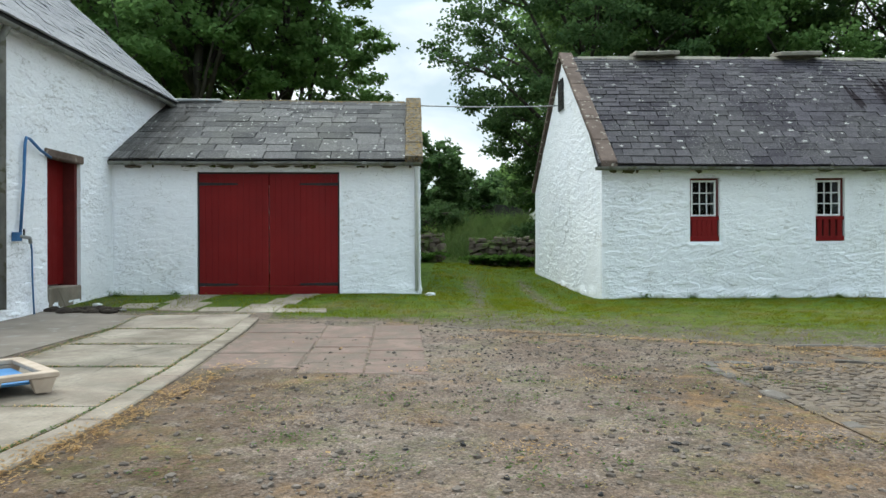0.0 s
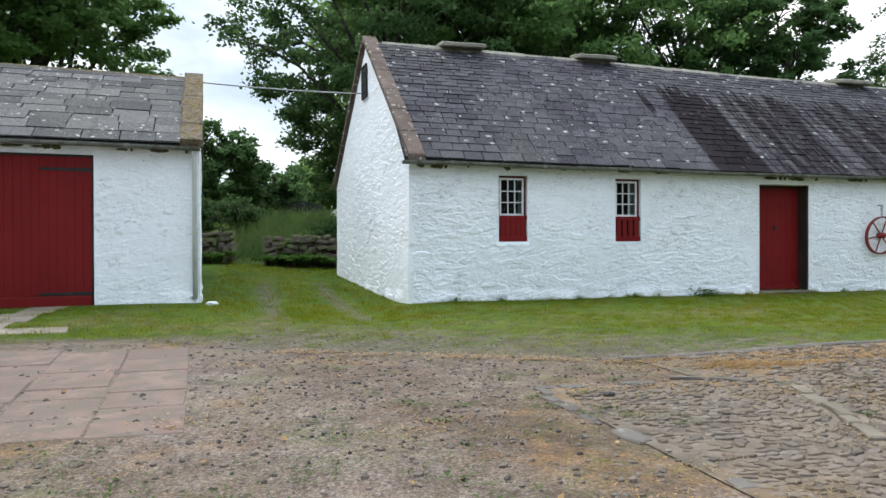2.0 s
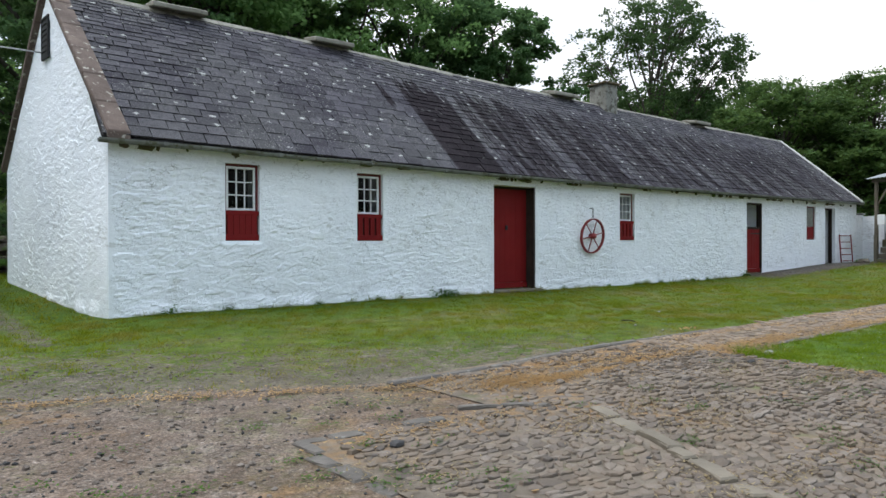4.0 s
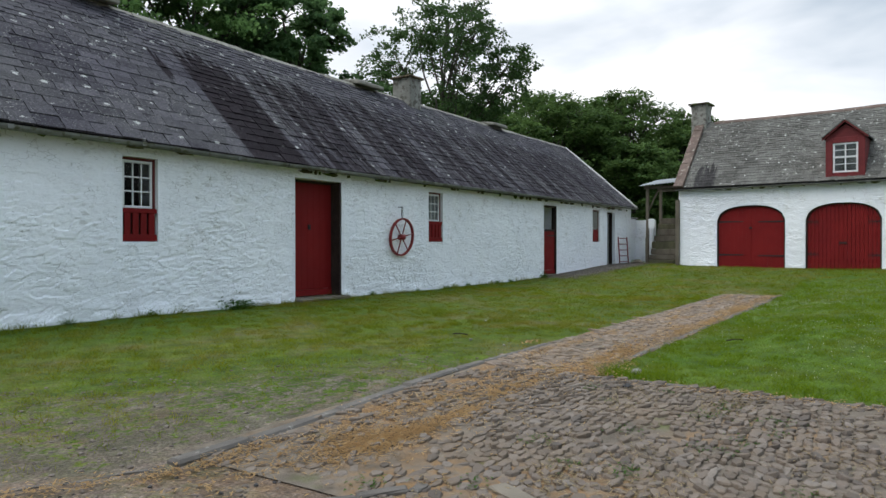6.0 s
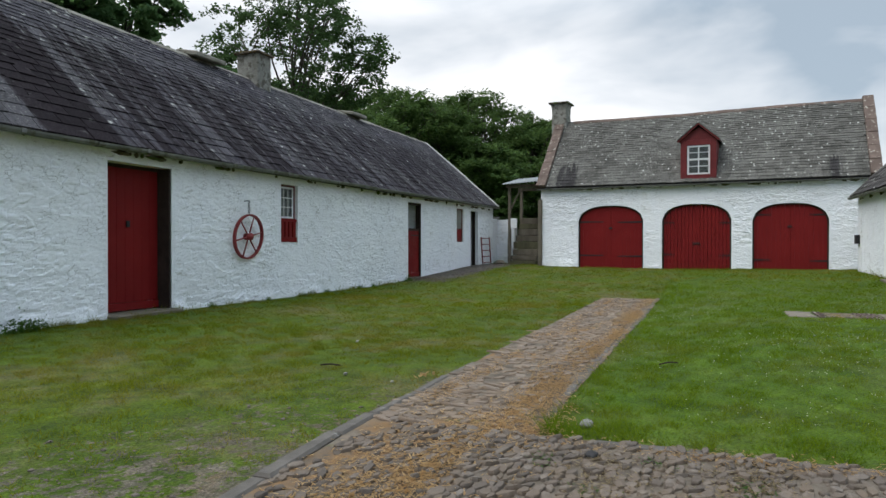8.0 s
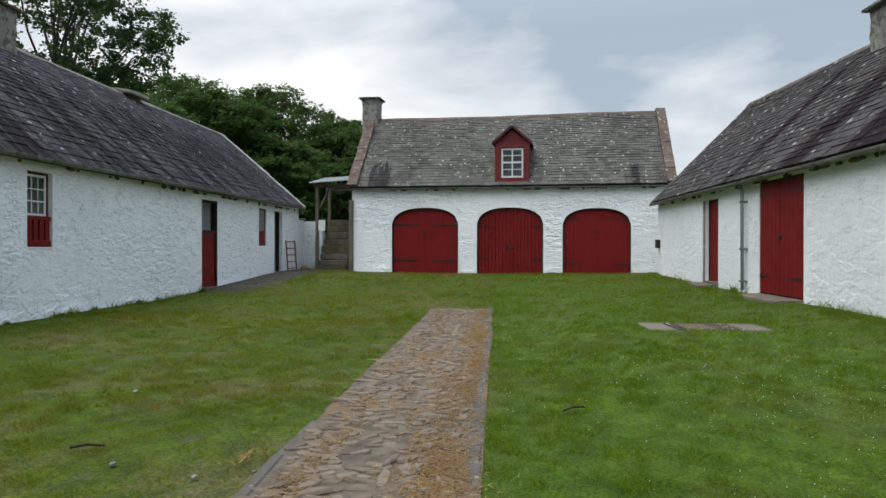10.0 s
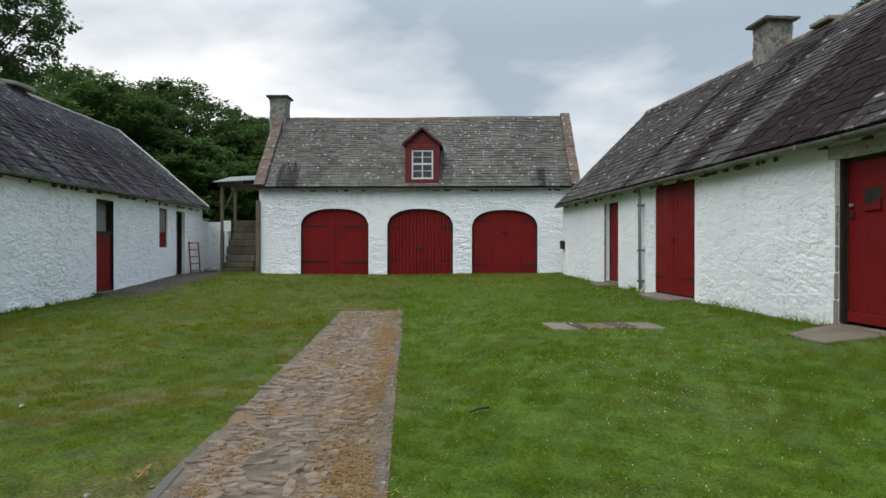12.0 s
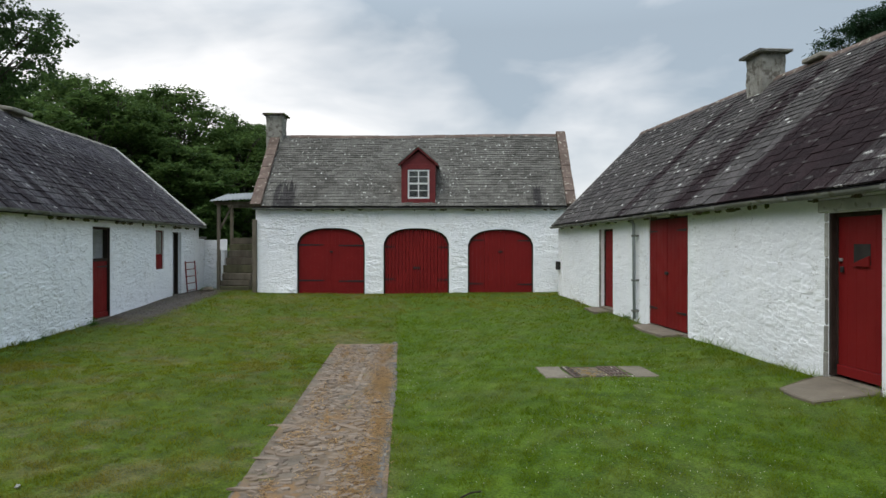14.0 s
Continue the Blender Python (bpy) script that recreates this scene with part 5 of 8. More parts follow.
for k in range(6):
    t = radians(k * 60 + 12)
    tubed("spoke", [C(13.46 + 0.05 * math.cos(t), -0.10 + WT * 0.05 * math.sin(t), 1.24 + 0.05 * math.sin(t)), C(13.46 + 0.40 * math.cos(t), -0.10 + WT * 0.40 * math.sin(t), 1.24 + 0.40 * math.sin(t))], 0.014, REDIRON, wheel, "rust-brown spoke" if k % 3 else "", sides=6)
for k in range(4):
    z = 1.69 + 0.055 * k
    a = (0.022, 0.0) if k % 2 else (0.0, 0.012)
    bm = bmesh.new()
    tube(bm, [C(13.46 + a[0], -0.11 - a[1], z - 0.03), C(13.46 + a[0], -0.11 - a[1], z + 0.03)], 0.006, sides=5)
    tube(bm, [C(13.46 - a[0], -0.11 + a[1], z - 0.03), C(13.46 - a[0], -0.11 + a[1], z + 0.03)], 0.006, sides=5)
    part("chain_link", bm, IRON, wheel)
tubed("hook", [C(13.46, 0.02, 1.90), C(13.46, -0.12, 1.90), C(13.46, -0.13, 1.86)], 0.009, IRON, wheel, sides=6)

# ---- the cart shed with three arches ----
K = Frame(27.03, 0, 0.085, 1, 1, -0.085)
cart = thing("cart_shed", "whitewashed cart shed with three arched red doors and a dormer", "farm building", K(5.7, 2.6, 0.3))
arches = [(7.34, 9.63, 0.22, 2.47, 0.52), (4.51, 6.71, 0.20, 2.46, 0.52), (1.70, 3.88, 0.26, 2.42, 0.52)]
wall("front_wall", K, 0.42, 11.03, 3.16, arches, cart, seed=9)
for u in (0.42, 11.03):
    s = 1 if u < 5 else -1
    G = Frame(*K(u, 0, 0)[:2], K.v[0], K.v[1], s * K.u[0], s * K.u[1])
    wall("gable_wall", G, 0.0, 4.9, lambda t: np.minimum(3.10 + np.asarray(t) * 1.13, 3.10 + (4.9 - np.asarray(t)) * 1.13), [], cart, seed=11 + u, thick=0.45, step=0.1)
boxed("back_wall", K, (0.42, 11.03, 4.45, 4.9, -0.3, 3.2), WHITE, cart, bev=0.02)
k_e = lambda u: (-0.14, 3.17)
k_r = lambda u: (2.45, 5.93 + 0.02 * math.sin(u * 0.7))
k_roof = deck("roof", K, 0.34, 11.10, k_e, k_r, lambda u: (5.0, 3.17), JOINTDARK, cart, "weathered grey slates with pale lichen")
coping(K, 0.30, 0.62, (-0.20, 3.20), (2.45, 6.04), SANDSTONE, cart, 21, lift=0.15, stones=6)
coping(K, 10.80, 11.16, (-0.20, 3.20), (2.45, 6.04), SANDSTONE, cart, 22, lift=0.15, stones=6)
coping(K, 0.30, 0.62, (5.05, 3.20), (2.45, 6.04), SANDSTONE, cart, 23, lift=0.15, stones=6)
coping(K, 10.80, 11.16, (5.05, 3.20), (2.45, 6.04), SANDSTONE, cart, 24, lift=0.15, stones=6)
ridge_stones(K, 0.62, 10.45, k_r, SANDSTONE, cart, 25)
chimney(K, cart, 10.70, 11.30, 2.15, 2.80, 5.0, 6.70, cap=0.10, cap_m=RUBBLE, seed=5, flare=0.06)
gutter(K, 0.34, 11.10, -0.17, 3.125, cart, radius=0.05, gap=0.9)
boxed("corner_post", K, (10.98, 11.12, -0.10, 0.0, 0.15, 2.75), TIMBER, cart, "weathered grey timber post", bev=0.01)


def arched_doors(F, parent, a, b, z0, crown, rise, planks, label, latch, hinge, heights, latch_z, joint):
    v = 0.10
    mid = (a + b) / 2
    bm = bmesh.new()
    n = 26
    pts = [(a + 0.001, z0)] + [(a + (b - a) * (0.0005 + 0.999 * i / n), arch_z(a + (b - a) * i / n, a, b, crown, rise) - 0.002) for i in range(n + 1)] + [(b - 0.001, z0)]
    inn = [(a + 0.05, z0)] + [(a + 0.05 + (b - a - 0.1) * i / n, arch_z(a + (b - a) * i / n, a, b, crown, rise) - 0.05) for i in range(n + 1)] + [(b - 0.05, z0)]
    rows = [[bm.verts.new(F(u, vv, z)) for u, z in line] for line, vv in ((pts, v - 0.03), (inn, v - 0.03), (inn, v + 0.09), (pts, v + 0.09))]
    for p, q in zip(rows, rows[1:] + rows[:1]):
        for i in range(len(p) - 1):
            bm.faces.new((p[i], p[i + 1], q[i + 1], q[i]))
    d = part("double_door", bm, BROWNWOOD, parent, label)
    for s, (p, q) in enumerate(((a + 0.03, mid - 0.005), (mid + 0.005, b - 0.03))):
        planked(F, p, q, v, z0 + 0.03, 9.0, planks, d, arch=(a, b, crown - 0.01, rise), joint=joint)
        boxed("ledge", F, (p + 0.02, q - 0.02, v + 0.032, v + 0.06, z0 + 0.25, z0 + 0.38), BROWNWOOD, d, bev=0.0)
        for h in heights:
            strap(F, p if s == 0 else q, (p + hinge) if s == 0 else (q - hinge), v - 0.001, z0 + h + 0.02 * s, d, h=0.055)
    boxed("latch", F, (mid - latch, mid + latch, v - 0.03, v, z0 + latch_z, z0 + latch_z + 0.06), IRON, d)
    boxed("meeting_strip", F, (mid - 0.02, mid + 0.02, v - 0.012, v - 0.001, z0 + 0.05, crown - 0.09), RED, d)
    return d


for k, (a, b, z0, crown, rise) in enumerate(arches):
    arched_doors(K, cart, a, b, z0, crown, rise, (8, 9, 8)[k], "pair of arched red plank doors with black strap hinges", (0.05, 0.12, 0.07)[k], (0.88, 0.38, 0.52)[k], ((0.46, 1.66), (0.53, 1.62), (0.32, 1.78))[k], (1.42, 0.90, 1.38)[k], (0.0008, 0.005, 0.0012)[k])
# dormer window
dv = -0.07
bm = bmesh.new()
for a, b in ((4.97, 5.165), (5.895, 6.10)):
    block(bm, K, a, b, dv, dv + 1.5, 3.20, 4.60, bev=0.008)
block(bm, K, 5.167, 5.893, dv + 0.002, dv + 0.12, 3.20, 3.44, bev=0.008)
block(bm, K, 5.167, 5.893, dv + 0.002, dv + 0.12, 4.42, 4.60, bev=0.008)
dorm = part("dormer", bm, DORMRED, cart, "red boarded dormer with a small pitched roof")
bm = bmesh.new()
tri_pts = [(4.88, 4.56), (6.19, 4.56), (5.53, 5.02)]
A = [bm.verts.new(K(u, dv + 0.02, z)) for u, z in tri_pts]
B = [bm.verts.new(K(u, dv + 0.10, z)) for u, z in tri_pts]
bm.faces.new(A), bm.faces.new(B[::-1])
for i in range(3):
    bm.faces.new((A[i], B[i], B[(i + 1) % 3], A[(i + 1) % 3]))
part("pediment", bm, DORMRED, dorm)
for s in (-1, 1):
    bm = bmesh.new()
    e, r = 5.53 + s * 0.66, 5.53
    prof = [(e, 4.52), (r, 5.09), (r, 5.16), (e - s * 0.0, 4.60)]
    A = [bm.verts.new(K(u, dv - 0.10, z)) for u, z in prof]
    B = [bm.verts.new(K(u, dv - 0.03, z)) for u, z in prof]
    bm.faces.new(A), bm.faces.new(B[::-1])
    for i in range(4):
        bm.faces.new((A[i], B[i], B[(i + 1) % 4], A[(i + 1) % 4]))
    part("bargeboard", bm, DORMRED, dorm)
    bm = bmesh.new()
    prof = [(e, 4.585), (r, 5.155), (r, 5.20), (e, 4.63)]
    A = [bm.verts.new(K(u, dv - 0.12, z)) for u, z in prof]
    B = [bm.verts.new(K(u, dv + 1.9, z)) for u, z in prof]
    bm.faces.new(A), bm.faces.new(B[::-1])
    for i in range(4):
        bm.faces.new((A[i], B[i], B[(i + 1) % 4], A[(i + 1) % 4]))
    part("dormer_roof", bm, SLATE_CART, dorm, "slated dormer roof")
flat_frame("sash", K, 5.169, 5.891, dv + 0.03, dv + 0.09, 3.445, 4.415, 0.055, WHITEPAINT, dorm, "white painted sash window")
boxed("glazing_bar", K, (5.51, 5.55, dv + 0.034, dv + 0.075, 3.50, 4.36), WHITEPAINT, dorm, bev=0.004)
for z, h in ((3.72, 0.012), (3.95, 0.03), (4.18, 0.012)):
    boxed("glazing_bar", K, (5.225, 5.835, dv + 0.032, dv + 0.073, z - h, z + h), WHITEPAINT, dorm, bev=0.004)
for a, b in ((5.226, 5.505), (5.555, 5.834)):
    for c, d in ((3.50, 3.705), (3.735, 3.915), (3.985, 4.165), (4.195, 4.36)):
        boxed("pane", K, (a, b, dv + 0.05, dv + 0.055, c, d), GLASS, dorm, bev=0.0)
boxed("curtain", K, (5.17, 5.89, dv + 0.13, dv + 0.15, 3.46, 4.41), GREYSTONE, dorm, "pale sheet behind the glass", bev=0.0)
boxed("sill", K, (4.86, 6.18, dv - 0.06, dv + 0.05, 3.20, 3.26), SANDSTONE, dorm, "flat stone sill")

# ---- the right-hand range ----
R = Frame(0, 0.62, 1, 0.02, 0.02, -1)
right = thing("stable_range", "low whitewashed stable range with red doors and a lichened slate roof", "farm building", R(16, 2.7, 0.3))
r_doors = [(20.60, 21.50, 0.34, 2.27), (16.48, 18.30, 0.26, 2.40), (11.66, 12.56, 0.24, 2.24)]
wall("front_wall", R, 7.0, 25.9, 2.47, [(*o, 0) for o in r_doors], right, seed=17, rough=0.40)
RE = Frame(*R(25.9, 0, 0)[:2], R.v[0], R.v[1], -R.u[0], -R.u[1])
wall("end_gable", RE, 0.0, 5.6, lambda u: np.minimum(2.40 + np.asarray(u) * 1.03, 2.40 + (5.6 - np.asarray(u)) * 1.03), [], right, seed=19, thick=0.45, step=0.1)
RW = Frame(*R(7.0, 0, 0)[:2], R.v[0], R.v[1], R.u[0], R.u[1])
wall("end_gable", RW, 0.0, 5.6, lambda u: np.minimum(2.40 + np.asarray(u) * 1.0, 2.40 + (5.6 - np.asarray(u)) * 1.0), [], right, seed=20, thick=0.45, step=0.12)
boxed("back_wall", R, (7.0, 25.9, 5.15, 5.6, -0.3, 2.5), WHITE, right, bev=0.02)
# added near-black wall, painting the stable's inside as unlit
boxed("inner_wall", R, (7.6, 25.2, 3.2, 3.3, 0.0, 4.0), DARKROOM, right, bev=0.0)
r_e = lambda u: (-0.17, 2.49)
r_r = lambda u: (2.76, float(np.interp(u, (0, 15, 26), (5.20, 5.27, 5.46))))
r_roof = deck("roof", R, 6.9, 26.05, r_e, r_r, lambda u: (5.8, 2.49), JOINTDARK, right, "dark slates speckled with pale lichen")
ridge_stones(R, 6.9, 26.0, r_r, SANDSTONE, right, 27)
coping(R, 25.92, 26.08, (-0.2, 2.50), (2.76, 5.48), GREYSTONE, right, 28, lift=0.075, stones=7)
gutter(R, 6.95, 26.0, -0.20, 2.468, right, radius=0.062, gap=0.8)
chimney(R, right, 18.30, 18.92, 2.37, 2.90, 4.95, 5.86, cap=0.10, cap_m=GREYSTONE, upstand=True, seed=8)
boxed("ridge_vent", R, (16.66, 17.26, 2.58, 2.96, r_r(16.5)[1] + 0.03, r_r(16.5)[1] + 0.12), PALESLAB, right, "flat stone slab over a ridge vent", bev=0.02)
simple_door(R, right, 20.60, 21.50, 0.34, 2.27, 0.10, 5, "narrow dark red plank door", frame_w=0.05, foot=False)
e2 = flat_frame("double_door", R, 16.482, 18.298, 0.02, 0.12, 0.26, 2.398, 0.05, BROWNWOOD, right, "pair of tall red plank doors", bottom=False)
planked(R, 16.52, 17.38, 0.0, 0.30, 2.36, 5, e2, joint=0.0025)
planked(R, 17.40, 18.26, 0.0, 0.30, 2.36, 5, e2, joint=0.0025)
for z in (0.62, 2.14):
    strap(R, 16.53, 16.95, -0.001, z, e2)
    strap(R, 18.25, 17.83, -0.001, z, e2)
boxed("latch", R, (17.32, 17.46, -0.03, 0.0, 1.30, 1.36), IRON, e2)
e3 = simple_door(R, right, 11.66, 12.56, 0.28, 2.24, 0.09, 5, "red plank door with a square hatch and a kick board", frame_w=0.05)
# no hole is cut: a near-black panel paints the hatch's shade
boxed("hatch_hole", R, (11.955, 12.23, 0.083, 0.089, 1.62, 1.865), DARKROOM, e3, "dark panel painted as the open hatch", bev=0.0)
bm = bmesh.new()
A = [bm.verts.new(R(u, 0.062, z)) for u, z in ((12.235, 1.61), (11.955, 1.61), (11.955, 1.73), (12.235, 1.635))]
B = [bm.verts.new(R(u, 0.082, z)) for u, z in ((12.235, 1.61), (11.955, 1.61), (11.955, 1.73), (12.235, 1.635))]
bm.faces.new(A), bm.faces.new(B[::-1])
for i in range(4):
    bm.faces.new((A[i], B[i], B[(i + 1) % 4], A[(i + 1) % 4]))
part("hatch_flap", bm, RED, e3, "red flap hanging askew in the hatch")
boxed("latch", R, (12.42, 12.47, 0.06, 0.089, 1.66, 1.70), ZINC, e3, "small brass lock")
boxed("latch", R, (12.40, 12.45, 0.06, 0.089, 1.53, 1.60), IRON, e3)
for a, b, zz, vv in ((11.65, 12.57, 0.275, 0.34), (20.59, 21.51, 0.355, 0.24), (16.47, 18.31, 0.275, 0.16)):
    boxed("threshold", R, (a, b, -0.03, vv, zz - 0.25, zz), PAVING, right, "worn stone threshold", bev=0.012)
r = random.Random(8)
# dark strip: the timber frame, and the reveal's deep shadow put into its colour
boxed("jamb", R, (12.515, 12.556, 0.0, 0.068, 0.29, 2.236), BROWNWOOD, e3, "dark timber jamb that darkens the door reveal")
z = 0.22
while z < 2.2:
    h = min(r.uniform(0.3, 0.5), 2.245 - z)
    boxed("margin_stone", R, (12.563, 12.63 + r.uniform(-0.015, 0.025), -0.016, 0.2, z, z + h - 0.006), GREYSTONE if z < 1.7 else VERGE, right, "worn stone door margin", bev=0.016)
    z += h
boxed("lintel", R, (11.45, 12.75, -0.025, 0.3, 2.246, 2.40), VERGE, right, "worn stone lintel with traces of whitewash", bev=0.015)
z = 0.28
while z < 2.2:
    h = min(r.uniform(0.35, 0.55), 2.275 - z)
    boxed("margin_stone", R, (21.503, 21.60, -0.03, 0.2, z, z + h - 0.008), GREYSTONE, right, "", bev=0.012)
    z += h
tubed("downpipe", [R(18.95, -0.14, 2.40), R(18.95, -0.09, 2.30), R(18.95, -0.075, 0.30)], 0.034, PIPE, right, "grey rainwater downpipe", sides=10)
for z in (2.05, 1.1, 0.45):
    boxed("pipe_clip", R, (18.89, 19.01, -0.125, 0.01, z, z + 0.04), GUTTER, right, bev=0.004)
boxed("meter_box", R, (25.62, 25.88, -0.10, -0.002, 1.12, 1.38), IRON, right, "small dark box on the wall", bev=0.01)


def flag(name, x0, x1, y0, y1, label, material=PAVING, thick=0.06, proud=0.025, group="", turn=0.0, bev=0.012, worn=0.03, seed=0, category="slab"):
    """A flagstone with an uneven outline, bedded in the ground."""
    r = random.Random(seed + int(x0 * 50) + int(y0 * 70))
    cx, cy = (x0 + x1) / 2, (y0 + y1) / 2
    z = float(gz(cx, cy))
    n = 4
    edge = []
    for k in range(4 * n):
        s, t = k // n, (k % n) / n
        px, py = ((x0 + (x1 - x0) * t, y0), (x1, y0 + (y1 - y0) * t), (x1 - (x1 - x0) * t, y1), (x0, y1 - (y1 - y0) * t))[s]
        edge.append((px + r.uniform(-worn, worn) * 0.6, py + r.uniform(-worn, worn) * 0.6))
    ca, sa = math.cos(radians(turn)), math.sin(radians(turn))
    bm = bmesh.new()

    def at(px, py, shrink, h):
        px, py = cx + (px - cx) * shrink, cy + (py - cy) * shrink
        qx, qy = cx + (px - cx) * ca - (py - cy) * sa, cy + (px - cx) * sa + (py - cy) * ca
        return bm.verts.new((qx, qy, float(gz(qx, qy)) + h))

    sh = 1 - bev / max(0.1, min(x1 - x0, y1 - y0))
    rows = [[at(px, py, 1.0, -thick) for px, py in edge], [at(px, py, 1.0, proud - bev) for px, py in edge], [at(px, py, sh, proud + r.uniform(-0.002, 0.002)) for px, py in edge]]
    m = len(edge)
    for p, q in zip(rows, rows[1:]):
        for k in range(m):
            bm.faces.new((p[k], p[(k + 1) % m], q[(k + 1) % m], q[k]))
    c = bm.verts.new((cx, cy, z + proud + 0.002))
    for k in range(m):
        bm.faces.new((rows[2][k], rows[2][(k + 1) % m], c))
    return tagged(part(name, bm, material), label, category, group)


flag("doorstep", 16.60, 18.25, 0.94, 1.38, "low worn stone doorstep below the double doors", proud=0.05, seed=2, worn=0.06)
flag("doorstep", 20.75, 21.75, 1.02, 1.42, "low worn stone doorstep below the narrow door", proud=0.05, seed=3, worn=0.06)
flag("drain_slab", 13.42, 14.26, 3.77, 4.13, "grey paving slab set flush in the lawn", PAVING, proud=0.008, seed=4, group="slabs round the drain")
flag("drain_slab", 13.40, 14.24, 2.60, 2.94, "grey paving slab set flush in the lawn", PAVING, proud=0.008, seed=5, group="slabs round the drain")
flag("drain_slab", 13.50, 14.16, 3.26, 3.64, "rust-brown slab with an iron drain grid round it", LICHEN, proud=0.014, seed=6, group="slabs round the drain")
grid = thing("drain_grid", "rusted iron drain grid set in the lawn between slabs", "drain grid", (13.83, 3.35, float(gz(13.83, 3.35))))
for k in range(14):
    yy = 2.985 + 0.056 * k
    if yy < 3.22 or yy > 3.66:
        z = float(gz(13.83, yy))
        boxed("grid_bar", WORLD, (13.46, 14.20, yy, yy + 0.018, z - 0.03, z + 0.014), SANDSTONE, grid, bev=0.003)
for xx in (13.43, 13.68, 13.94, 14.19):
    for y0, y1 in ((2.96, 3.245), (3.655, 3.755)):
        z = float(gz(xx, (y0 + y1) / 2))
        boxed("grid_frame", WORLD, (xx, xx + 0.03, y0, y1, z - 0.03, z + 0.016), SANDSTONE, grid, bev=0.003)
# solid fill at ground level; its dark colour stands for the pit's shade
boxed("drain_pit", WORLD, (13.44, 14.22, 2.96, 3.755, float(gz(13.8, 3.4)) - 0.06, float(gz(13.8, 3.4)) + 0.004), SOIL, grid, "dark fill painted as the pit under the bars", bev=0.0)

# ---- the garage ----
Gf = Frame(0, 12.93, 1, 0.07, -0.07, 1)
garage = thing("garage", "small whitewashed garage with wide red doors and a big-slated roof", "outbuilding", Gf(-3.4, 1.6, 0.1))
GL, GR = -6.42, -0.63
gd = (-4.85, -2.17, 0.10, 2.47)
wall("front_wall", Gf, GL, GR, 2.66, [(*gd, 0)], garage, seed=23, material=WHITE2, rough=0.55)
GG = Frame(*Gf(GR, 0, 0)[:2], Gf.v[0], Gf.v[1], -Gf.u[0], -Gf.u[1])
wall("gable_wall", GG, 0.0, 5.6, lambda u: np.minimum(2.60 + np.asarray(u) * 0.62, 2.60 + (5.6 - np.asarray(u)) * 0.62), [], garage, seed=25, thick=0.45, step=0.06)
boxed("back_wall", Gf, (GL, GR, 5.15, 5.6, -0.3, 2.7), WHITE, garage, bev=0.02)
g_e = lambda u: (-0.16, 2.66)
g_r = lambda u: (2.72, 4.36 + 0.01 * math.sin(u))
g_roof = deck("roof", Gf, GL - 0.05, GR + 0.02, g_e, g_r, lambda u: (5.7, 2.66), JOINTDARK, garage, "large weathered grey slates")
coping(Gf, GR - 0.28, GR + 0.06, (-0.2, 2.66), (2.72, 4.40), LICHEN, garage, 31, lift=0.17, stones=5)
coping(Gf, GR - 0.28, GR + 0.06, (5.75, 2.66), (2.72, 4.40), LICHEN, garage, 32, lift=0.17, stones=5)
ridge_stones(Gf, GL + 1.35, GR - 0.3, g_r, LICHEN, garage, 33, long=0.9, wide=0.13)
boxed("ridge_flashing", Gf, (GL - 0.02, GL + 1.34, 2.5, 2.94, 4.33, 4.40), ZINC, garage, "grey metal ridge flashing", bev=0.02)
gutter(Gf, GL + 0.02, GR + 0.02, -0.19, 2.635, garage, radius=0.062, gap=0.9)
gdoor = flat_frame("double_door", Gf, gd[0] + 0.002, gd[1] - 0.002, 0.05, 0.16, 0.10, gd[3] - 0.002, 0.05, IRON, garage, "pair of wide red plank garage doors", bottom=False)
gm = (gd[0] + gd[1]) / 2
for s, (p, q) in enumerate(((gd[0] + 0.035, gm - 0.006), (gm + 0.006, gd[1] - 0.035))):
    planked(Gf, p, q, 0.04, 0.30, 2.43, 11, gdoor)
    boxed("foot_board", Gf, (p, q, 0.018, 0.07, 0.13, 0.295), RED, gdoor, bev=0.012)
    boxed("ledge", Gf, (p + 0.02, q - 0.02, 0.072, 0.10, 0.5, 0.62), BROWNWOOD, gdoor, bev=0.0)
    for z in (0.33, 2.24):
        strap(Gf, p if s == 0 else q, (p + 0.74) if s == 0 else (q - 0.74), 0.039, z, gdoor, h=0.06)
tubed("downpipe", [Gf(GR - 0.07, -0.16, 2.58), Gf(GR - 0.07, -0.07, 2.45), Gf(GR - 0.07, -0.06, 0.2)], 0.04, WHITEPAINT, garage, "white rainwater pipe down the corner", sides=9)
boxed("doorstep", Gf, (gd[0] - 0.02, gd[1] + 0.02, -0.12, 0.16, -0.1, 0.10), CONCRETE, garage, "concrete sill below the doors", bev=0.01)

# ---- the farmhouse ----
H = Frame(-6.4, 0, 0, 1, -1, 0)
house = thing("farmhouse", "tall whitewashed farmhouse with a smooth grey slate roof", "house", (-9.4, 6, 0.1))
hd = (10.44, 11.40, 0.22, 2.58)
wall("side_wall", H, -2.0, 15.1, 4.30, [(*hd, 0)], house, seed=29, thick=0.55, material=WHITE2, rough=0.8)
H2 = Frame(-6.4, 15.1, -1, 0, 0, -1)
wall("gable_wall", H2, 0.0, 6.2, lambda u: np.minimum(4.28 + np.asarray(u) * 0.95, 4.28 + (6.2 - np.asarray(u)) * 0.95), [], house, seed=30, thick=0.5, step=0.12)
H3 = Frame(-6.4, -2.0, -1, 0, 0, 1)
wall("gable_wall", H3, 0.0, 6.2, lambda u: np.minimum(4.28 + np.asarray(u) * 0.95, 4.28 + (6.2 - np.asarray(u)) * 0.95), [], house, seed=31, thick=0.5, step=0.15)
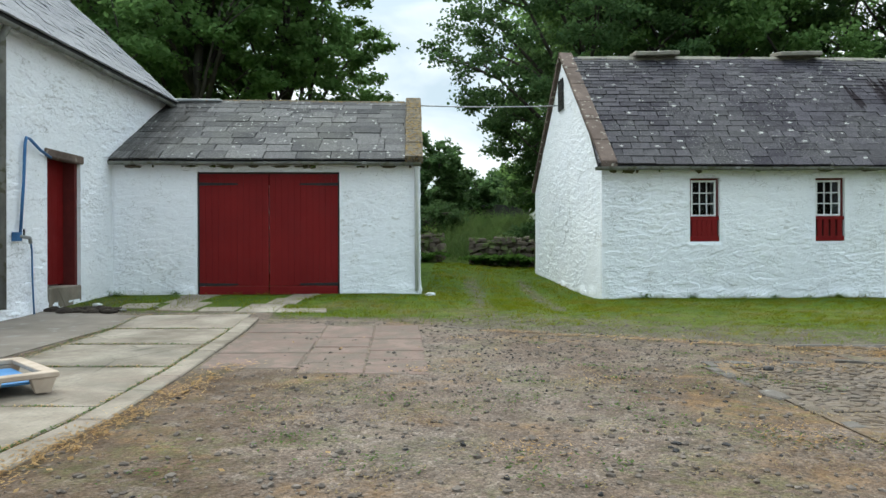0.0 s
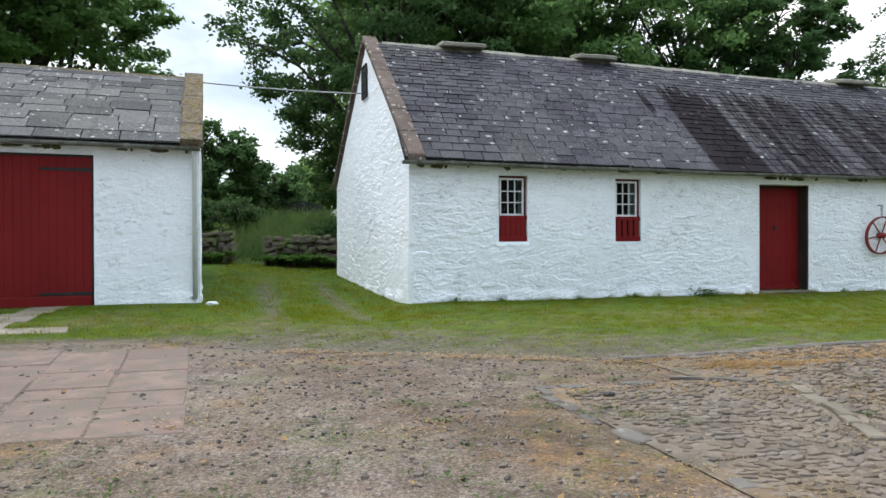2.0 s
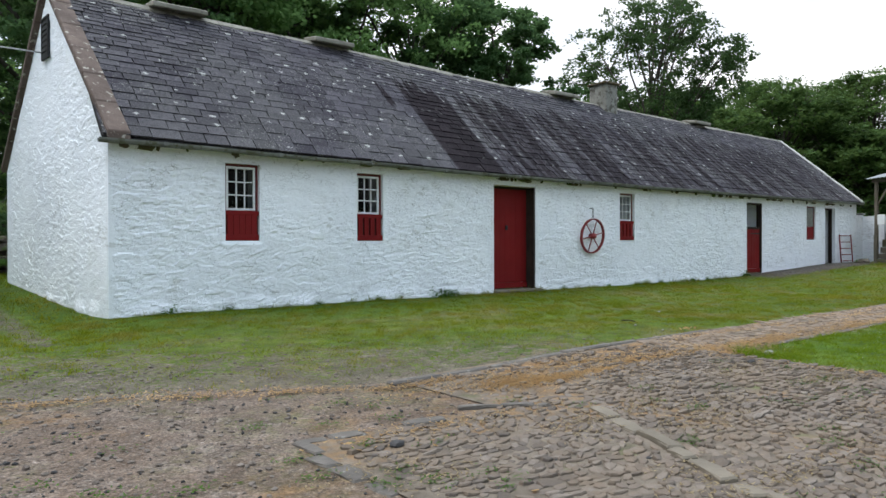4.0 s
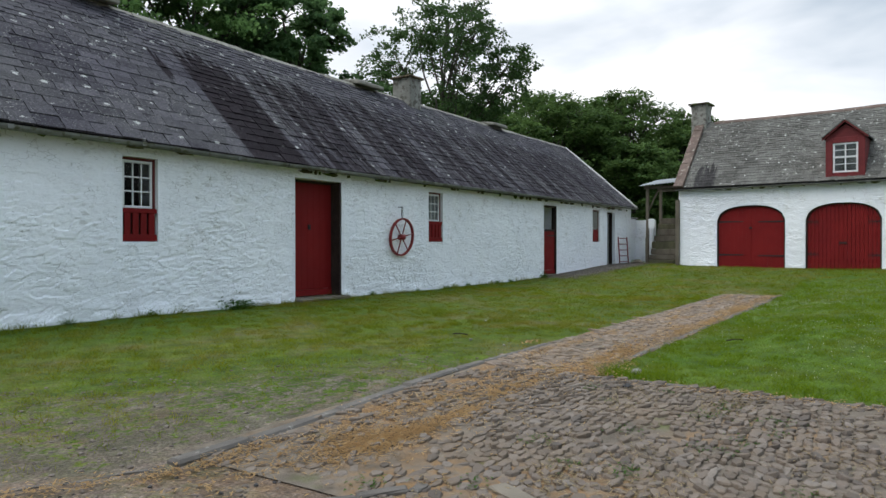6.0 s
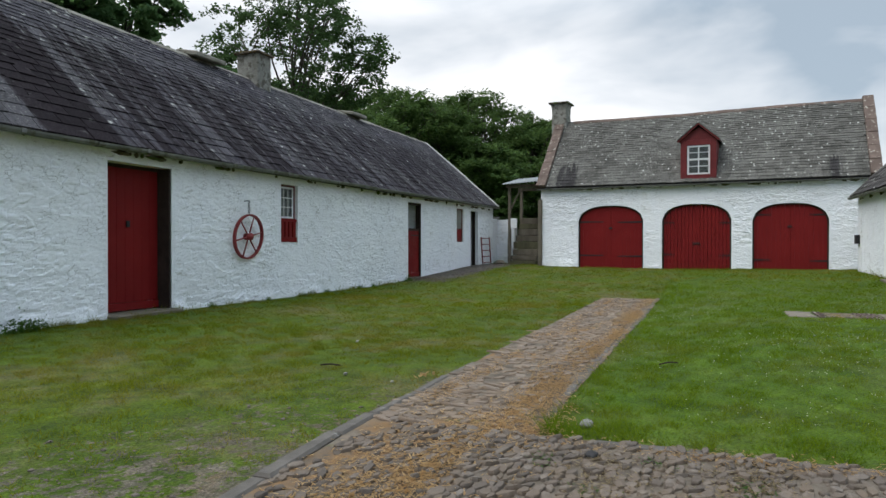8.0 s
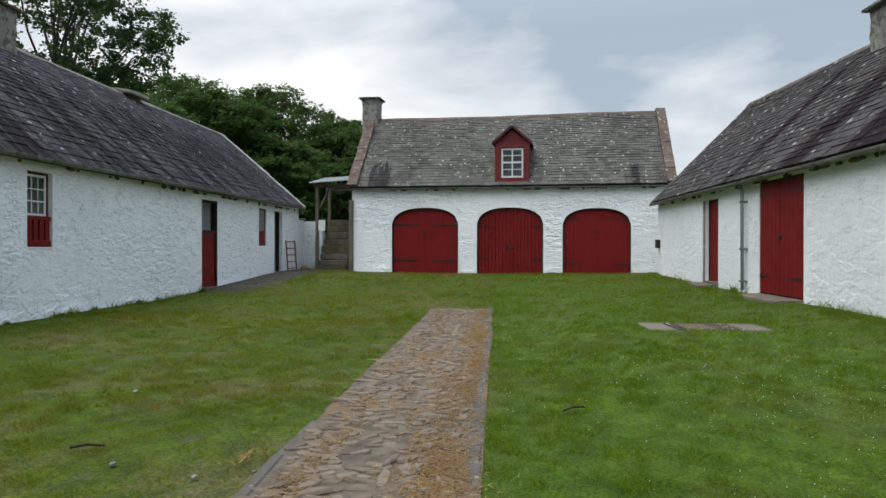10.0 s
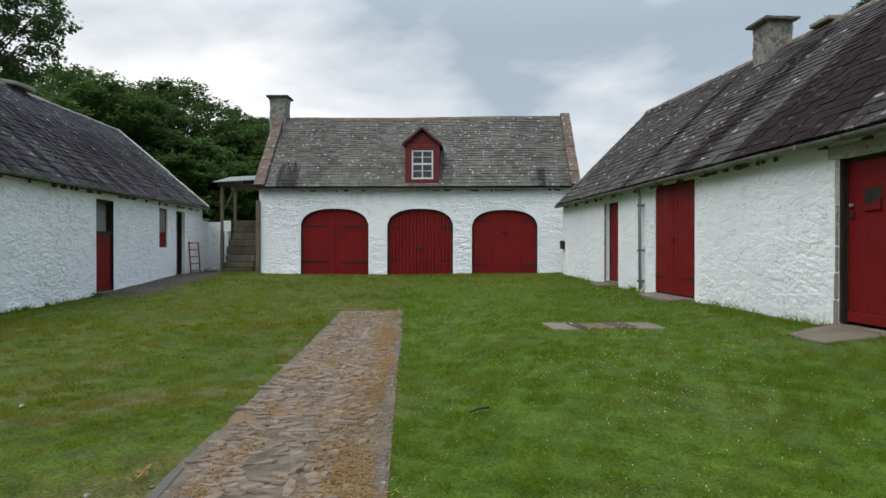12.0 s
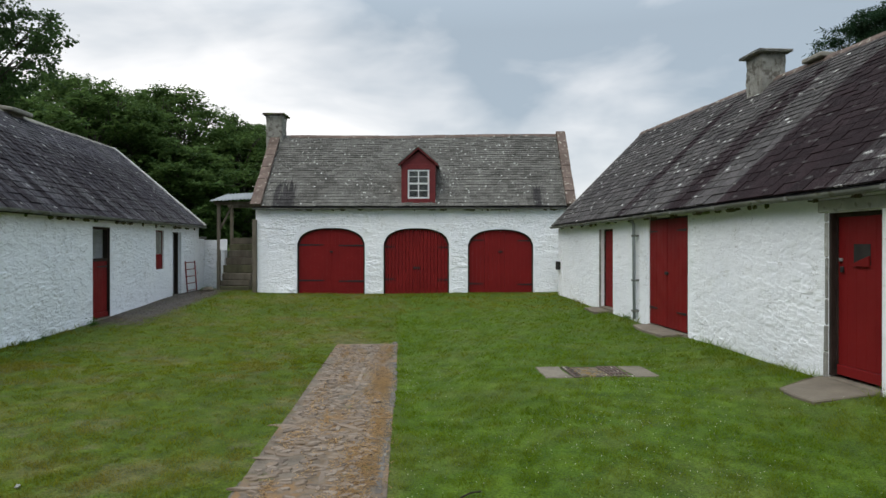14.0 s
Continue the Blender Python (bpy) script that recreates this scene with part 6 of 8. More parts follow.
boxed("back_wall", H, (-2.0, 15.1, 5.7, 6.2, -0.3, 4.3), WHITE, house, bev=0.02)
h_e = lambda u: (-0.20, 4.27)
h_r = lambda u: (3.1, 7.32)
h_roof = deck("roof", H, -2.1, 15.2, h_e, h_r, lambda u: (6.4, 4.27), JOINTDARK, house, "smooth blue-grey slates")
gutter(H, -2.0, 15.2, -0.20, 4.20, house, radius=0.06, heads=False)
# added dark sheet behind the door, in place of indoor shade
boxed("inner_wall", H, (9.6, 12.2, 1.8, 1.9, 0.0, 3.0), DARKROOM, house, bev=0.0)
hdoor = flat_frame("door", H, hd[0] + 0.002, hd[1] - 0.002, 0.06, 0.36, 0.40, hd[3] - 0.002, 0.075, DARKRED, house, "plain red door in a deep red frame", bottom=False)
planked(H, hd[0] + 0.08, hd[1] - 0.08, 0.26, 0.42, hd[3] - 0.08, 5, hdoor)
boxed("lintel", H, (hd[0] - 0.06, hd[1] + 0.06, -0.035, 0.12, hd[3] - 0.11, hd[3] + 0.03), SANDSTONE, house, "worn brown timber lintel", bev=0.02)
boxed("doorstep", H, (hd[0] + 0.004, hd[1] - 0.004, -0.02, 0.4, 0.0, 0.40), CONCRETE, house, "worn stone doorstep", bev=0.02)
tubed("downpipe", [H(9.24, -0.20, 4.2), H(9.24, -0.09, 4.0), H(9.24, -0.08, 0.16)], 0.055, GUTTER, house, "grey downpipe", sides=10)
tap = thing("wall_tap", "brass standpipe tap with a blue supply pipe on the wall", "tap", H(9.62, -0.05, 1.2))
tubed("supply_pipe", [H(10.46, -0.05, 2.46), H(10.15, -0.06, 2.55), H(9.92, -0.06, 2.67), H(9.83, -0.06, 2.68), H(9.80, -0.06, 2.58), H(9.76, -0.06, 2.0), H(9.68, -0.06, 1.22)], 0.022, HOSE, tap, "blue-grey plastic pipe", sides=8)
tubed("tap_body", [H(9.58, -0.03, 1.20), H(9.66, -0.09, 1.20), H(9.84, -0.10, 1.18), H(9.86, -0.10, 1.10)], 0.026, ZINC, tap, sides=8)
tubed("tap_handle", [H(9.72, -0.09, 1.20), H(9.72, -0.09, 1.31)], 0.014, IRON, tap, sides=6)
boxed("tap_box", H, (9.56, 9.68, -0.09, -0.005, 1.13, 1.26), HOSE, tap, "blue pipe joint")
tubed("drop_hose", [H(9.86, -0.10, 1.12), H(9.92, -0.08, 1.0), H(9.95, -0.07, 0.5), H(9.94, -0.10, float(gz(-6.3, 9.94)) + 0.02)], 0.013, HOSE, tap, "thin grey hose", sides=7)

# ---- overhead cable between the garage and the gable vent ----
cable = thing("overhead_cable", "thin sagging cable strung between the two gables", "cable", Gf(GR, 2.2, 4.2))
ca, cb = Vector(Gf(GR + 0.0, 2.35, 4.24)), Vector(CG(3.3, -0.03, 4.47))
tubed("wire", [ca + (cb - ca) * t - Vector((0, 0, 0.03 * 4 * t * (1 - t))) for t in [k / 12 for k in range(13)]], 0.014, CABLE, cable, sides=6)

def lump(bm, c, size, seed):
    """A rough stone."""
    res = bmesh.ops.create_icosphere(bm, subdivisions=2, radius=1.0)
    for v in res["verts"]:
        k = 1 + 0.28 * noise.noise(v.co * 1.6 + Vector((seed * 3.1, seed, 0)))
        v.co = Vector((c[0] + v.co.x * size[0] * k, c[1] + v.co.y * size[1] * k, c[2] + v.co.z * size[2] * k))
    return bm


# ---- between the cottage and the cart shed: low wall, timber stair, lean-to roof, gate ----
low_wall = tagged(wall("low_wall", Frame(29.02, 13.25, 1, -0.12, 0.12, 1), 0.0, 0.62, 2.12, [], None, seed=41, thick=0.4), "low whitewashed wall beside the timber stair", "wall", kind="structure")
cross_wall = tagged(wall("cross_wall", Frame(29.62, 13.2, -0.05, -1, 1, 0), 0.0, 0.75, 2.08, [], None, seed=42, thick=0.4), "low whitewashed wall beside the timber stair", "wall", kind="structure")
boxed("wall_capping", Frame(29.02, 13.25, 1, -0.12, 0.12, 1), (-0.05, 0.68, -0.06, 0.42, 2.125, 2.19), GREYSTONE, low_wall, bev=0.015)
stair = thing("timber_stair", "stair of stacked weathered timber sleepers beside the cart shed", "stair", (29.0, 11.9, 0.3))
S = Frame(28.75, 12.44, 0, -1, 1, 0)
step_z = 0.30
for k, (rise, back) in enumerate(((0.17, 0.0), (0.20, 0.20), (0.24, 0.34), (0.29, 0.62), (0.25, 0.90), (0.27, 1.18), (0.22, 1.46), (0.24, 1.72))):
    boxed("tread", S, (0.02 * (k % 3), 1.04 - 0.015 * (k % 2), back, 2.1, step_z, step_z + rise - 0.012), TIMBER if k % 3 else MOSSTIMBER, stair, "weathered sleeper" if k == 0 else "", bev=0.016)
    step_z += rise
bm = bmesh.new()
for k in range(9):
    lump(bm, S(0.08 + 0.115 * k, -0.06 + 0.03 * (k % 3), 0.24 + 0.03 * (k % 2)), (0.075, 0.07, 0.06), 70 + k)
part("footing_stones", bm, RUBBLE, stair, "rubble footing under the sleepers")
boxed("string_post", S, (-0.05, 0.045, -0.05, 0.06, 0.25, 1.35), TIMBER, stair, bev=0.01)
lean = thing("lean_to_roof", "small corrugated metal roof on grey timber posts", "shelter", (29.2, 12.0, 0.3))
for u, v in ((-0.08, 0.10), (-0.08, 1.9), (0.9, 1.9)):
    boxed("post", S, (u, u + 0.11, v, v + 0.11, 0.25, 3.30), TIMBER, lean, bev=0.01)
boxed("beam", S, (-0.16, 1.22, 0.09, 0.20, 3.30, 3.42), TIMBER, lean, bev=0.01)
boxed("beam", S, (-0.16, 1.22, 1.88, 2.0, 3.30, 3.42), TIMBER, lean, bev=0.01)
tubed("brace", [S(-0.02, 0.15, 2.35), S(0.42, 0.15, 3.28)], 0.035, TIMBER, lean, sides=5)
bm = bmesh.new()
rows = []
for i in range(49):
    u = -0.24 + 1.55 * i / 48
    w = 0.018 * math.sin(i * math.pi / 2)
    rows.append([bm.verts.new(S(u, v, 3.45 + 0.06 * (u + 0.24) + 0.17 * v + w + h)) for v in (-0.30, 2.2) for h in (0.0, 0.008)])
for p, q in zip(rows, rows[1:]):
    for a, b in ((0, 1), (1, 3), (3, 2), (2, 0)):
        bm.faces.new((p[a], p[b], q[b], q[a]))
part("roof_sheet", bm, ZINC, lean, "corrugated zinc sheet")
notice = tagged(boxed("notice_board", S, (0.05, 0.30, 0.02, 0.04, 1.72, 2.10), WHITEPAINT, None), "small white notice hung under the lean-to", "notice")

gate = thing("gate", "narrow red tubular gate leaning against the whitewashed wall", "gate", C(27.7, -0.1, 0.35))
for u in (27.35, 28.35):
    tubed("upright", [C(u, -0.12, 0.34), C(u, -0.05, 1.36)], 0.022, REDIRON, gate, sides=7)
for k in range(5):
    t = 0.06 + 0.225 * k
    tubed("rail", [C(27.35, -0.12 + 0.07 * t, 0.34 + 1.02 * t), C(28.35, -0.12 + 0.07 * t, 0.34 + 1.02 * t)], 0.016, REDIRON, gate, sides=6)
log = thing("stone_lump", "pale rough stone lying at the wall's foot", "stone", (28.2, 12.6, 0.3))


part("stone", lump(bmesh.new(), (28.2, 12.65, float(gz(28.2, 12.65)) + 0.04), (0.35, 0.2, 0.10), 3), PAVING, log)

# ---- paving west of the yard ----
def sheet(name, poly, label, material, lift, category, step=0.5):
    """A thin bedded sheet over a four-cornered area, following the ground."""
    (ax, ay), (bx, by), (cx, cy), (dx, dy) = poly
    n = max(2, int(math.hypot(bx - ax, by - ay) / step))
    m = max(2, int(math.hypot(dx - ax, dy - ay) / step))
    bm = bmesh.new()
    V = {}
    for i in range(n + 1):
        for j in range(m + 1):
            s, t = i / n, j / m
            x = (ax * (1 - s) + bx * s) * (1 - t) + (dx * (1 - s) + cx * s) * t
            y = (ay * (1 - s) + by * s) * (1 - t) + (dy * (1 - s) + cy * s) * t
            V[i, j] = bm.verts.new((x, y, float(gz(x, y)) + lift))
    for i in range(n):
        for j in range(m):
            bm.faces.new((V[i, j], V[i + 1, j], V[i + 1, j + 1], V[i, j + 1]))
    ext = bmesh.ops.extrude_face_region(bm, geom=bm.faces[:])
    for v in ext["geom"]:
        if isinstance(v, bmesh.types.BMVert):
            v.co.z -= lift + 0.06
    return tagged(part(name, bm, material), label, category, kind="structure")


apron = sheet("tarmac_apron", ((-6.45, -3.0), (-3.6, -3.0), (-4.62, 9.9), (-6.4, 10.3)), "worn grey tarmac apron beside the farmhouse", TARMAC, 0.012, "tarmac")
pave = thing("concrete_paving", "cracked concrete paving bays with grassy joints", "paving", (-3.2, 5, 0), kind="structure")


def bay(name, parent, corners, material, lift, label="", bev=0.012, thick=0.08):
    bm = bmesh.new()
    lo = [bm.verts.new((x, y, float(gz(x, y)) - thick)) for x, y in corners]
    hi = [bm.verts.new((x, y, float(gz(x, y)) + lift)) for x, y in corners]
    bm.faces.new(lo[::-1]), bm.faces.new(hi)
    for k in range(len(corners)):
        j = (k + 1) % len(corners)
        bm.faces.new((lo[k], lo[j], hi[j], hi[k]))
    if bev:
        bmesh.ops.bevel(bm, geom=[e for e in bm.edges if e.verts[0] in hi and e.verts[1] in hi], offset=bev, segments=1, affect="EDGES")
    return part(name, bm, material, parent, label)


edge_x = lambda y: float(np.interp(y, (-3, 2.9, 3.9, 5.67, 9.6), (-2.02, -2.03, -2.03, -2.23, -2.78)))
left_x = lambda y: float(np.interp(y, (-3, 5.8, 10.0), (-3.80, -4.02, -4.66)))
ys = [-3.0, 0.3, 2.3, 4.2, 5.75, 7.12, 8.6, 9.95]
r = random.Random(5)
for a, b in zip(ys, ys[1:]):
    g = 0.012
    a2, b2 = a + g, b - g
    bay("concrete_bay", pave, [(left_x(a2) + 0.01, a2), (edge_x(a2) - 0.22, a2 + r.uniform(0, 0.03)), (edge_x(b2) - 0.22, b2), (left_x(b2) + 0.01, b2 - r.uniform(0, 0.03))], CONCRETE, 0.018 + r.uniform(-0.004, 0.004))
y = -3.0
while y < 9.5:
    l = r.uniform(0.9, 1.5)
    b = min(y + l, 9.7)
    bay("edge_slab", pave, [(edge_x(y) - 0.20, y + 0.008), (edge_x(y), y + 0.008), (edge_x(b), b - 0.008), (edge_x(b) - 0.20, b - 0.008)], CONCRETE, 0.024 + r.uniform(-0.004, 0.006), "pale concrete edging slab")
    y = b
flags = thing("sandstone_flags", "patch of worn red sandstone flags set in the gravel", "paving", (-1.5, 7, 0), kind="structure")
for x0, x1, rows in ((0.03, 0.92, [(5.68, 6.55), (6.55, 7.5), (7.5, 8.3), (8.3, 9.15)]), (0.92, 1.50, [(5.45, 5.98), (5.98, 6.6), (6.6, 7.0), (7.0, 7.75), (7.75, 8.9)]), (1.50, 2.05, [(5.42, 6.2), (6.2, 6.75), (6.75, 7.6), (7.6, 8.3), (8.3, 8.95)])):
    for a, b in rows:
        j = lambda: r.uniform(-0.012, 0.012)
        bx = lambda y, x: edge_x(y) + x + 0.06 * (y - 5.5) * x / 2
        bay("flagstone", flags, [(bx(a, x0) + 0.006 + j(), a + 0.006 + j()), (bx(a, x1) - 0.006 + j(), a + 0.006 + j()), (bx(b, x1) - 0.006 + j(), b - 0.006 + j()), (bx(b, x0) + 0.006 + j(), b - 0.006 + j())], REDSLAB, 0.006 + r.uniform(-0.006, 0.008))
front = thing("garage_flags", "broken pale flags sunk in grass before the garage", "paving", (-3.4, 11.3, 0.1), kind="structure")
for x0, x1, y0, y1 in ((-3.35, -2.75, 10.15, 11.0), (-3.15, -2.6, 11.02, 11.8), (-3.0, -2.5, 11.82, 12.6), (-4.7, -4.05, 10.4, 11.2), (-4.85, -4.3, 11.22, 12.0), (-4.95, -4.35, 12.02, 12.5), (-2.7, -1.95, 10.2, 10.55), (-3.98, -3.42, 10.3, 10.7), (-5.4, -4.9, 10.6, 11.1)):
    j = lambda: r.uniform(-0.04, 0.04)
    bay("flagstone", front, [(x0 + j(), y0 + j()), (x1 + j(), y0 + j()), (x1 + j(), y1 + j()), (x0 + j(), y1 + j())], CONCRETE, 0.012 + r.uniform(-0.005, 0.006))

step = bay("doorstep", None, [(11.56, 1.66), (11.9, 1.70), (12.24, 1.66), (12.50, 1.20), (12.74, 0.80), (12.56, 0.67), (11.72, 0.69)], PAVING, 0.04, bev=0.014)
tagged(step, "broad worn sandstone doorstep on the lawn", "slab")

# a wooden crate with a blue lining, standing on the tarmac edge
crate = thing("wooden_crate", "pale pine crate frame with a blue plastic lining, on the concrete", "crate", (-3.75, 5.7, 0.0))
cz = float(gz(-3.6, 5.6)) + 0.032
Q = Frame(-2.80, 4.62, -0.735, 0.68, -0.68, -0.735)
for u in (0.005, 0.865):
    for v in (0.0, 0.34, 0.72, 1.06):
        bm = bmesh.new()
        block(bm, Q, u, u + 0.085, v, v + 0.16, cz, cz + 0.105, bev=0.004)
        for p in bm.verts:
            if p.co.z < cz + 0.05:
                m = Vector(Q(u + 0.04, v + 0.08, 0))
                p.co.x, p.co.y = m.x + (p.co.x - m.x) * 0.62, m.y + (p.co.y - m.y) * 0.62
        part("foot_block", bm, PINE, crate)
for u in (0.0, 0.86):
    boxed("top_rail", Q, (u, u + 0.09, -0.02, 1.22, cz + 0.106, cz + 0.146), PINE, crate, bev=0.006)
for v in (-0.02, 1.12):
    boxed("side_rail", Q, (0.092, 0.858, v, v + 0.09, cz + 0.107, cz + 0.144), PINE, crate, bev=0.006)
boxed("lining", Q, (0.10, 0.85, 0.08, 1.11, cz + 0.06, cz + 0.08), BLUE, crate, "blue plastic lining", bev=0.004)
boxed("paper", Q, (0.16, 0.42, 0.30, 0.75, cz + 0.081, cz + 0.086), WHITEPAINT, crate, "white sheet lying inside", bev=0.0)

# ---- kerbs and cobbles ----
kerb = thing("kerb", "worn stone kerb between the cobbles and the grass", "kerb", (10, 7.2, 0), kind="structure")
r = random.Random(14)
x = 3.62
while x < 17.9:
    l = r.uniform(0.45, 1.0) if x < 9 else r.uniform(0.22, 0.55)
    b = min(x + l, 4.92 if x < 4.91 else 18.0)
    yk = lambda q: float(np.interp(q, (3.6, 4.9, 5.6, 7.0, 9.0, 12.0, 18.0), (6.99, 7.02, 7.11, 7.20, 7.245, 7.21, 7.16))) + 0.012 * math.sin(q * 3)
    h = 0.038 if x < 6.5 else 0.028 if x < 8 else 0.014
    dd, kw = r.uniform(-0.012, 0.012), 0.10 if x < 7 else 0.08 if x < 9.5 else r.uniform(0.05, 0.08)
    bay("kerb_stone", kerb, [(x + 0.006, yk(x) + dd), (b - 0.006, yk(b) + dd), (b - 0.006, yk(b) + kw + dd), (x + 0.006, yk(x) + kw * 1.05 + dd)], KERB if x < 9 or r.random() < 0.5 else PAVING, h - 0.012 + r.uniform(-0.010, 0.012), bev=0.016, thick=0.12)
    x = b
x = 7.3
while x < 17.8:
    l = r.uniform(0.16, 0.42)
    yk = 6.13 + 0.03 * math.sin(x * 0.8)
    bay("edge_stone", kerb, [(x + 0.01, yk - 0.03), (x + l - 0.01, yk - 0.03 + r.uniform(-0.015, 0.015)), (x + l - 0.012, yk + 0.045), (x + 0.01, yk + 0.04)], KERB, 0.010 + r.uniform(-0.006, 0.01), bev=0.012)
    x += l
for (x0, y0), (x1, y1), w, hh, rough, m in (((2.30, 6.02), (2.36, 4.1), 0.10, 0.014, 0.05, KERB), ((2.36, 4.1), (2.6, 2.4), 0.10, 0.014, 0.05, KERB), ((2.3, 6.03), (4.1, 5.78), 0.08, 0.022, 0.04, KERB),
                                  ((3.5, 6.08), (4.2, 5.66), 0.06, 0.026, 0.015, KERB), ((4.22, 5.50), (3.60, 4.15), 0.085, 0.034, 0.02, PAVING), ((3.60, 4.15), (2.9, 2.2), 0.085, 0.034, 0.02, PAVING), ((7.0, 5.9), (7.05, 2.0), 0.07, 0.02, 0.02, KERB), ((3.55, 7.03), (-0.1, 8.85), 0.045, 0.008, 0.012, KERB)):
    n = math.hypot(x1 - x0, y1 - y0)
    dx, dy = (x1 - x0) / n, (y1 - y0) / n
    t = 0.0
    while t < n - 0.1:
        l = min(r.uniform(0.14, 0.36), n - t)
        o, wide = r.uniform(-rough, rough), w * r.uniform(0.6, 1.3)
        j = lambda: r.uniform(-0.018, 0.018)
        pts = [(x0 + dx * s - dy * k, y0 + dy * s + dx * k) for s, k in ((t + 0.012 + j(), -wide / 2 + o), (t + l * 0.5, -wide * 0.58 + o + j()), (t + l - 0.012 + j(), -wide / 2 + o + j()), (t + l - 0.012 + j(), wide / 2 + o), (t + l * 0.45, wide * 0.56 + o + j()), (t + 0.012 + j(), wide / 2 + o))]
        if r.random() > (0.4 if rough > 0.03 else 0.15):
            bay("border_stone", kerb, pts, m, hh * r.uniform(0.5, 1.25), bev=0.010)
        t += l


def cobble_unit(seed):
    """A rough, flat-topped set stone."""
    r = random.Random(seed)
    n = 6
    v = []
    wob = [1 + r.uniform(-0.28, 0.14) for _ in range(n)]
    for h, s in ((-0.5, 1.02), (0.6, 0.98), (0.95, 0.84)):
        for k in range(n):
            a = 2 * math.pi * (k + 0.5) / n
            q = (abs(math.cos(a)) ** 4 + abs(math.sin(a)) ** 4) ** (-1 / 4)
            q *= 0.5 * s * wob[k]
            v.append((q * math.cos(a), q * math.sin(a), h + (r.uniform(-0.28, 0.16) if h > 0 else 0)))
    v.append((r.uniform(-0.1, 0.1), r.uniform(-0.1, 0.1), 1.0))
    f = []
    for b in (0, n):
        for k in range(n):
            j = (k + 1) % n
            f += [(b + k, b + j, b + n + j), (b + k, b + n + j, b + n + k)]
    f += [(2 * n + k, 2 * n + (k + 1) % n, 3 * n) for k in range(n)]
    m = raw_mesh("cobble", v, f)
    return m


COBBLES = [cobble_unit(s) for s in range(10)]
bed = thing("cobbled_yard", "grey water-worn cobbles bedded in earth with dry orange moss", "cobbles", (6, 6, 0), kind="structure")
bm = bmesh.new()
for x0, x1, y0, y1 in ((2.33, 7.05, 1.2, 5.95), (3.75, 7.05, 5.95, 7.2), (7.05, 17.85, 6.10, 7.27)):
    n, m = int((x1 - x0) / 0.2), int((y1 - y0) / 0.2)
    V = [[bm.verts.new((x0 + (x1 - x0) * i / n, y0 + (y1 - y0) * j / m, float(gz(x0 + (x1 - x0) * i / n, y0 + (y1 - y0) * j / m)) + 0.008)) for j in range(m + 1)] for i in range(n + 1)]
    for i in range(n):
        for j in range(m):
            bm.faces.new((V[i][j], V[i + 1][j], V[i + 1][j + 1], V[i][j + 1]))
part("bed", bm, BED, bed, "earth and dry moss between the cobbles")
r = random.Random(77)
cob, setts = [], []


def lay(x, y, l, w, a, h, heap=cob):
    z = float(gz(x, y))
    t = Matrix.Translation((x, y, z + 0.006 - 0.55 * h * r.random() ** 3 + r.uniform(-0.004, 0.004)))
    heap.append(t @ Matrix.Rotation(a, 4, "Z") @ Matrix.Rotation(r.uniform(-0.2, 0.2), 4, "X") @ Matrix.Rotation(r.uniform(-0.14, 0.14), 4, "Y") @ Matrix.Diagonal((l, w, h, 1)))


# the yard: uneven courses running with the yard, longest stones along it
y = 2.0
while y < 7.1:
    w = r.uniform(0.044, 0.068)
    x = 2.4 + r.random() * 0.1
    while x < 7.0:
        l = r.uniform(0.055, 0.122)
        px, py = x + l / 2, y + 0.05 * math.sin(x * 1.3 + y) + r.uniform(-0.008, 0.008)
        drain = abs((px - 4.22) - (py - 5.50) * 0.46) < 0.055 and py < 5.5
        bare = noise.noise(Vector((px * 0.9, py * 0.9, 4.0)))
        keep = r.random() > (0.06 + (0.48 if (py > 6.0 and px < 5.2) else 0.0) + (0.28 if bare > 0.22 else 0.0) + (0.25 if px > 5.0 and py > 6.3 else 0.0))
        if keep and not drain and py < 7.14 and (py < 5.9 or px > 3.75):
            lay(px, py, l * r.uniform(0.9, 1.2), w * r.uniform(0.8, 1.3), r.uniform(-0.6, 0.6) + 0.35 * math.sin(px * 1.1 + py * 0.7), r.uniform(0.014, 0.028) * (0.60 + 0.36 * float(sstep(3.6, 5.4, px))))
        x += l
    y += w
# the path: courses laid across it, with a lengthwise spine
x = 7.02
while x < 17.7:
    w = r.uniform(0.04, 0.07)
    y = 6.2 + r.random() * 0.06
    while y < 7.22:
        l = r.uniform(0.07, 0.16) if r.random() > 0.07 else r.uniform(0.22, 0.34)
        py = y + l / 2
        bare = noise.noise(Vector((x * 1.1, py * 2.4, 9.0)))
        if r.random() > 0.10 + (0.45 if bare > 0.20 else 0.0) + (0.25 if py < 6.42 else 0.0) and py < 7.21 - 0.5 * max(0.0, x - 17.2) and abs(py - 6.62 - 0.03 * math.sin(x * 0.7)) > 0.035:
            lay(x + 0.06 * math.sin(py * 5 + x) + r.uniform(-0.01, 0.01), py, w * r.uniform(1.0, 1.25), l * r.uniform(0.95, 1.12), r.uniform(-0.3, 0.3) + 0.25 * math.sin(x * 0.9), r.uniform(0.008, 0.019), setts)
        y += l
    x += w
x = 7.1
while x < 17.6:
    l = r.uniform(0.14, 0.36)
    if r.random() > 0.2:
        lay(x + l / 2, 6.62 + 0.03 * math.sin(x * 0.7), l * 0.98, r.uniform(0.05, 0.075), r.uniform(-0.05, 0.05), r.uniform(0.010, 0.018), setts)
    x += l
pieces("cobble", COBBLES, cob, COBBLE, bed, near=(5.6, 5.2))
pieces("sett", COBBLES, setts, SETT, bed, near=(8.6, 6.7))

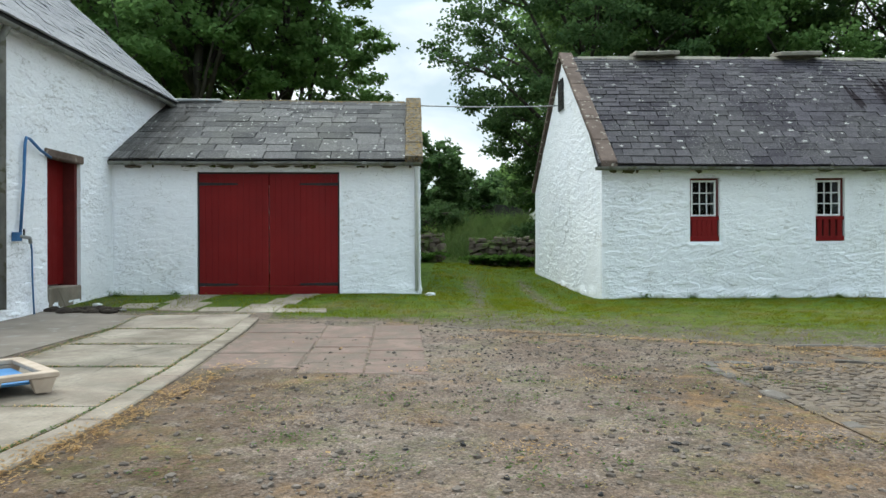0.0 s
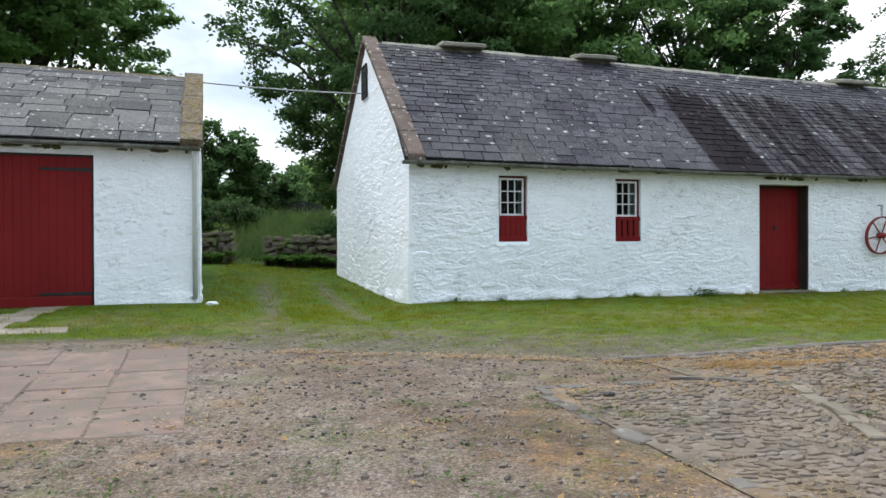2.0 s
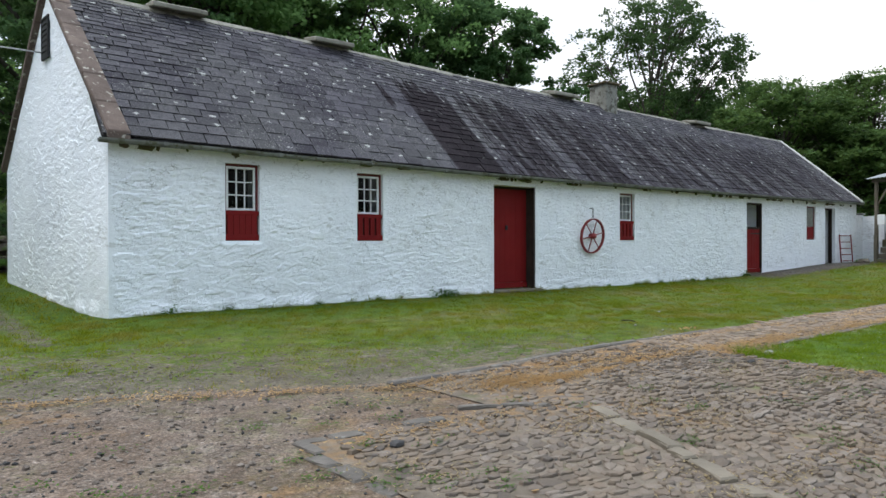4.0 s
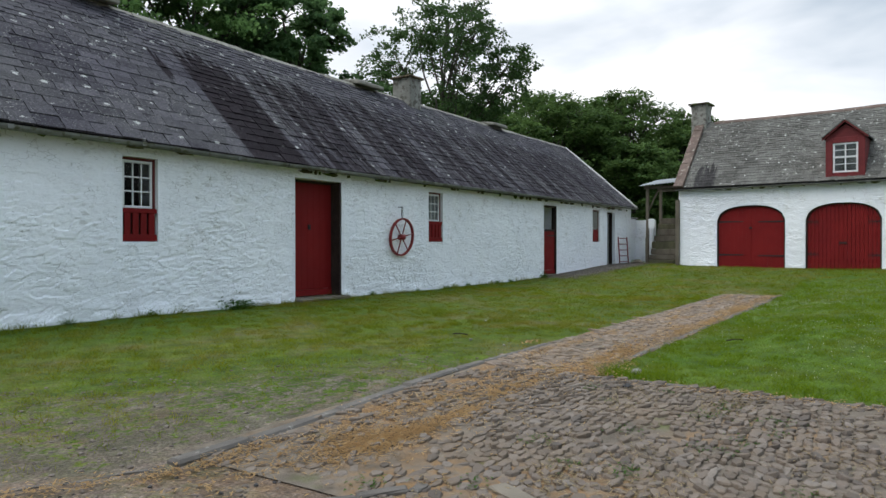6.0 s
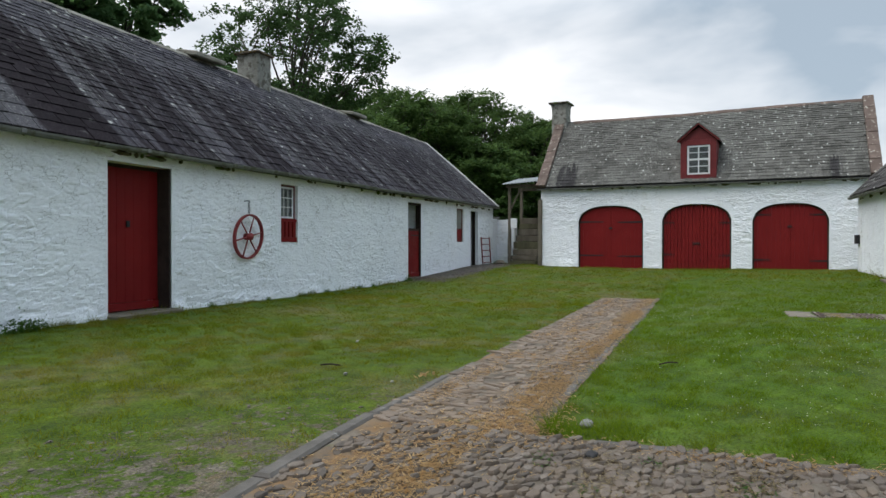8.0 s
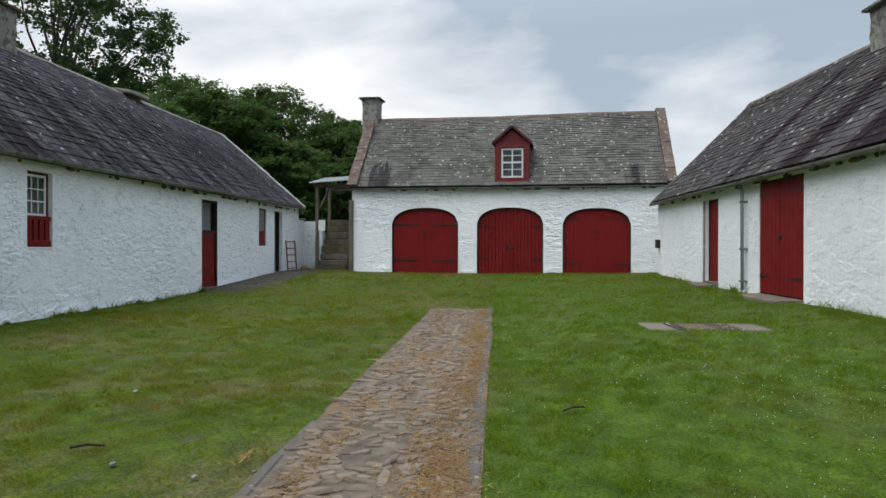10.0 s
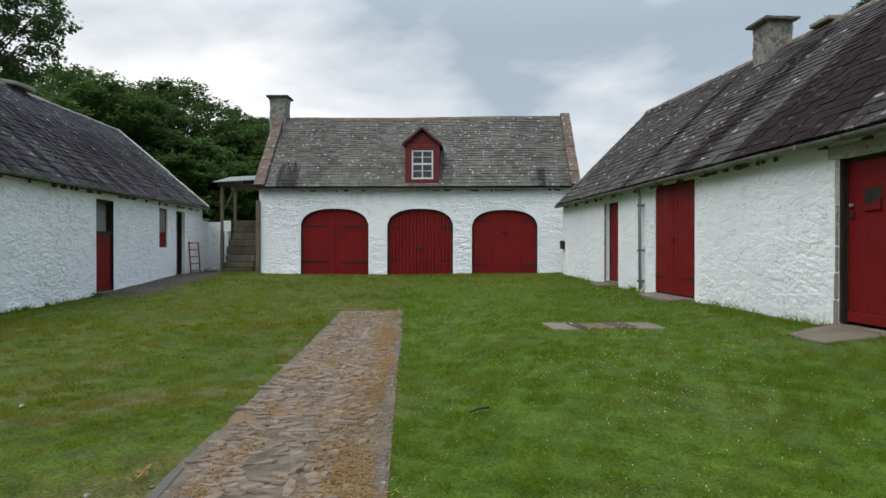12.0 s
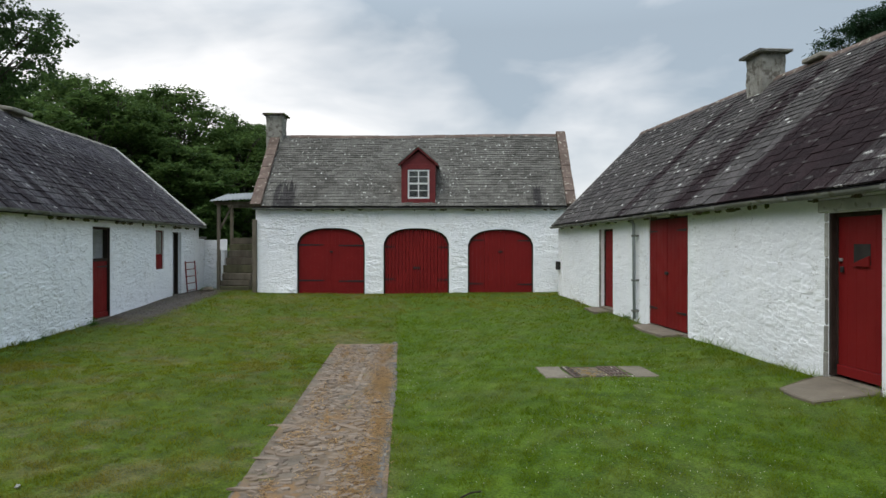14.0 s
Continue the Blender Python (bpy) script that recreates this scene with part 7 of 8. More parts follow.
# ---- dry stone wall and far buildings seen past the gable ----
def dry_wall(name, x0, x1, y0, y1, h, label, seed):
    t = thing(name, label, "wall", ((x0 + x1) / 2, (y0 + y1) / 2, 0.5), kind="structure")
    r = random.Random(seed)
    n = math.hypot(x1 - x0, y1 - y0)
    mats = []
    z = 0.0
    while z < h:
        c = r.uniform(0.07, 0.17)
        s = 0.0
        while s < n:
            l = r.uniform(0.11, 0.46)
            f = min(1.0, (s + l / 2) / n)
            x, y = x0 + (x1 - x0) * f, y0 + (y1 - y0) * f
            top = h * (1 + 0.12 * math.sin(x * 2.1 + seed)) - 0.06
            if z < top:
                for side in (-1, 1):
                    mats.append(Matrix.Translation((x, y + side * 0.14 + r.uniform(-0.06, 0.06), float(gz(x, y)) + z + c * 0.45 + r.uniform(-0.03, 0.03))) @ Matrix.Rotation(r.uniform(-0.32, 0.32), 4, "Y") @ Matrix.Rotation(r.uniform(-0.2, 0.2), 4, "Z") @ Matrix.Diagonal((l * 1.02, 0.36, c * 0.62, 1)))
            s += l
        z += c
    boxed("core", Frame(x0, y0, x1 - x0, y1 - y0, -(y1 - y0), x1 - x0), (0.05, n - 0.05, -0.12, 0.12, float(gz(x0, y0)) - 0.2, float(gz(x0, y0)) + h * 0.8), RUBBLE, t, bev=0.0)
    pieces("stone", COBBLES, mats, RUBBLE, t, near=((x0 + x1) / 2, y0), limit=140)
    return t


dry_wall("dry_stone_wall", -4.5, -0.42, 22.2, 22.0, 0.85, "mossy dry stone wall across the end of the lane", 3)
dry_wall("dry_stone_wall", 0.46, 5.5, 22.0, 22.3, 0.90, "mossy dry stone wall with a squared end post", 4)
shed = thing("far_outbuilding", "small white outbuilding beyond the field with a dark roof", "outbuilding", (5.8, 42, 1))
sz = float(gz(5, 42)) - 0.3
bm = bmesh.new()
pts = [(4.95, sz - 0.3), (9.5, sz - 0.3), (9.5, sz + 2.0), (7.2, sz + 3.6), (4.95, sz + 2.0)]
A = [bm.verts.new((x, 41.0, z)) for x, z in pts]
B = [bm.verts.new((x, 46.0, z)) for x, z in pts]
bm.faces.new(A), bm.faces.new(B[::-1])
for i in range(5):
    bm.faces.new((A[i], B[i], B[(i + 1) % 5], A[(i + 1) % 5]))
part("walls", bm, WHITEPAINT, shed, "white gable")
sz = float(gz(3, 46)) - 2.4
barn = thing("dark_barn", "low dark curved-roofed barn half hidden by shrubs", "barn", (2.5, 47, 1))
bm = bmesh.new()
rows = []
for i in range(13):
    t = math.pi * i / 12
    rows.append([bm.verts.new((2.6 - 4.2 * math.cos(t), yy, sz + 1.2 + 2.3 * math.sin(t))) for yy in (46.5, 56.0)])
for p, q in zip(rows, rows[1:]):
    bm.faces.new((p[0], p[1], q[1], q[0]))
bm.faces.new([p[0] for p in rows])
bm.faces.new([p[1] for p in reversed(rows)])
part("roof", bm, BLACKSTONE, barn, "dark curved roof")
boxed("walls", WORLD, (-1.5, 6.7, 46.6, 55.9, sz - 0.3, sz + 1.25), BROWNWOOD, barn, bev=0.02)

# ---- trees ----
def leaf_mesh(name, centres, size, rng, up=0.55, long=1.5, fine=False):
    """Folded leaves, one quad each (fine: one triangle), round the given points."""
    n = len(centres)
    nrm = rng.normal(size=(n, 3))
    nrm[:, 2] = np.abs(nrm[:, 2]) + up
    nrm /= np.linalg.norm(nrm, axis=1)[:, None]
    a = np.cross(nrm, rng.normal(size=(n, 3)))
    a /= np.linalg.norm(a, axis=1)[:, None]
    b = np.cross(nrm, a)
    s = size * rng.uniform(0.6, 1.35, n)[:, None]
    droop = nrm * s * 0.18
    if fine:
        V = np.stack([centres - a * s * long / 2, centres + b * s * 0.7 - droop, centres + a * s * long / 2 - b * s * 0.3], 1).reshape(-1, 3)
        return raw_mesh(name, V, np.arange(n * 3).reshape(-1, 3))
    V = np.stack([centres - a * s * long / 2, centres + b * s * 0.5 - droop, centres + a * s * long / 2 - droop, centres - b * s * 0.5 - droop * 0.5], 1).reshape(-1, 3)
    return raw_mesh(name, V, np.arange(n * 4).reshape(-1, 4))


def tree(name, x, y, h, spread, lobes, leaves, size, material, seed, label, low=0.3, trunk=0.28, flat=0.75, category="tree", group="", sparse=1.0, fine=False, long=1.5, tier=0.6, up=0.55, lobe=(0.26, 0.46), clump=34):
    rng = np.random.default_rng(seed)
    r = random.Random(seed)
    z0 = float(gz(x, y))
    t = thing(name, label, category, (x, y, z0), group)
    bm = bmesh.new()
    lean = Vector((r.uniform(-0.05, 0.05), r.uniform(-0.05, 0.05), 1))
    stem = [Vector((x, y, z0 - 0.2)) + lean * (h * 0.72 * k / 6) + Vector((r.uniform(-0.1, 0.1), r.uniform(-0.1, 0.1), 0)) * (k > 0) for k in range(7)]
    tube(bm, stem, trunk, trunk * 0.35, 9)
    part("trunk", bm, BARK, t, "grey-brown trunk", smooth=True)
    centres, radii = [], []
    for k in range(lobes):
        f = (k + 0.5) / lobes
        zz = h * (low + (0.93 - low) * f)
        reach = spread * math.sqrt(max(0.06, 1 - ((f - 0.38) / 0.66) ** 2)) * r.uniform(0.55, 0.98)
        ang = k * 2.399 + r.uniform(-0.4, 0.4)
        c = Vector((x + reach * math.cos(ang), y + reach * math.sin(ang), z0 + zz))
        centres.append(c)
        radii.append(spread * r.uniform(*lobe))
        root = stem[min(6, 1 + int(5 * max(0.0, f * 0.9)))]
        mid = root.lerp(c, 0.55) + Vector((r.uniform(-0.3, 0.3), r.uniform(-0.3, 0.3), 0.25))
        bm = tube(bmesh.new(), [root, mid, c], trunk * 0.38, 0.03, 6)
        for _ in range(3):
            e = c + Vector((r.uniform(-1, 1), r.uniform(-1, 1), r.uniform(-0.5, 0.8))) * radii[-1] * 0.9
            tube(bm, [mid.lerp(c, 0.6), (mid.lerp(c, 0.6) + e) / 2 + Vector((0, 0, 0.1)), e], 0.045, 0.012, 5)
        part("limb", bm, BARK, t, smooth=True)
    clumps = max(20, int(leaves / clump))
    pick = rng.integers(0, lobes, clumps)
    d = rng.normal(size=(clumps, 3))
    d /= np.linalg.norm(d, axis=1)[:, None]
    cc = np.array([tuple(centres[i]) for i in pick])
    rr = np.array([radii[i] for i in pick])
    rad = rr * (0.35 + 0.75 * rng.random(clumps) ** 0.55)
    cl = cc + d * rad[:, None] * np.array([1, 1, flat])
    which = rng.integers(0, clumps, leaves)
    sig = np.clip(spread * 0.065, 0.12, 0.42) * sparse
    pts = cl[which] + rng.normal(size=(leaves, 3)) * sig * np.array([1, 1, tier])
    pts[:, 2] = np.maximum(pts[:, 2], z0 + 0.1)
    finish("crown", leaf_mesh("crown", pts, size, rng, up=up, fine=fine, long=long), material, t, "uneven green crown")
    return t


row = "trees behind the yard"
tree("tree", -14.5, 25, 15.5, 5.0, 24, 34000, 0.16, LEAF2, 1, "tall dark broadleaf tree behind the garage", low=0.33, group=row)
tree("tree", -9.6, 24, 16.5, 4.8, 26, 56000, 0.135, LEAF2, 2, "tall dark broadleaf tree behind the garage", low=0.36, group=row, sparse=0.85, clump=110, tier=0.45)
tree("tree", -6.2, 25.5, 15.5, 3.8, 26, 56000, 0.13, LEAF, 3, "tall spreading broadleaf tree behind the garage", low=0.36, group=row, sparse=0.85, clump=110, tier=0.45)
tree("tree", -13.5, 34, 16, 4.2, 20, 14000, 0.24, LEAF2, 4, "tall dark broadleaf tree in the second row", low=0.30, group=row)
tree("tree", 5.4, 28, 15, 5.0, 34, 80000, 0.12, LEAF5, 6, "big spreading tree with low boughs behind the gable", low=0.20, group=row, sparse=0.80, clump=120, tier=0.45)
tree("tree", 10.4, 29.5, 18, 5.4, 28, 54000, 0.14, LEAF2, 7, "tall dark broadleaf tree behind the cottage row", low=0.2, group=row, sparse=0.9, clump=95, tier=0.45)
tree("tree", 15.6, 30, 17, 5.0, 26, 50000, 0.125, LEAF2, 8, "tall dark broadleaf tree behind the cottage row", low=0.2, group=row, sparse=0.9, clump=95, tier=0.45)
tree("tree", 20.0, 29.5, 15, 4.6, 24, 34000, 0.16, LEAF5, 9, "leafy broadleaf tree behind the cottage row", low=0.2, group=row, sparse=0.9, clump=95, tier=0.45)
tree("tree", 24.3, 28, 12.6, 3.8, 22, 26000, 0.16, LEAF5, 10, "rounded tree behind the cottage row", low=0.15, group=row, sparse=0.9, clump=95, tier=0.45)
tree("tree", 7.5, 36, 17, 5.5, 20, 16000, 0.28, LEAF2, 11, "tall dark tree in the second row", low=0.1, group=row)
tree("tree", 14.0, 38, 17, 5.5, 20, 16000, 0.28, LEAF2, 12, "tall dark tree in the second row", low=0.1, group=row)
tree("ash_tree", 37.0, 27.5, 16.0, 4.5, 30, 26000, 0.13, LEAF3, 13, "open ash tree with a thin see-through crown", low=0.48, trunk=0.2, group=row, sparse=0.7)
far = "woodland beyond the cart shed"
for k, (x, y, h, s) in enumerate(((30.5, 31, 9.8, 4.0), (35, 33, 10.5, 4.2), (41, 31, 10.5, 4.2), (47, 31, 12.0, 5.0), (54, 37, 14.5, 5.6), (58, 29.5, 14.2, 5.4), (66, 35, 16.8, 6.0), (71, 27.5, 17.0, 5.6), (74, 22.0, 14.6, 4.4), (63, 43, 16.5, 6.0), (51, 43, 14.5, 6.0), (60, 24.5, 10.0, 5.0), (68, 21.0, 12.5, 5.0), (44, 36, 11.5, 5.0), (76, 33, 17.5, 6.5))):
    tree("tree", x, y, h - 0.9, s, 44, 36000, 0.23, LEAF4, 40 + k, "dense dark green woodland tree", low=0.10, group=far, fine=True, tier=0.4, up=1.5, lobe=(0.20, 0.38), flat=0.6)
tree("pine_tree", 46, -25.3, 17.0, 4.2, 26, 60000, 0.075, NEEDLE, 70, "dark needle-leaved tree rising behind the stable roof", low=0.5, long=5.5, fine=True, tier=0.35)
for k, (x, y, h, s, m) in enumerate(((-5.8, 38, 4.6, 2.6, LEAF), (-2.1, 42, 5.2, 2.6, LEAF5), (0.6, 48, 3.2, 2.4, LEAF5), (4.4, 52, 3.6, 2.8, LEAF5), (8.6, 43, 3.6, 2.4, PALELEAF), (-4.6, 52, 4.6, 3.0, LEAF))):
    tree("shrub", x, y, h, s, 16, 14000, 0.13 if y < 40 else 0.17, m, 80 + k, "bushy green shrub in the rough field", low=0.12, trunk=0.06, category="shrub", group="shrubs in the field")

for k, (x, y, h, s) in enumerate(((-3.6, 27.5, 1.5, 1.4), (3.3, 25.6, 1.0, 1.2), (-1.4, 34, 1.3, 1.6), (5.6, 31, 1.6, 1.6))):
    tree("bramble", x, y, h, s, 14, 9000, 0.085, LEAF5, 95 + k, "tangled green bramble in the rough field", low=0.10, trunk=0.03, category="bramble", group="brambles in the field")


def fern(x, y, s, seed, name="fern", label="green fern growing at the wall's foot", category="fern", material=None):
    rng = np.random.default_rng(seed)
    z = float(gz(x, y))
    t = thing(name, label, category, (x, y, z), group=category + "s")
    pts = []
    if name == "weed":
        n = 300
        q = rng.normal(size=(n, 3)) * np.array([s * 0.55, s * 0.25, s * 0.35])
        q[:, 2] = np.abs(q[:, 2]) + 0.01
        finish("leaves", leaf_mesh("leaves", q + np.array([x, y, z]), s * 0.11, rng, up=0.6, long=1.8), FERN, t)
        return t
    for k in range(16):
        a = rng.uniform(0, 2 * math.pi)
        reach = s * rng.uniform(0.5, 1.0)
        for q in np.linspace(0.1, 1, 16):
            base = np.array([x + math.cos(a) * reach * q, y + math.sin(a) * reach * q, z + s * (1.0 * q - 0.75 * q * q) * 1.1 + 0.02])
            for side in (-1, 1):
                pts.append(base + np.array([-math.sin(a), math.cos(a), 0]) * side * s * 0.10 * (1.05 - q))
    finish("fronds", leaf_mesh("fronds", np.array(pts), s * 0.10, rng, up=1.2, long=1.9), material or FERN, t)
    return t


for k, (x, y, s) in enumerate(((0.75, 21.4, 0.7), (1.5, 21.3, 0.95), (-0.9, 21.5, 0.8), (2.2, 21.4, 0.75), (-1.8, 21.5, 0.7), (1.1, 21.5, 0.8), (2.9, 21.5, 0.8))):
    fern(x, y, s, 200 + k)
for k, (x, y, s) in enumerate(((8.85, 12.98, 0.24), (9.15, 13.02, 0.18), (3.7, 12.98, 0.14), (4.6, 13.02, 0.10), (6.2, 13.02, 0.09), (7.4, 13.02, 0.10), (12.4, 13.03, 0.10), (17.6, 13.0, 0.12), (18.4, 13.03, 0.10), (20.4, 12.98, 0.18), (16.1, 12.99, 0.10), (14.0, 13.03, 0.08), (15.2, 13.03, 0.09), (28.0, 12.75, 0.14), (19.3, 1.12, 0.14), (-6.2, 12.2, 0.13), (-5.2, 12.45, 0.1))):
    fern(x, y, s, 230 + k, "weed", "small green weed at the wall's foot", "weed", FERN)

# ---- grass, clover, straw, loose stones ----
def outside(x, y):
    """True where the open yard is, clear of walls, paving, path and cobbles."""
    ok = np.ones(x.shape, bool)
    ok &= ~((y > 13.12) & (x > 2.75) & (x < 29.1) & (y < 19.4))
    ok &= ~((x > 27.0 + 0.085 * y) & (x < 33) & (y > 0.3) & (y < 11.2))
    ok &= ~((y < 0.66 + 0.02 * x) & (x > 6.8) & (x < 26.2))
    ok &= ~((x > 7.0) & (x < 17.95) & (y > 6.10) & (y < 7.27))
    ok &= ~((x > 2.2) & (x < 7.08) & (y < 7.27))
    ok &= ~((x < -0.6) & (x > -6.5) & (y > 12.45))
    ok &= ~(x < -6.45)
    ok &= ~((x > 13.40) & (x < 14.27) & (y > 2.58) & (y < 4.15))
    ok &= ~((x > 11.6) & (x < 12.65) & (y < 1.62)) & ~((x > 16.6) & (x < 18.25) & (y < 1.36)) & ~((x > 20.75) & (x < 21.75) & (y < 1.40))
    return ok


def patchy(x, y):
    return 0.5 + 0.25 * (np.sin(x * 1.9 + 1.3 * np.sin(y * 1.1)) + np.sin(y * 2.3 + 1.7 * np.sin(x * 0.8)))


def blades(name, zones, label, material, lie=0.75, seed=5):
    rng = np.random.default_rng(seed)
    V = []
    for x0, x1, y0, y1, dens, h, w in zones:
        n = int((x1 - x0) * (y1 - y0) * dens)
        x, y = rng.uniform(x0, x1, n), rng.uniform(y0, y1, n)
        g = grass_at(x, y)
        tuft = np.clip(0.5 + 0.9 * np.sin(x * 7.3 + 2.1 * np.sin(y * 3.7)) * np.sin(y * 8.9 + 1.9 * np.sin(x * 4.1)) + 0.5 * np.sin(x * 19.0 + y * 5.0) * np.sin(y * 23.0 - x * 7.0), 0.12, 1.3)
        keep = outside(x, y) & (rng.random(n) < np.clip((g - 0.12) * (0.55 + 0.9 * patchy(x, y)) * np.where(g > 0.9, 1.4, 0.8) * tuft, 0, 1))
        x, y = x[keep], y[keep]
        n = len(x)
        z = gz(x, y) - 0.004
        edge = np.exp(-np.clip(y - 0.66 - 0.02 * x, 0, 9) / 0.25) * ((x > 7) & (x < 26)) + 2.2 * np.exp(-np.clip(y - 0.66 - 0.02 * x, 0, 9) / 0.10) * ((x > 7) & (x < 26)) * (tuft[keep] > 0.45) + np.exp(-np.abs(x - 7.12) / 0.18) * (y < 6.1) + np.exp(-np.abs(y - 6.02) / 0.12) * (x > 7.1) * 0.5 + np.exp(-np.abs(13.1 - y) / 0.13) * (x > 3) * 2.2 * (tuft[keep] > 0.6)
        hh = h * rng.uniform(0.5, 1.3, n) * (0.6 + 0.7 * tuft[keep]) * (1 + 0.9 * edge) * (0.75 + 0.5 * patchy(x * 0.7, y * 0.7))
        a = rng.uniform(0, 2 * math.pi, n)
        tilt = rng.normal(size=(n, 2)) * lie * hh[:, None]
        p = np.stack([x, y, z], 1)
        side = np.stack([np.cos(a), np.sin(a), 0 * a], 1) * (w * rng.uniform(0.6, 1.3, n) / 2)[:, None]
        tip = p + np.stack([tilt[:, 0], tilt[:, 1], hh], 1)
        V.append(np.stack([p - side, p + side, tip], 1).reshape(-1, 3))
    V = np.concatenate(V)
    ob = finish(name, raw_mesh(name, V, np.arange(len(V)).reshape(-1, 3)), material)
    return tagged(ob, label, "grass", kind="stuff")


blades("lawn_grass", ((7.05, 10.5, 1.0, 6.15, 3600, 0.034, 0.006), (10.5, 15, 0.8, 6.15, 2000, 0.034, 0.008), (15, 22, 0.9, 6.15, 800, 0.036, 0.013)),
       "short lush lawn grass with clover", BLADE2, seed=4)
blades("lawn_grass", ((7.0, 11.0, 7.2, 13.15, 3400, 0.032, 0.006), (11, 16, 7.2, 13.15, 1500, 0.032, 0.009), (15, 22, 6.15, 13.15, 800, 0.034, 0.013), (22, 29.5, 0.4, 13.15, 460, 0.04, 0.018)),
       "short mown lawn grass with clover", BLADE)
blades("yard_grass", ((0.5, 7.0, 7.2, 13.15, 2600, 0.03, 0.006), (-2.6, 3.0, 9.0, 13.0, 1000, 0.05, 0.010), (-6.4, -2.4, 10.0, 12.5, 600, 0.05, 0.010), (-0.6, 2.9, 13.0, 22.0, 520, 0.045, 0.016)), "thin grass growing through the gravel", BLADE, seed=6)
blades("field_grass", ((-9, 12, 22.6, 30, 130, 0.55, 0.03), (-9, 12, 30, 46, 60, 0.6, 0.05)), "tall rough field grass beyond the wall", MEADOW, seed=7)


def bits(name, spots, label, material, category, seed, size=0.035):
    """Dry stalks lying in drifts."""
    rng = np.random.default_rng(seed)
    V = []
    for cx, cy, sx, sy, n in spots:
        x, y = cx + rng.normal(size=n) * sx, cy + rng.normal(size=n) * sy
        z = gz(x, y) + 0.012 + rng.random(n) * 0.016
        a = rng.uniform(0, 2 * math.pi, n)
        l = size * rng.uniform(0.5, 1.6, n)
        dx, dy = np.cos(a) * l, np.sin(a) * l
        w = 0.004 + 0.004 * rng.random(n)
        p = np.stack([x, y, z], 1)
        V.append(np.stack([p - np.stack([dy, -dx, 0 * x], 1) / l[:, None] * w[:, None], p + np.stack([dy, -dx, 0 * x], 1) / l[:, None] * w[:, None], p + np.stack([dx, dy, rng.uniform(-0.006, 0.012, n)], 1)], 1).reshape(-1, 3))
    V = np.concatenate(V)
    return tagged(finish(name, raw_mesh(name, V, np.arange(len(V)).reshape(-1, 3)), material), label, category, kind="stuff")


rg = np.random.default_rng(31)
drifts = [(4.42, 6.44, 0.20, 0.11, 1300), (4.72, 6.36, 0.26, 0.07, 800), (5.28, 6.34, 0.20, 0.05, 600), (6.10, 6.46, 0.34, 0.07, 900), (6.75, 6.5, 0.4, 0.10, 700), (5.55, 6.68, 0.35, 0.06, 500), (4.9, 6.75, 0.5, 0.12, 600), (6.2, 6.8, 0.6, 0.14, 700), (5.4, 6.1, 0.7, 0.2, 400), (8.6, 6.35, 0.9, 0.12, 1500), (7.3, 6.15, 0.35, 0.12, 700), (4.0, 6.6, 0.5, 0.12, 400), (3.0, 5.8, 0.3, 0.10, 200), (6.95, 4.8, 0.07, 0.5, 500)]
drifts += [(float(rg.uniform(7.5, 17.5)), float(rg.choice([6.22, 6.26, 6.36, 7.02])), 0.40, 0.06, 260) for _ in range(30)]
drifts += [(float(rg.uniform(7.2, 17.5)), float(rg.uniform(6.25, 7.12)), 0.18, 0.04, 80) for _ in range(45)]
drifts += [(-2.05 + 0.12 * k / 6 - 0.6 * max(0, k - 8) / 10, 2.8 + 0.42 * k, 0.09, 0.16, int(rg.integers(60, 300))) for k in range(8)]
bits("dry_straw", drifts, "orange-brown dry straw and moss lying in the joints", STRAW, "straw", 8)
drift2 = [(q, 6.86 + 0.5 * max(0.0, 3.6 - q) + float(rg.normal() * 0.05), 0.12, 0.05, int(rg.integers(30, 160))) for q in np.arange(0.6, 4.2, 0.22)] + [(float(rg.uniform(-1.6, 2.2)), float(rg.uniform(3.0, 8.5)), 0.16, 0.10, 90) for _ in range(7)]
faded = [(float(rg.uniform(2.4, 6.8)), float(rg.uniform(2.6, 6.0)), 0.16, 0.09, int(rg.integers(40, 140))) for _ in range(70)] + [(float(rg.uniform(-1.4, 2.2)), float(rg.uniform(2.8, 5.6)), 0.15, 0.10, 60) for _ in range(30)]
bits("faded_straw", faded, "faded straw lying between the stones", HAY, "straw", 24, 0.026)
tufts = [(float(rg.uniform(0.4, 3.4)), float(rg.uniform(5.0, 7.4)), 0.06, 0.04, int(rg.integers(20, 60))) for _ in range(24)] + [(float(rg.uniform(2.4, 6.8)), float(rg.uniform(2.6, 6.0)), 0.07, 0.05, int(rg.integers(25, 70))) for _ in range(45)] + [(float(rg.uniform(-1.6, 2.2)), float(rg.uniform(2.8, 5.2)), 0.12, 0.10, 50) for _ in range(30)]
bits("green_tufts", tufts, "thin green tufts between the stones", FERN, "grass", 23, 0.022)
bits("dry_tufts", drift2, "dry brown tufts scattered on the gravel", STRAW, "straw", 9, 0.028)


rl = np.random.default_rng(17)
dl = np.stack([np.concatenate([-1.93 + rl.normal(size=70) * 0.10, rl.uniform(-1.8, 3.2, 40)]), np.concatenate([rl.uniform(2.6, 5.6, 70), rl.uniform(2.8, 8.0, 40)])], 1)
dl = np.concatenate([dl, (gz(dl[:, 0], dl[:, 1]) + 0.022)[:, None]], 1)
tagged(finish("dead_leaves", leaf_mesh("dead_leaves", dl, 0.03, rl, up=2.0), STRAW), "crisp brown dead leaves blown against the edging", "leaves", kind="stuff")
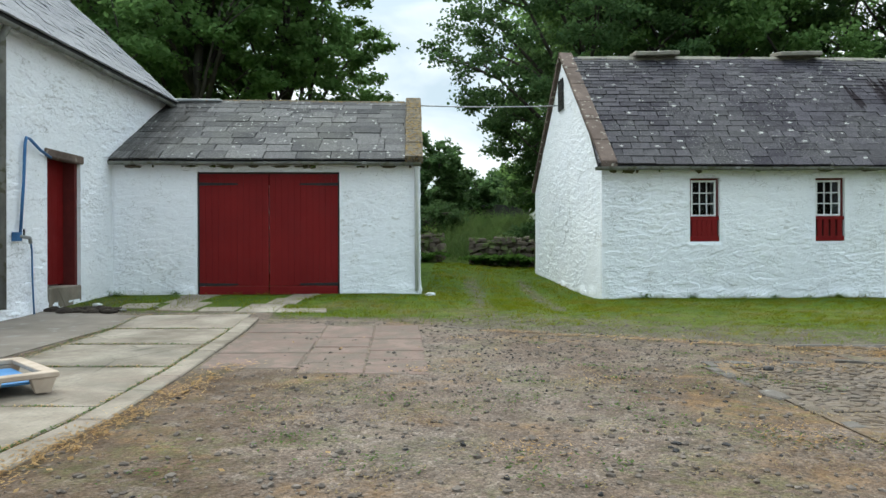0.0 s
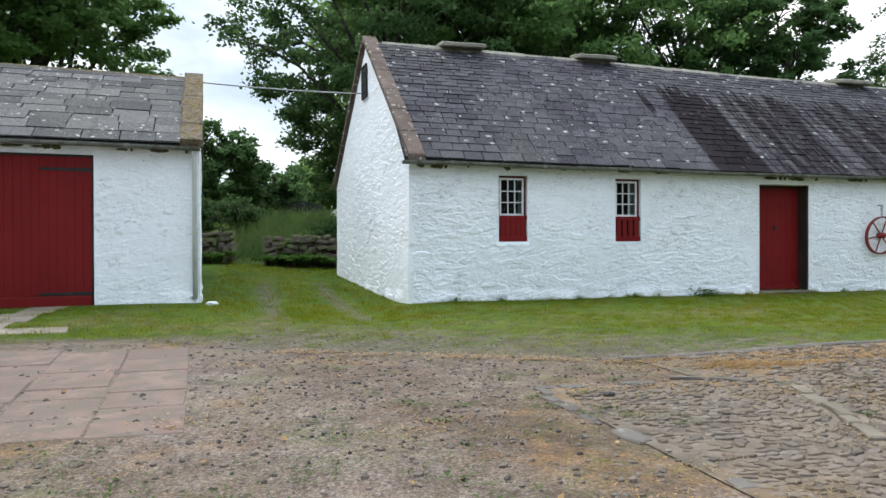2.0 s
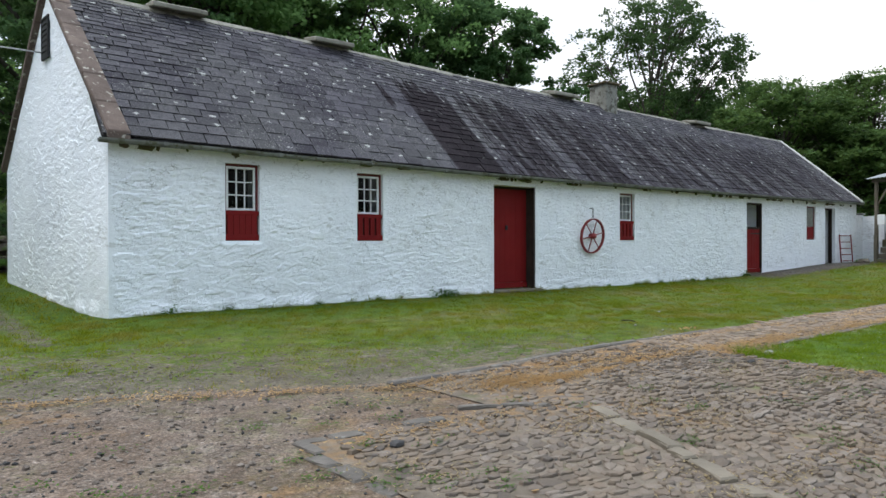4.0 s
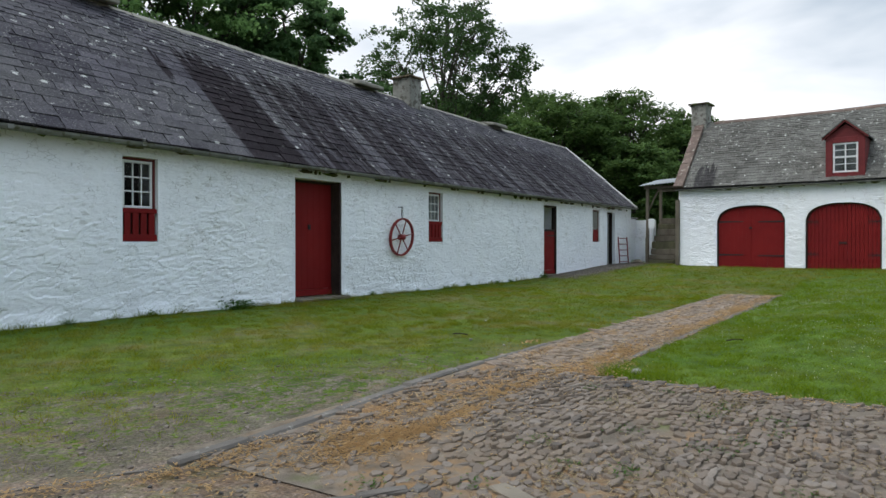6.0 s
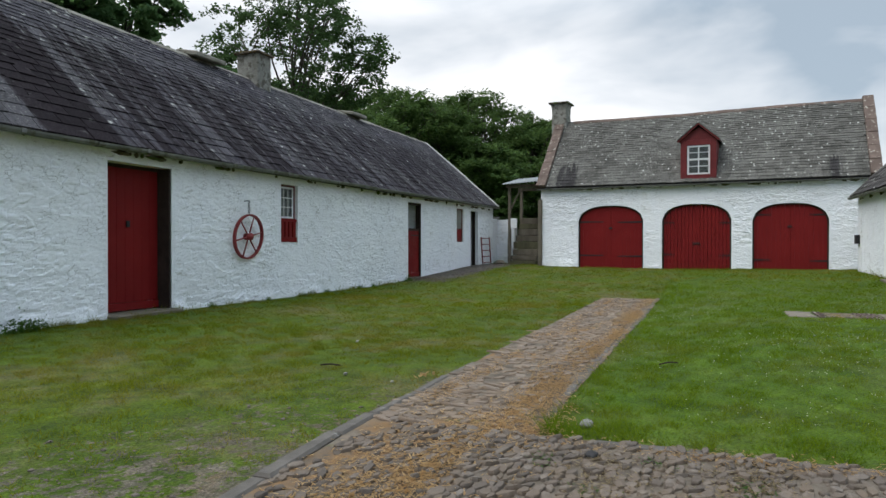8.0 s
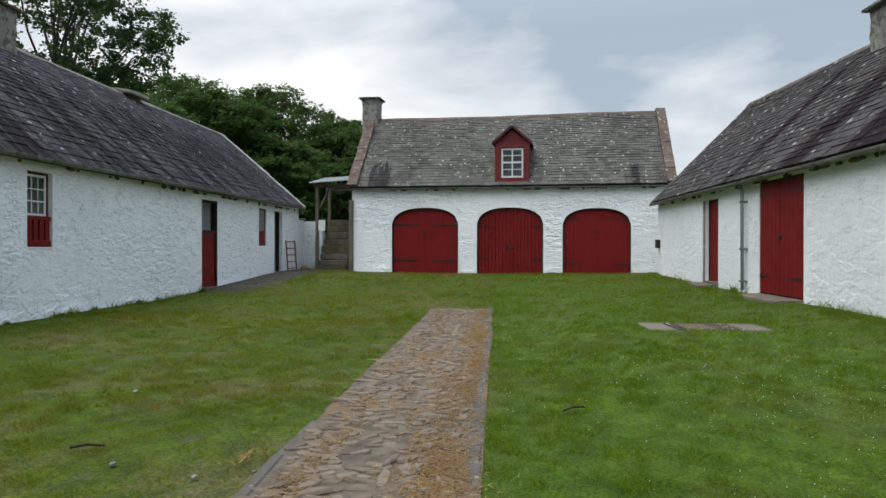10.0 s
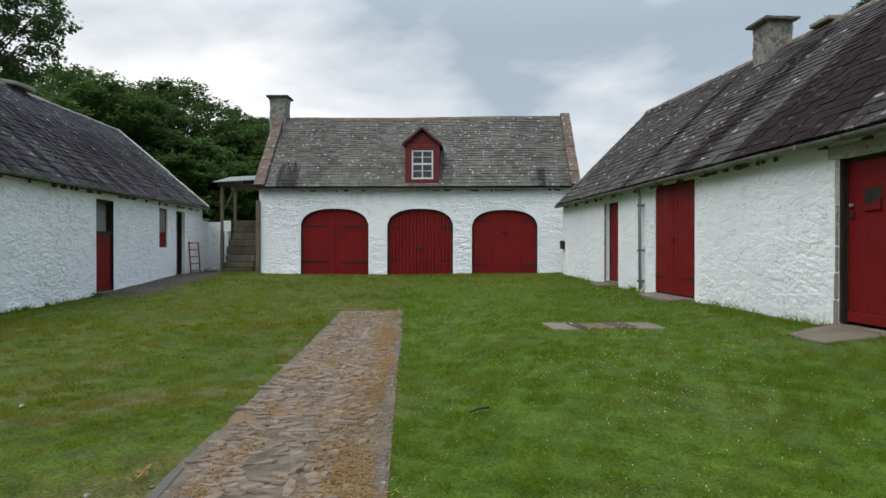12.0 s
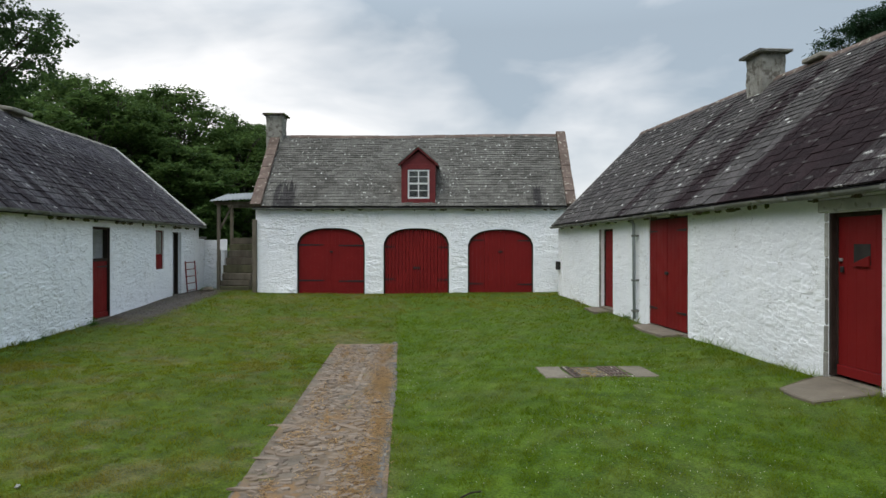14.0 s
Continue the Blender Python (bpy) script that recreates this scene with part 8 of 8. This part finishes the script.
joints = [(float(np.interp(q, (0, 1), (left_x(b), edge_x(b) - 0.25))), b, 0.12, 0.012, 70) for b in ys[1:] for q in (0.08, 0.2, 0.35, 0.5, 0.62, 0.8, 0.95) if (int(b * 7 + q * 11) % 3)]
joints += [(edge_x(q) - 0.21, q, 0.010, 0.12, 60) for q in np.arange(2.4, 9.4, 0.3)] + [(left_x(q), q, 0.05, 0.16, 90) for q in np.arange(2.4, 9.8, 0.35)]
bits("joint_moss", joints, "green moss and thin grass in the paving joints", FERN, "moss", 21, 0.022)
bits("joint_litter", joints[::2], "dry orange litter lying in the paving joints", STRAW, "litter", 22, 0.024)


def rock_unit(seed):
    r = random.Random(seed)
    v = []
    for h, s, n in ((-0.3, 0.9, 6), (0.35, 1.0, 6)):
        for k in range(n):
            a = 2 * math.pi * (k + 0.5 * (h > 0)) / n
            q = 0.5 * s * r.uniform(0.7, 1.15)
            v.append((q * math.cos(a), q * math.sin(a), h + r.uniform(-0.15, 0.15)))
    v.append((r.uniform(-0.15, 0.15), r.uniform(-0.15, 0.15), r.uniform(0.7, 0.95)))
    f = []
    for k in range(6):
        j = (k + 1) % 6
        f += [(k, j, 6 + k), (j, 6 + j, 6 + k), (6 + k, 6 + j, 12)]
    return raw_mesh("loose_stone", v, f)


ROCKS = [rock_unit(s) for s in range(6)]
rng = np.random.default_rng(12)


def strew(x, y, size, flat=0.55):
    out = []
    for a, b, s in zip(x, y, size):
        out.append(Matrix.Translation((a, b, float(gz(a, b)) + s * 0.05)) @ Matrix.Rotation(rng.uniform(0, 6.28), 4, "Z") @ Matrix.Rotation(rng.uniform(-0.3, 0.3), 4, "X") @ Matrix.Diagonal((s, s * rng.uniform(0.55, 0.95), s * flat * rng.uniform(0.6, 1.1), 1)))
    return out


n = 9000
sx, sy = rng.uniform(-2.0, 2.4, n), 2.4 + 7.2 * rng.random(n) ** 1.25
ok = (sx > np.interp(sy, (2.4, 5.6, 9.7), (-1.98, -2.1, -2.7))) & ~((sy > 5.4) & (sy < 9.0) & (sx < -0.4) & (rng.random(n) < 0.6))
gravel_m = strew(sx[ok], sy[ok], 0.007 + 0.045 * rng.random(ok.sum()) ** 7)
n = 9000
sx, sy = rng.uniform(0.3, 8.5, n), rng.uniform(5.9, 10.5, n)
ok = ((sy > 7.3) | (sx < 4.7)) & (rng.random(n) > grass_at(sx, sy) * 1.15)
sx, sy, n = sx[ok], sy[ok], int(ok.sum())
gravel_m += strew(sx, sy, 0.008 + 0.034 * rng.random(n) ** 4, 0.45)
n = 2200
gravel_m += strew(rng.uniform(20.5, 29, n), rng.uniform(11.9, 13.1, n), 0.015 + 0.03 * rng.random(n) ** 2)
tagged(scatter_units("gravel", ROCKS, gravel_m, GRAVEL), "loose grey gravel and chippings strewn over the yard", "gravel", kind="stuff")
n = 90
dark = strew(rng.uniform(-1.9, 3.0, n), 2.5 + 6.5 * rng.random(n), 0.022 + 0.03 * rng.random(n) ** 2)
n = 420
dark += strew(rng.uniform(0.0, 3.8, n), rng.uniform(4.6, 7.2, n), 0.012 + 0.026 * rng.random(n) ** 3, 0.6)
tagged(scatter_units("dark_chippings", ROCKS, dark, BLACKSTONE), "dark stone chippings on the gravel", "gravel", kind="stuff")
for x, y, s, m in ((7.35, 5.85, 0.13, GREYSTONE), (6.75, 5.72, 0.10, BLACKSTONE), (2.72, 5.62, 0.10, BLACKSTONE), (-0.42, 12.52, 0.20, WHITEPAINT), (-5.15, 10.35, 0.12, GREYSTONE), (-5.85, 10.9, 0.16, WHITEPAINT), (-4.75, 10.62, 0.10, GREYSTONE), (8.28, 8.11, 0.055, GREYSTONE), (8.12, 7.58, 0.045, PALESLAB), (10.1, 8.98, 0.06, GREYSTONE)):
    bm = lump(bmesh.new(), (x, y, float(gz(x, y)) + 0.02), (s * 0.5, s * 0.33, s * 0.22), int(x * 10 + 50))
    tagged(part("loose_stone", bm, m), "single loose stone lying on the ground", "stone", "loose stones")

soil = bmesh.new()
for k in range(16):
    a, b = -5.72 + 0.55 * math.sin(k * 2.4) * (k / 16) ** 0.5, 10.35 + 0.26 * math.cos(k * 2.4) * (k / 16) ** 0.5
    lump(soil, (a, b, float(gz(a, b)) + 0.012), (0.13, 0.10, 0.045 + 0.03 * (k % 3 == 0)), 61 + k)
tagged(part("soil_heap", soil, SOIL, None, smooth=True), "low heap of dark soil and rubbish beside the door", "soil heap")
n = 5200
fx, fy = rng.uniform(7.6, 22, n), rng.uniform(1.2, 6.0, n)
dens = (np.sin(fx * 1.5 + 2 * np.sin(fy)) + np.sin(fy * 2.1 + fx * 0.6)) > rng.uniform(-1.6, 1.2, n)
fx, fy = fx[dens], fy[dens]
n2 = 160
fx, fy = np.concatenate([fx, rng.uniform(18, 26, n2)]), np.concatenate([fy, rng.uniform(6, 11, n2)])
ok = outside(fx, fy)
heads = [Matrix.Translation((a, b, float(gz(a, b)) + rng.uniform(0.03, 0.055))) @ Matrix.Diagonal((s, s, s, 1)) for a, b, s in zip(fx[ok], fy[ok], rng.uniform(0.0035, 0.0072, ok.sum()))]
tagged(scatter_units("clover_flowers", ROCKS, heads, PETAL), "small white clover heads dotted over the lawn", "flowers", kind="stuff")
stick = thing("stick", "dark broken twig lying on the lawn", "twig", (9.6, 5.48, 0.0))
tubed("twig", [(9.55, 5.56, float(gz(9.55, 5.56)) + 0.03), (9.6, 5.48, float(gz(9.6, 5.48)) + 0.04), (9.63, 5.40, float(gz(9.63, 5.40)) + 0.03)], 0.007, BROWNWOOD, stick, sides=6)
stick = thing("stick", "dark broken twig lying on the lawn", "twig", (8.54, 8.42, 0.0))
tubed("twig", [(8.50, 8.50, float(gz(8.5, 8.5)) + 0.03), (8.55, 8.42, float(gz(8.55, 8.42)) + 0.035), (8.57, 8.33, float(gz(8.57, 8.33)) + 0.025)], 0.008, BROWNWOOD, stick, sides=6)
leaf = thing("dry_leaf", "crumpled orange dead leaf on the grass beside the kerb", "leaf", (8.4, 7.42, 0.0))
rl = np.random.default_rng(3)
finish("blade", leaf_mesh("blade", np.array([[8.4 + rl.normal() * 0.03, 7.42 + rl.normal() * 0.03, float(gz(8.4, 7.42)) + 0.03 + rl.random() * 0.02] for _ in range(14)]), 0.035, rl), STRAW, leaf)

# ---- slates last ----
pieces("slate", SLATE_UNITS, slate_course(C, 2.80, 29.05, c_e, c_r, 0.25, 0.105, 0.37, 1), SLATE_COT, c_roof, near=(7, 13.5))
pieces("slate", SLATE_UNITS, slate_course(K, 0.62, 10.80, k_e, k_r, 0.16, 0.095, 0.27, 2, (0.003, 0.009)), SLATE_CART, k_roof, near=(28, 6))
pieces("slate", SLATE_UNITS, slate_course(R, 6.95, 25.95, r_e, r_r, 0.22, 0.105, 0.34, 3), SLATE_RIGHT, r_roof, near=(13, 0.5))
pieces("slate", SLATE_UNITS, slate_course(Gf, GL, GR - 0.26, g_e, g_r, 0.36, 0.26, 0.62, 4), SLATE_GAR, g_roof, near=(-3, 13))
pieces("slate", SLATE_UNITS, slate_course(H, 3.0, 15.15, h_e, h_r, 0.30, 0.22, 0.42, 5, (0.002, 0.005)), SLATE_HOUSE, h_roof, near=(-6, 12))
ridge_stones(C, 2.95, 29.0, c_r, PALESLAB, cottage, 26)
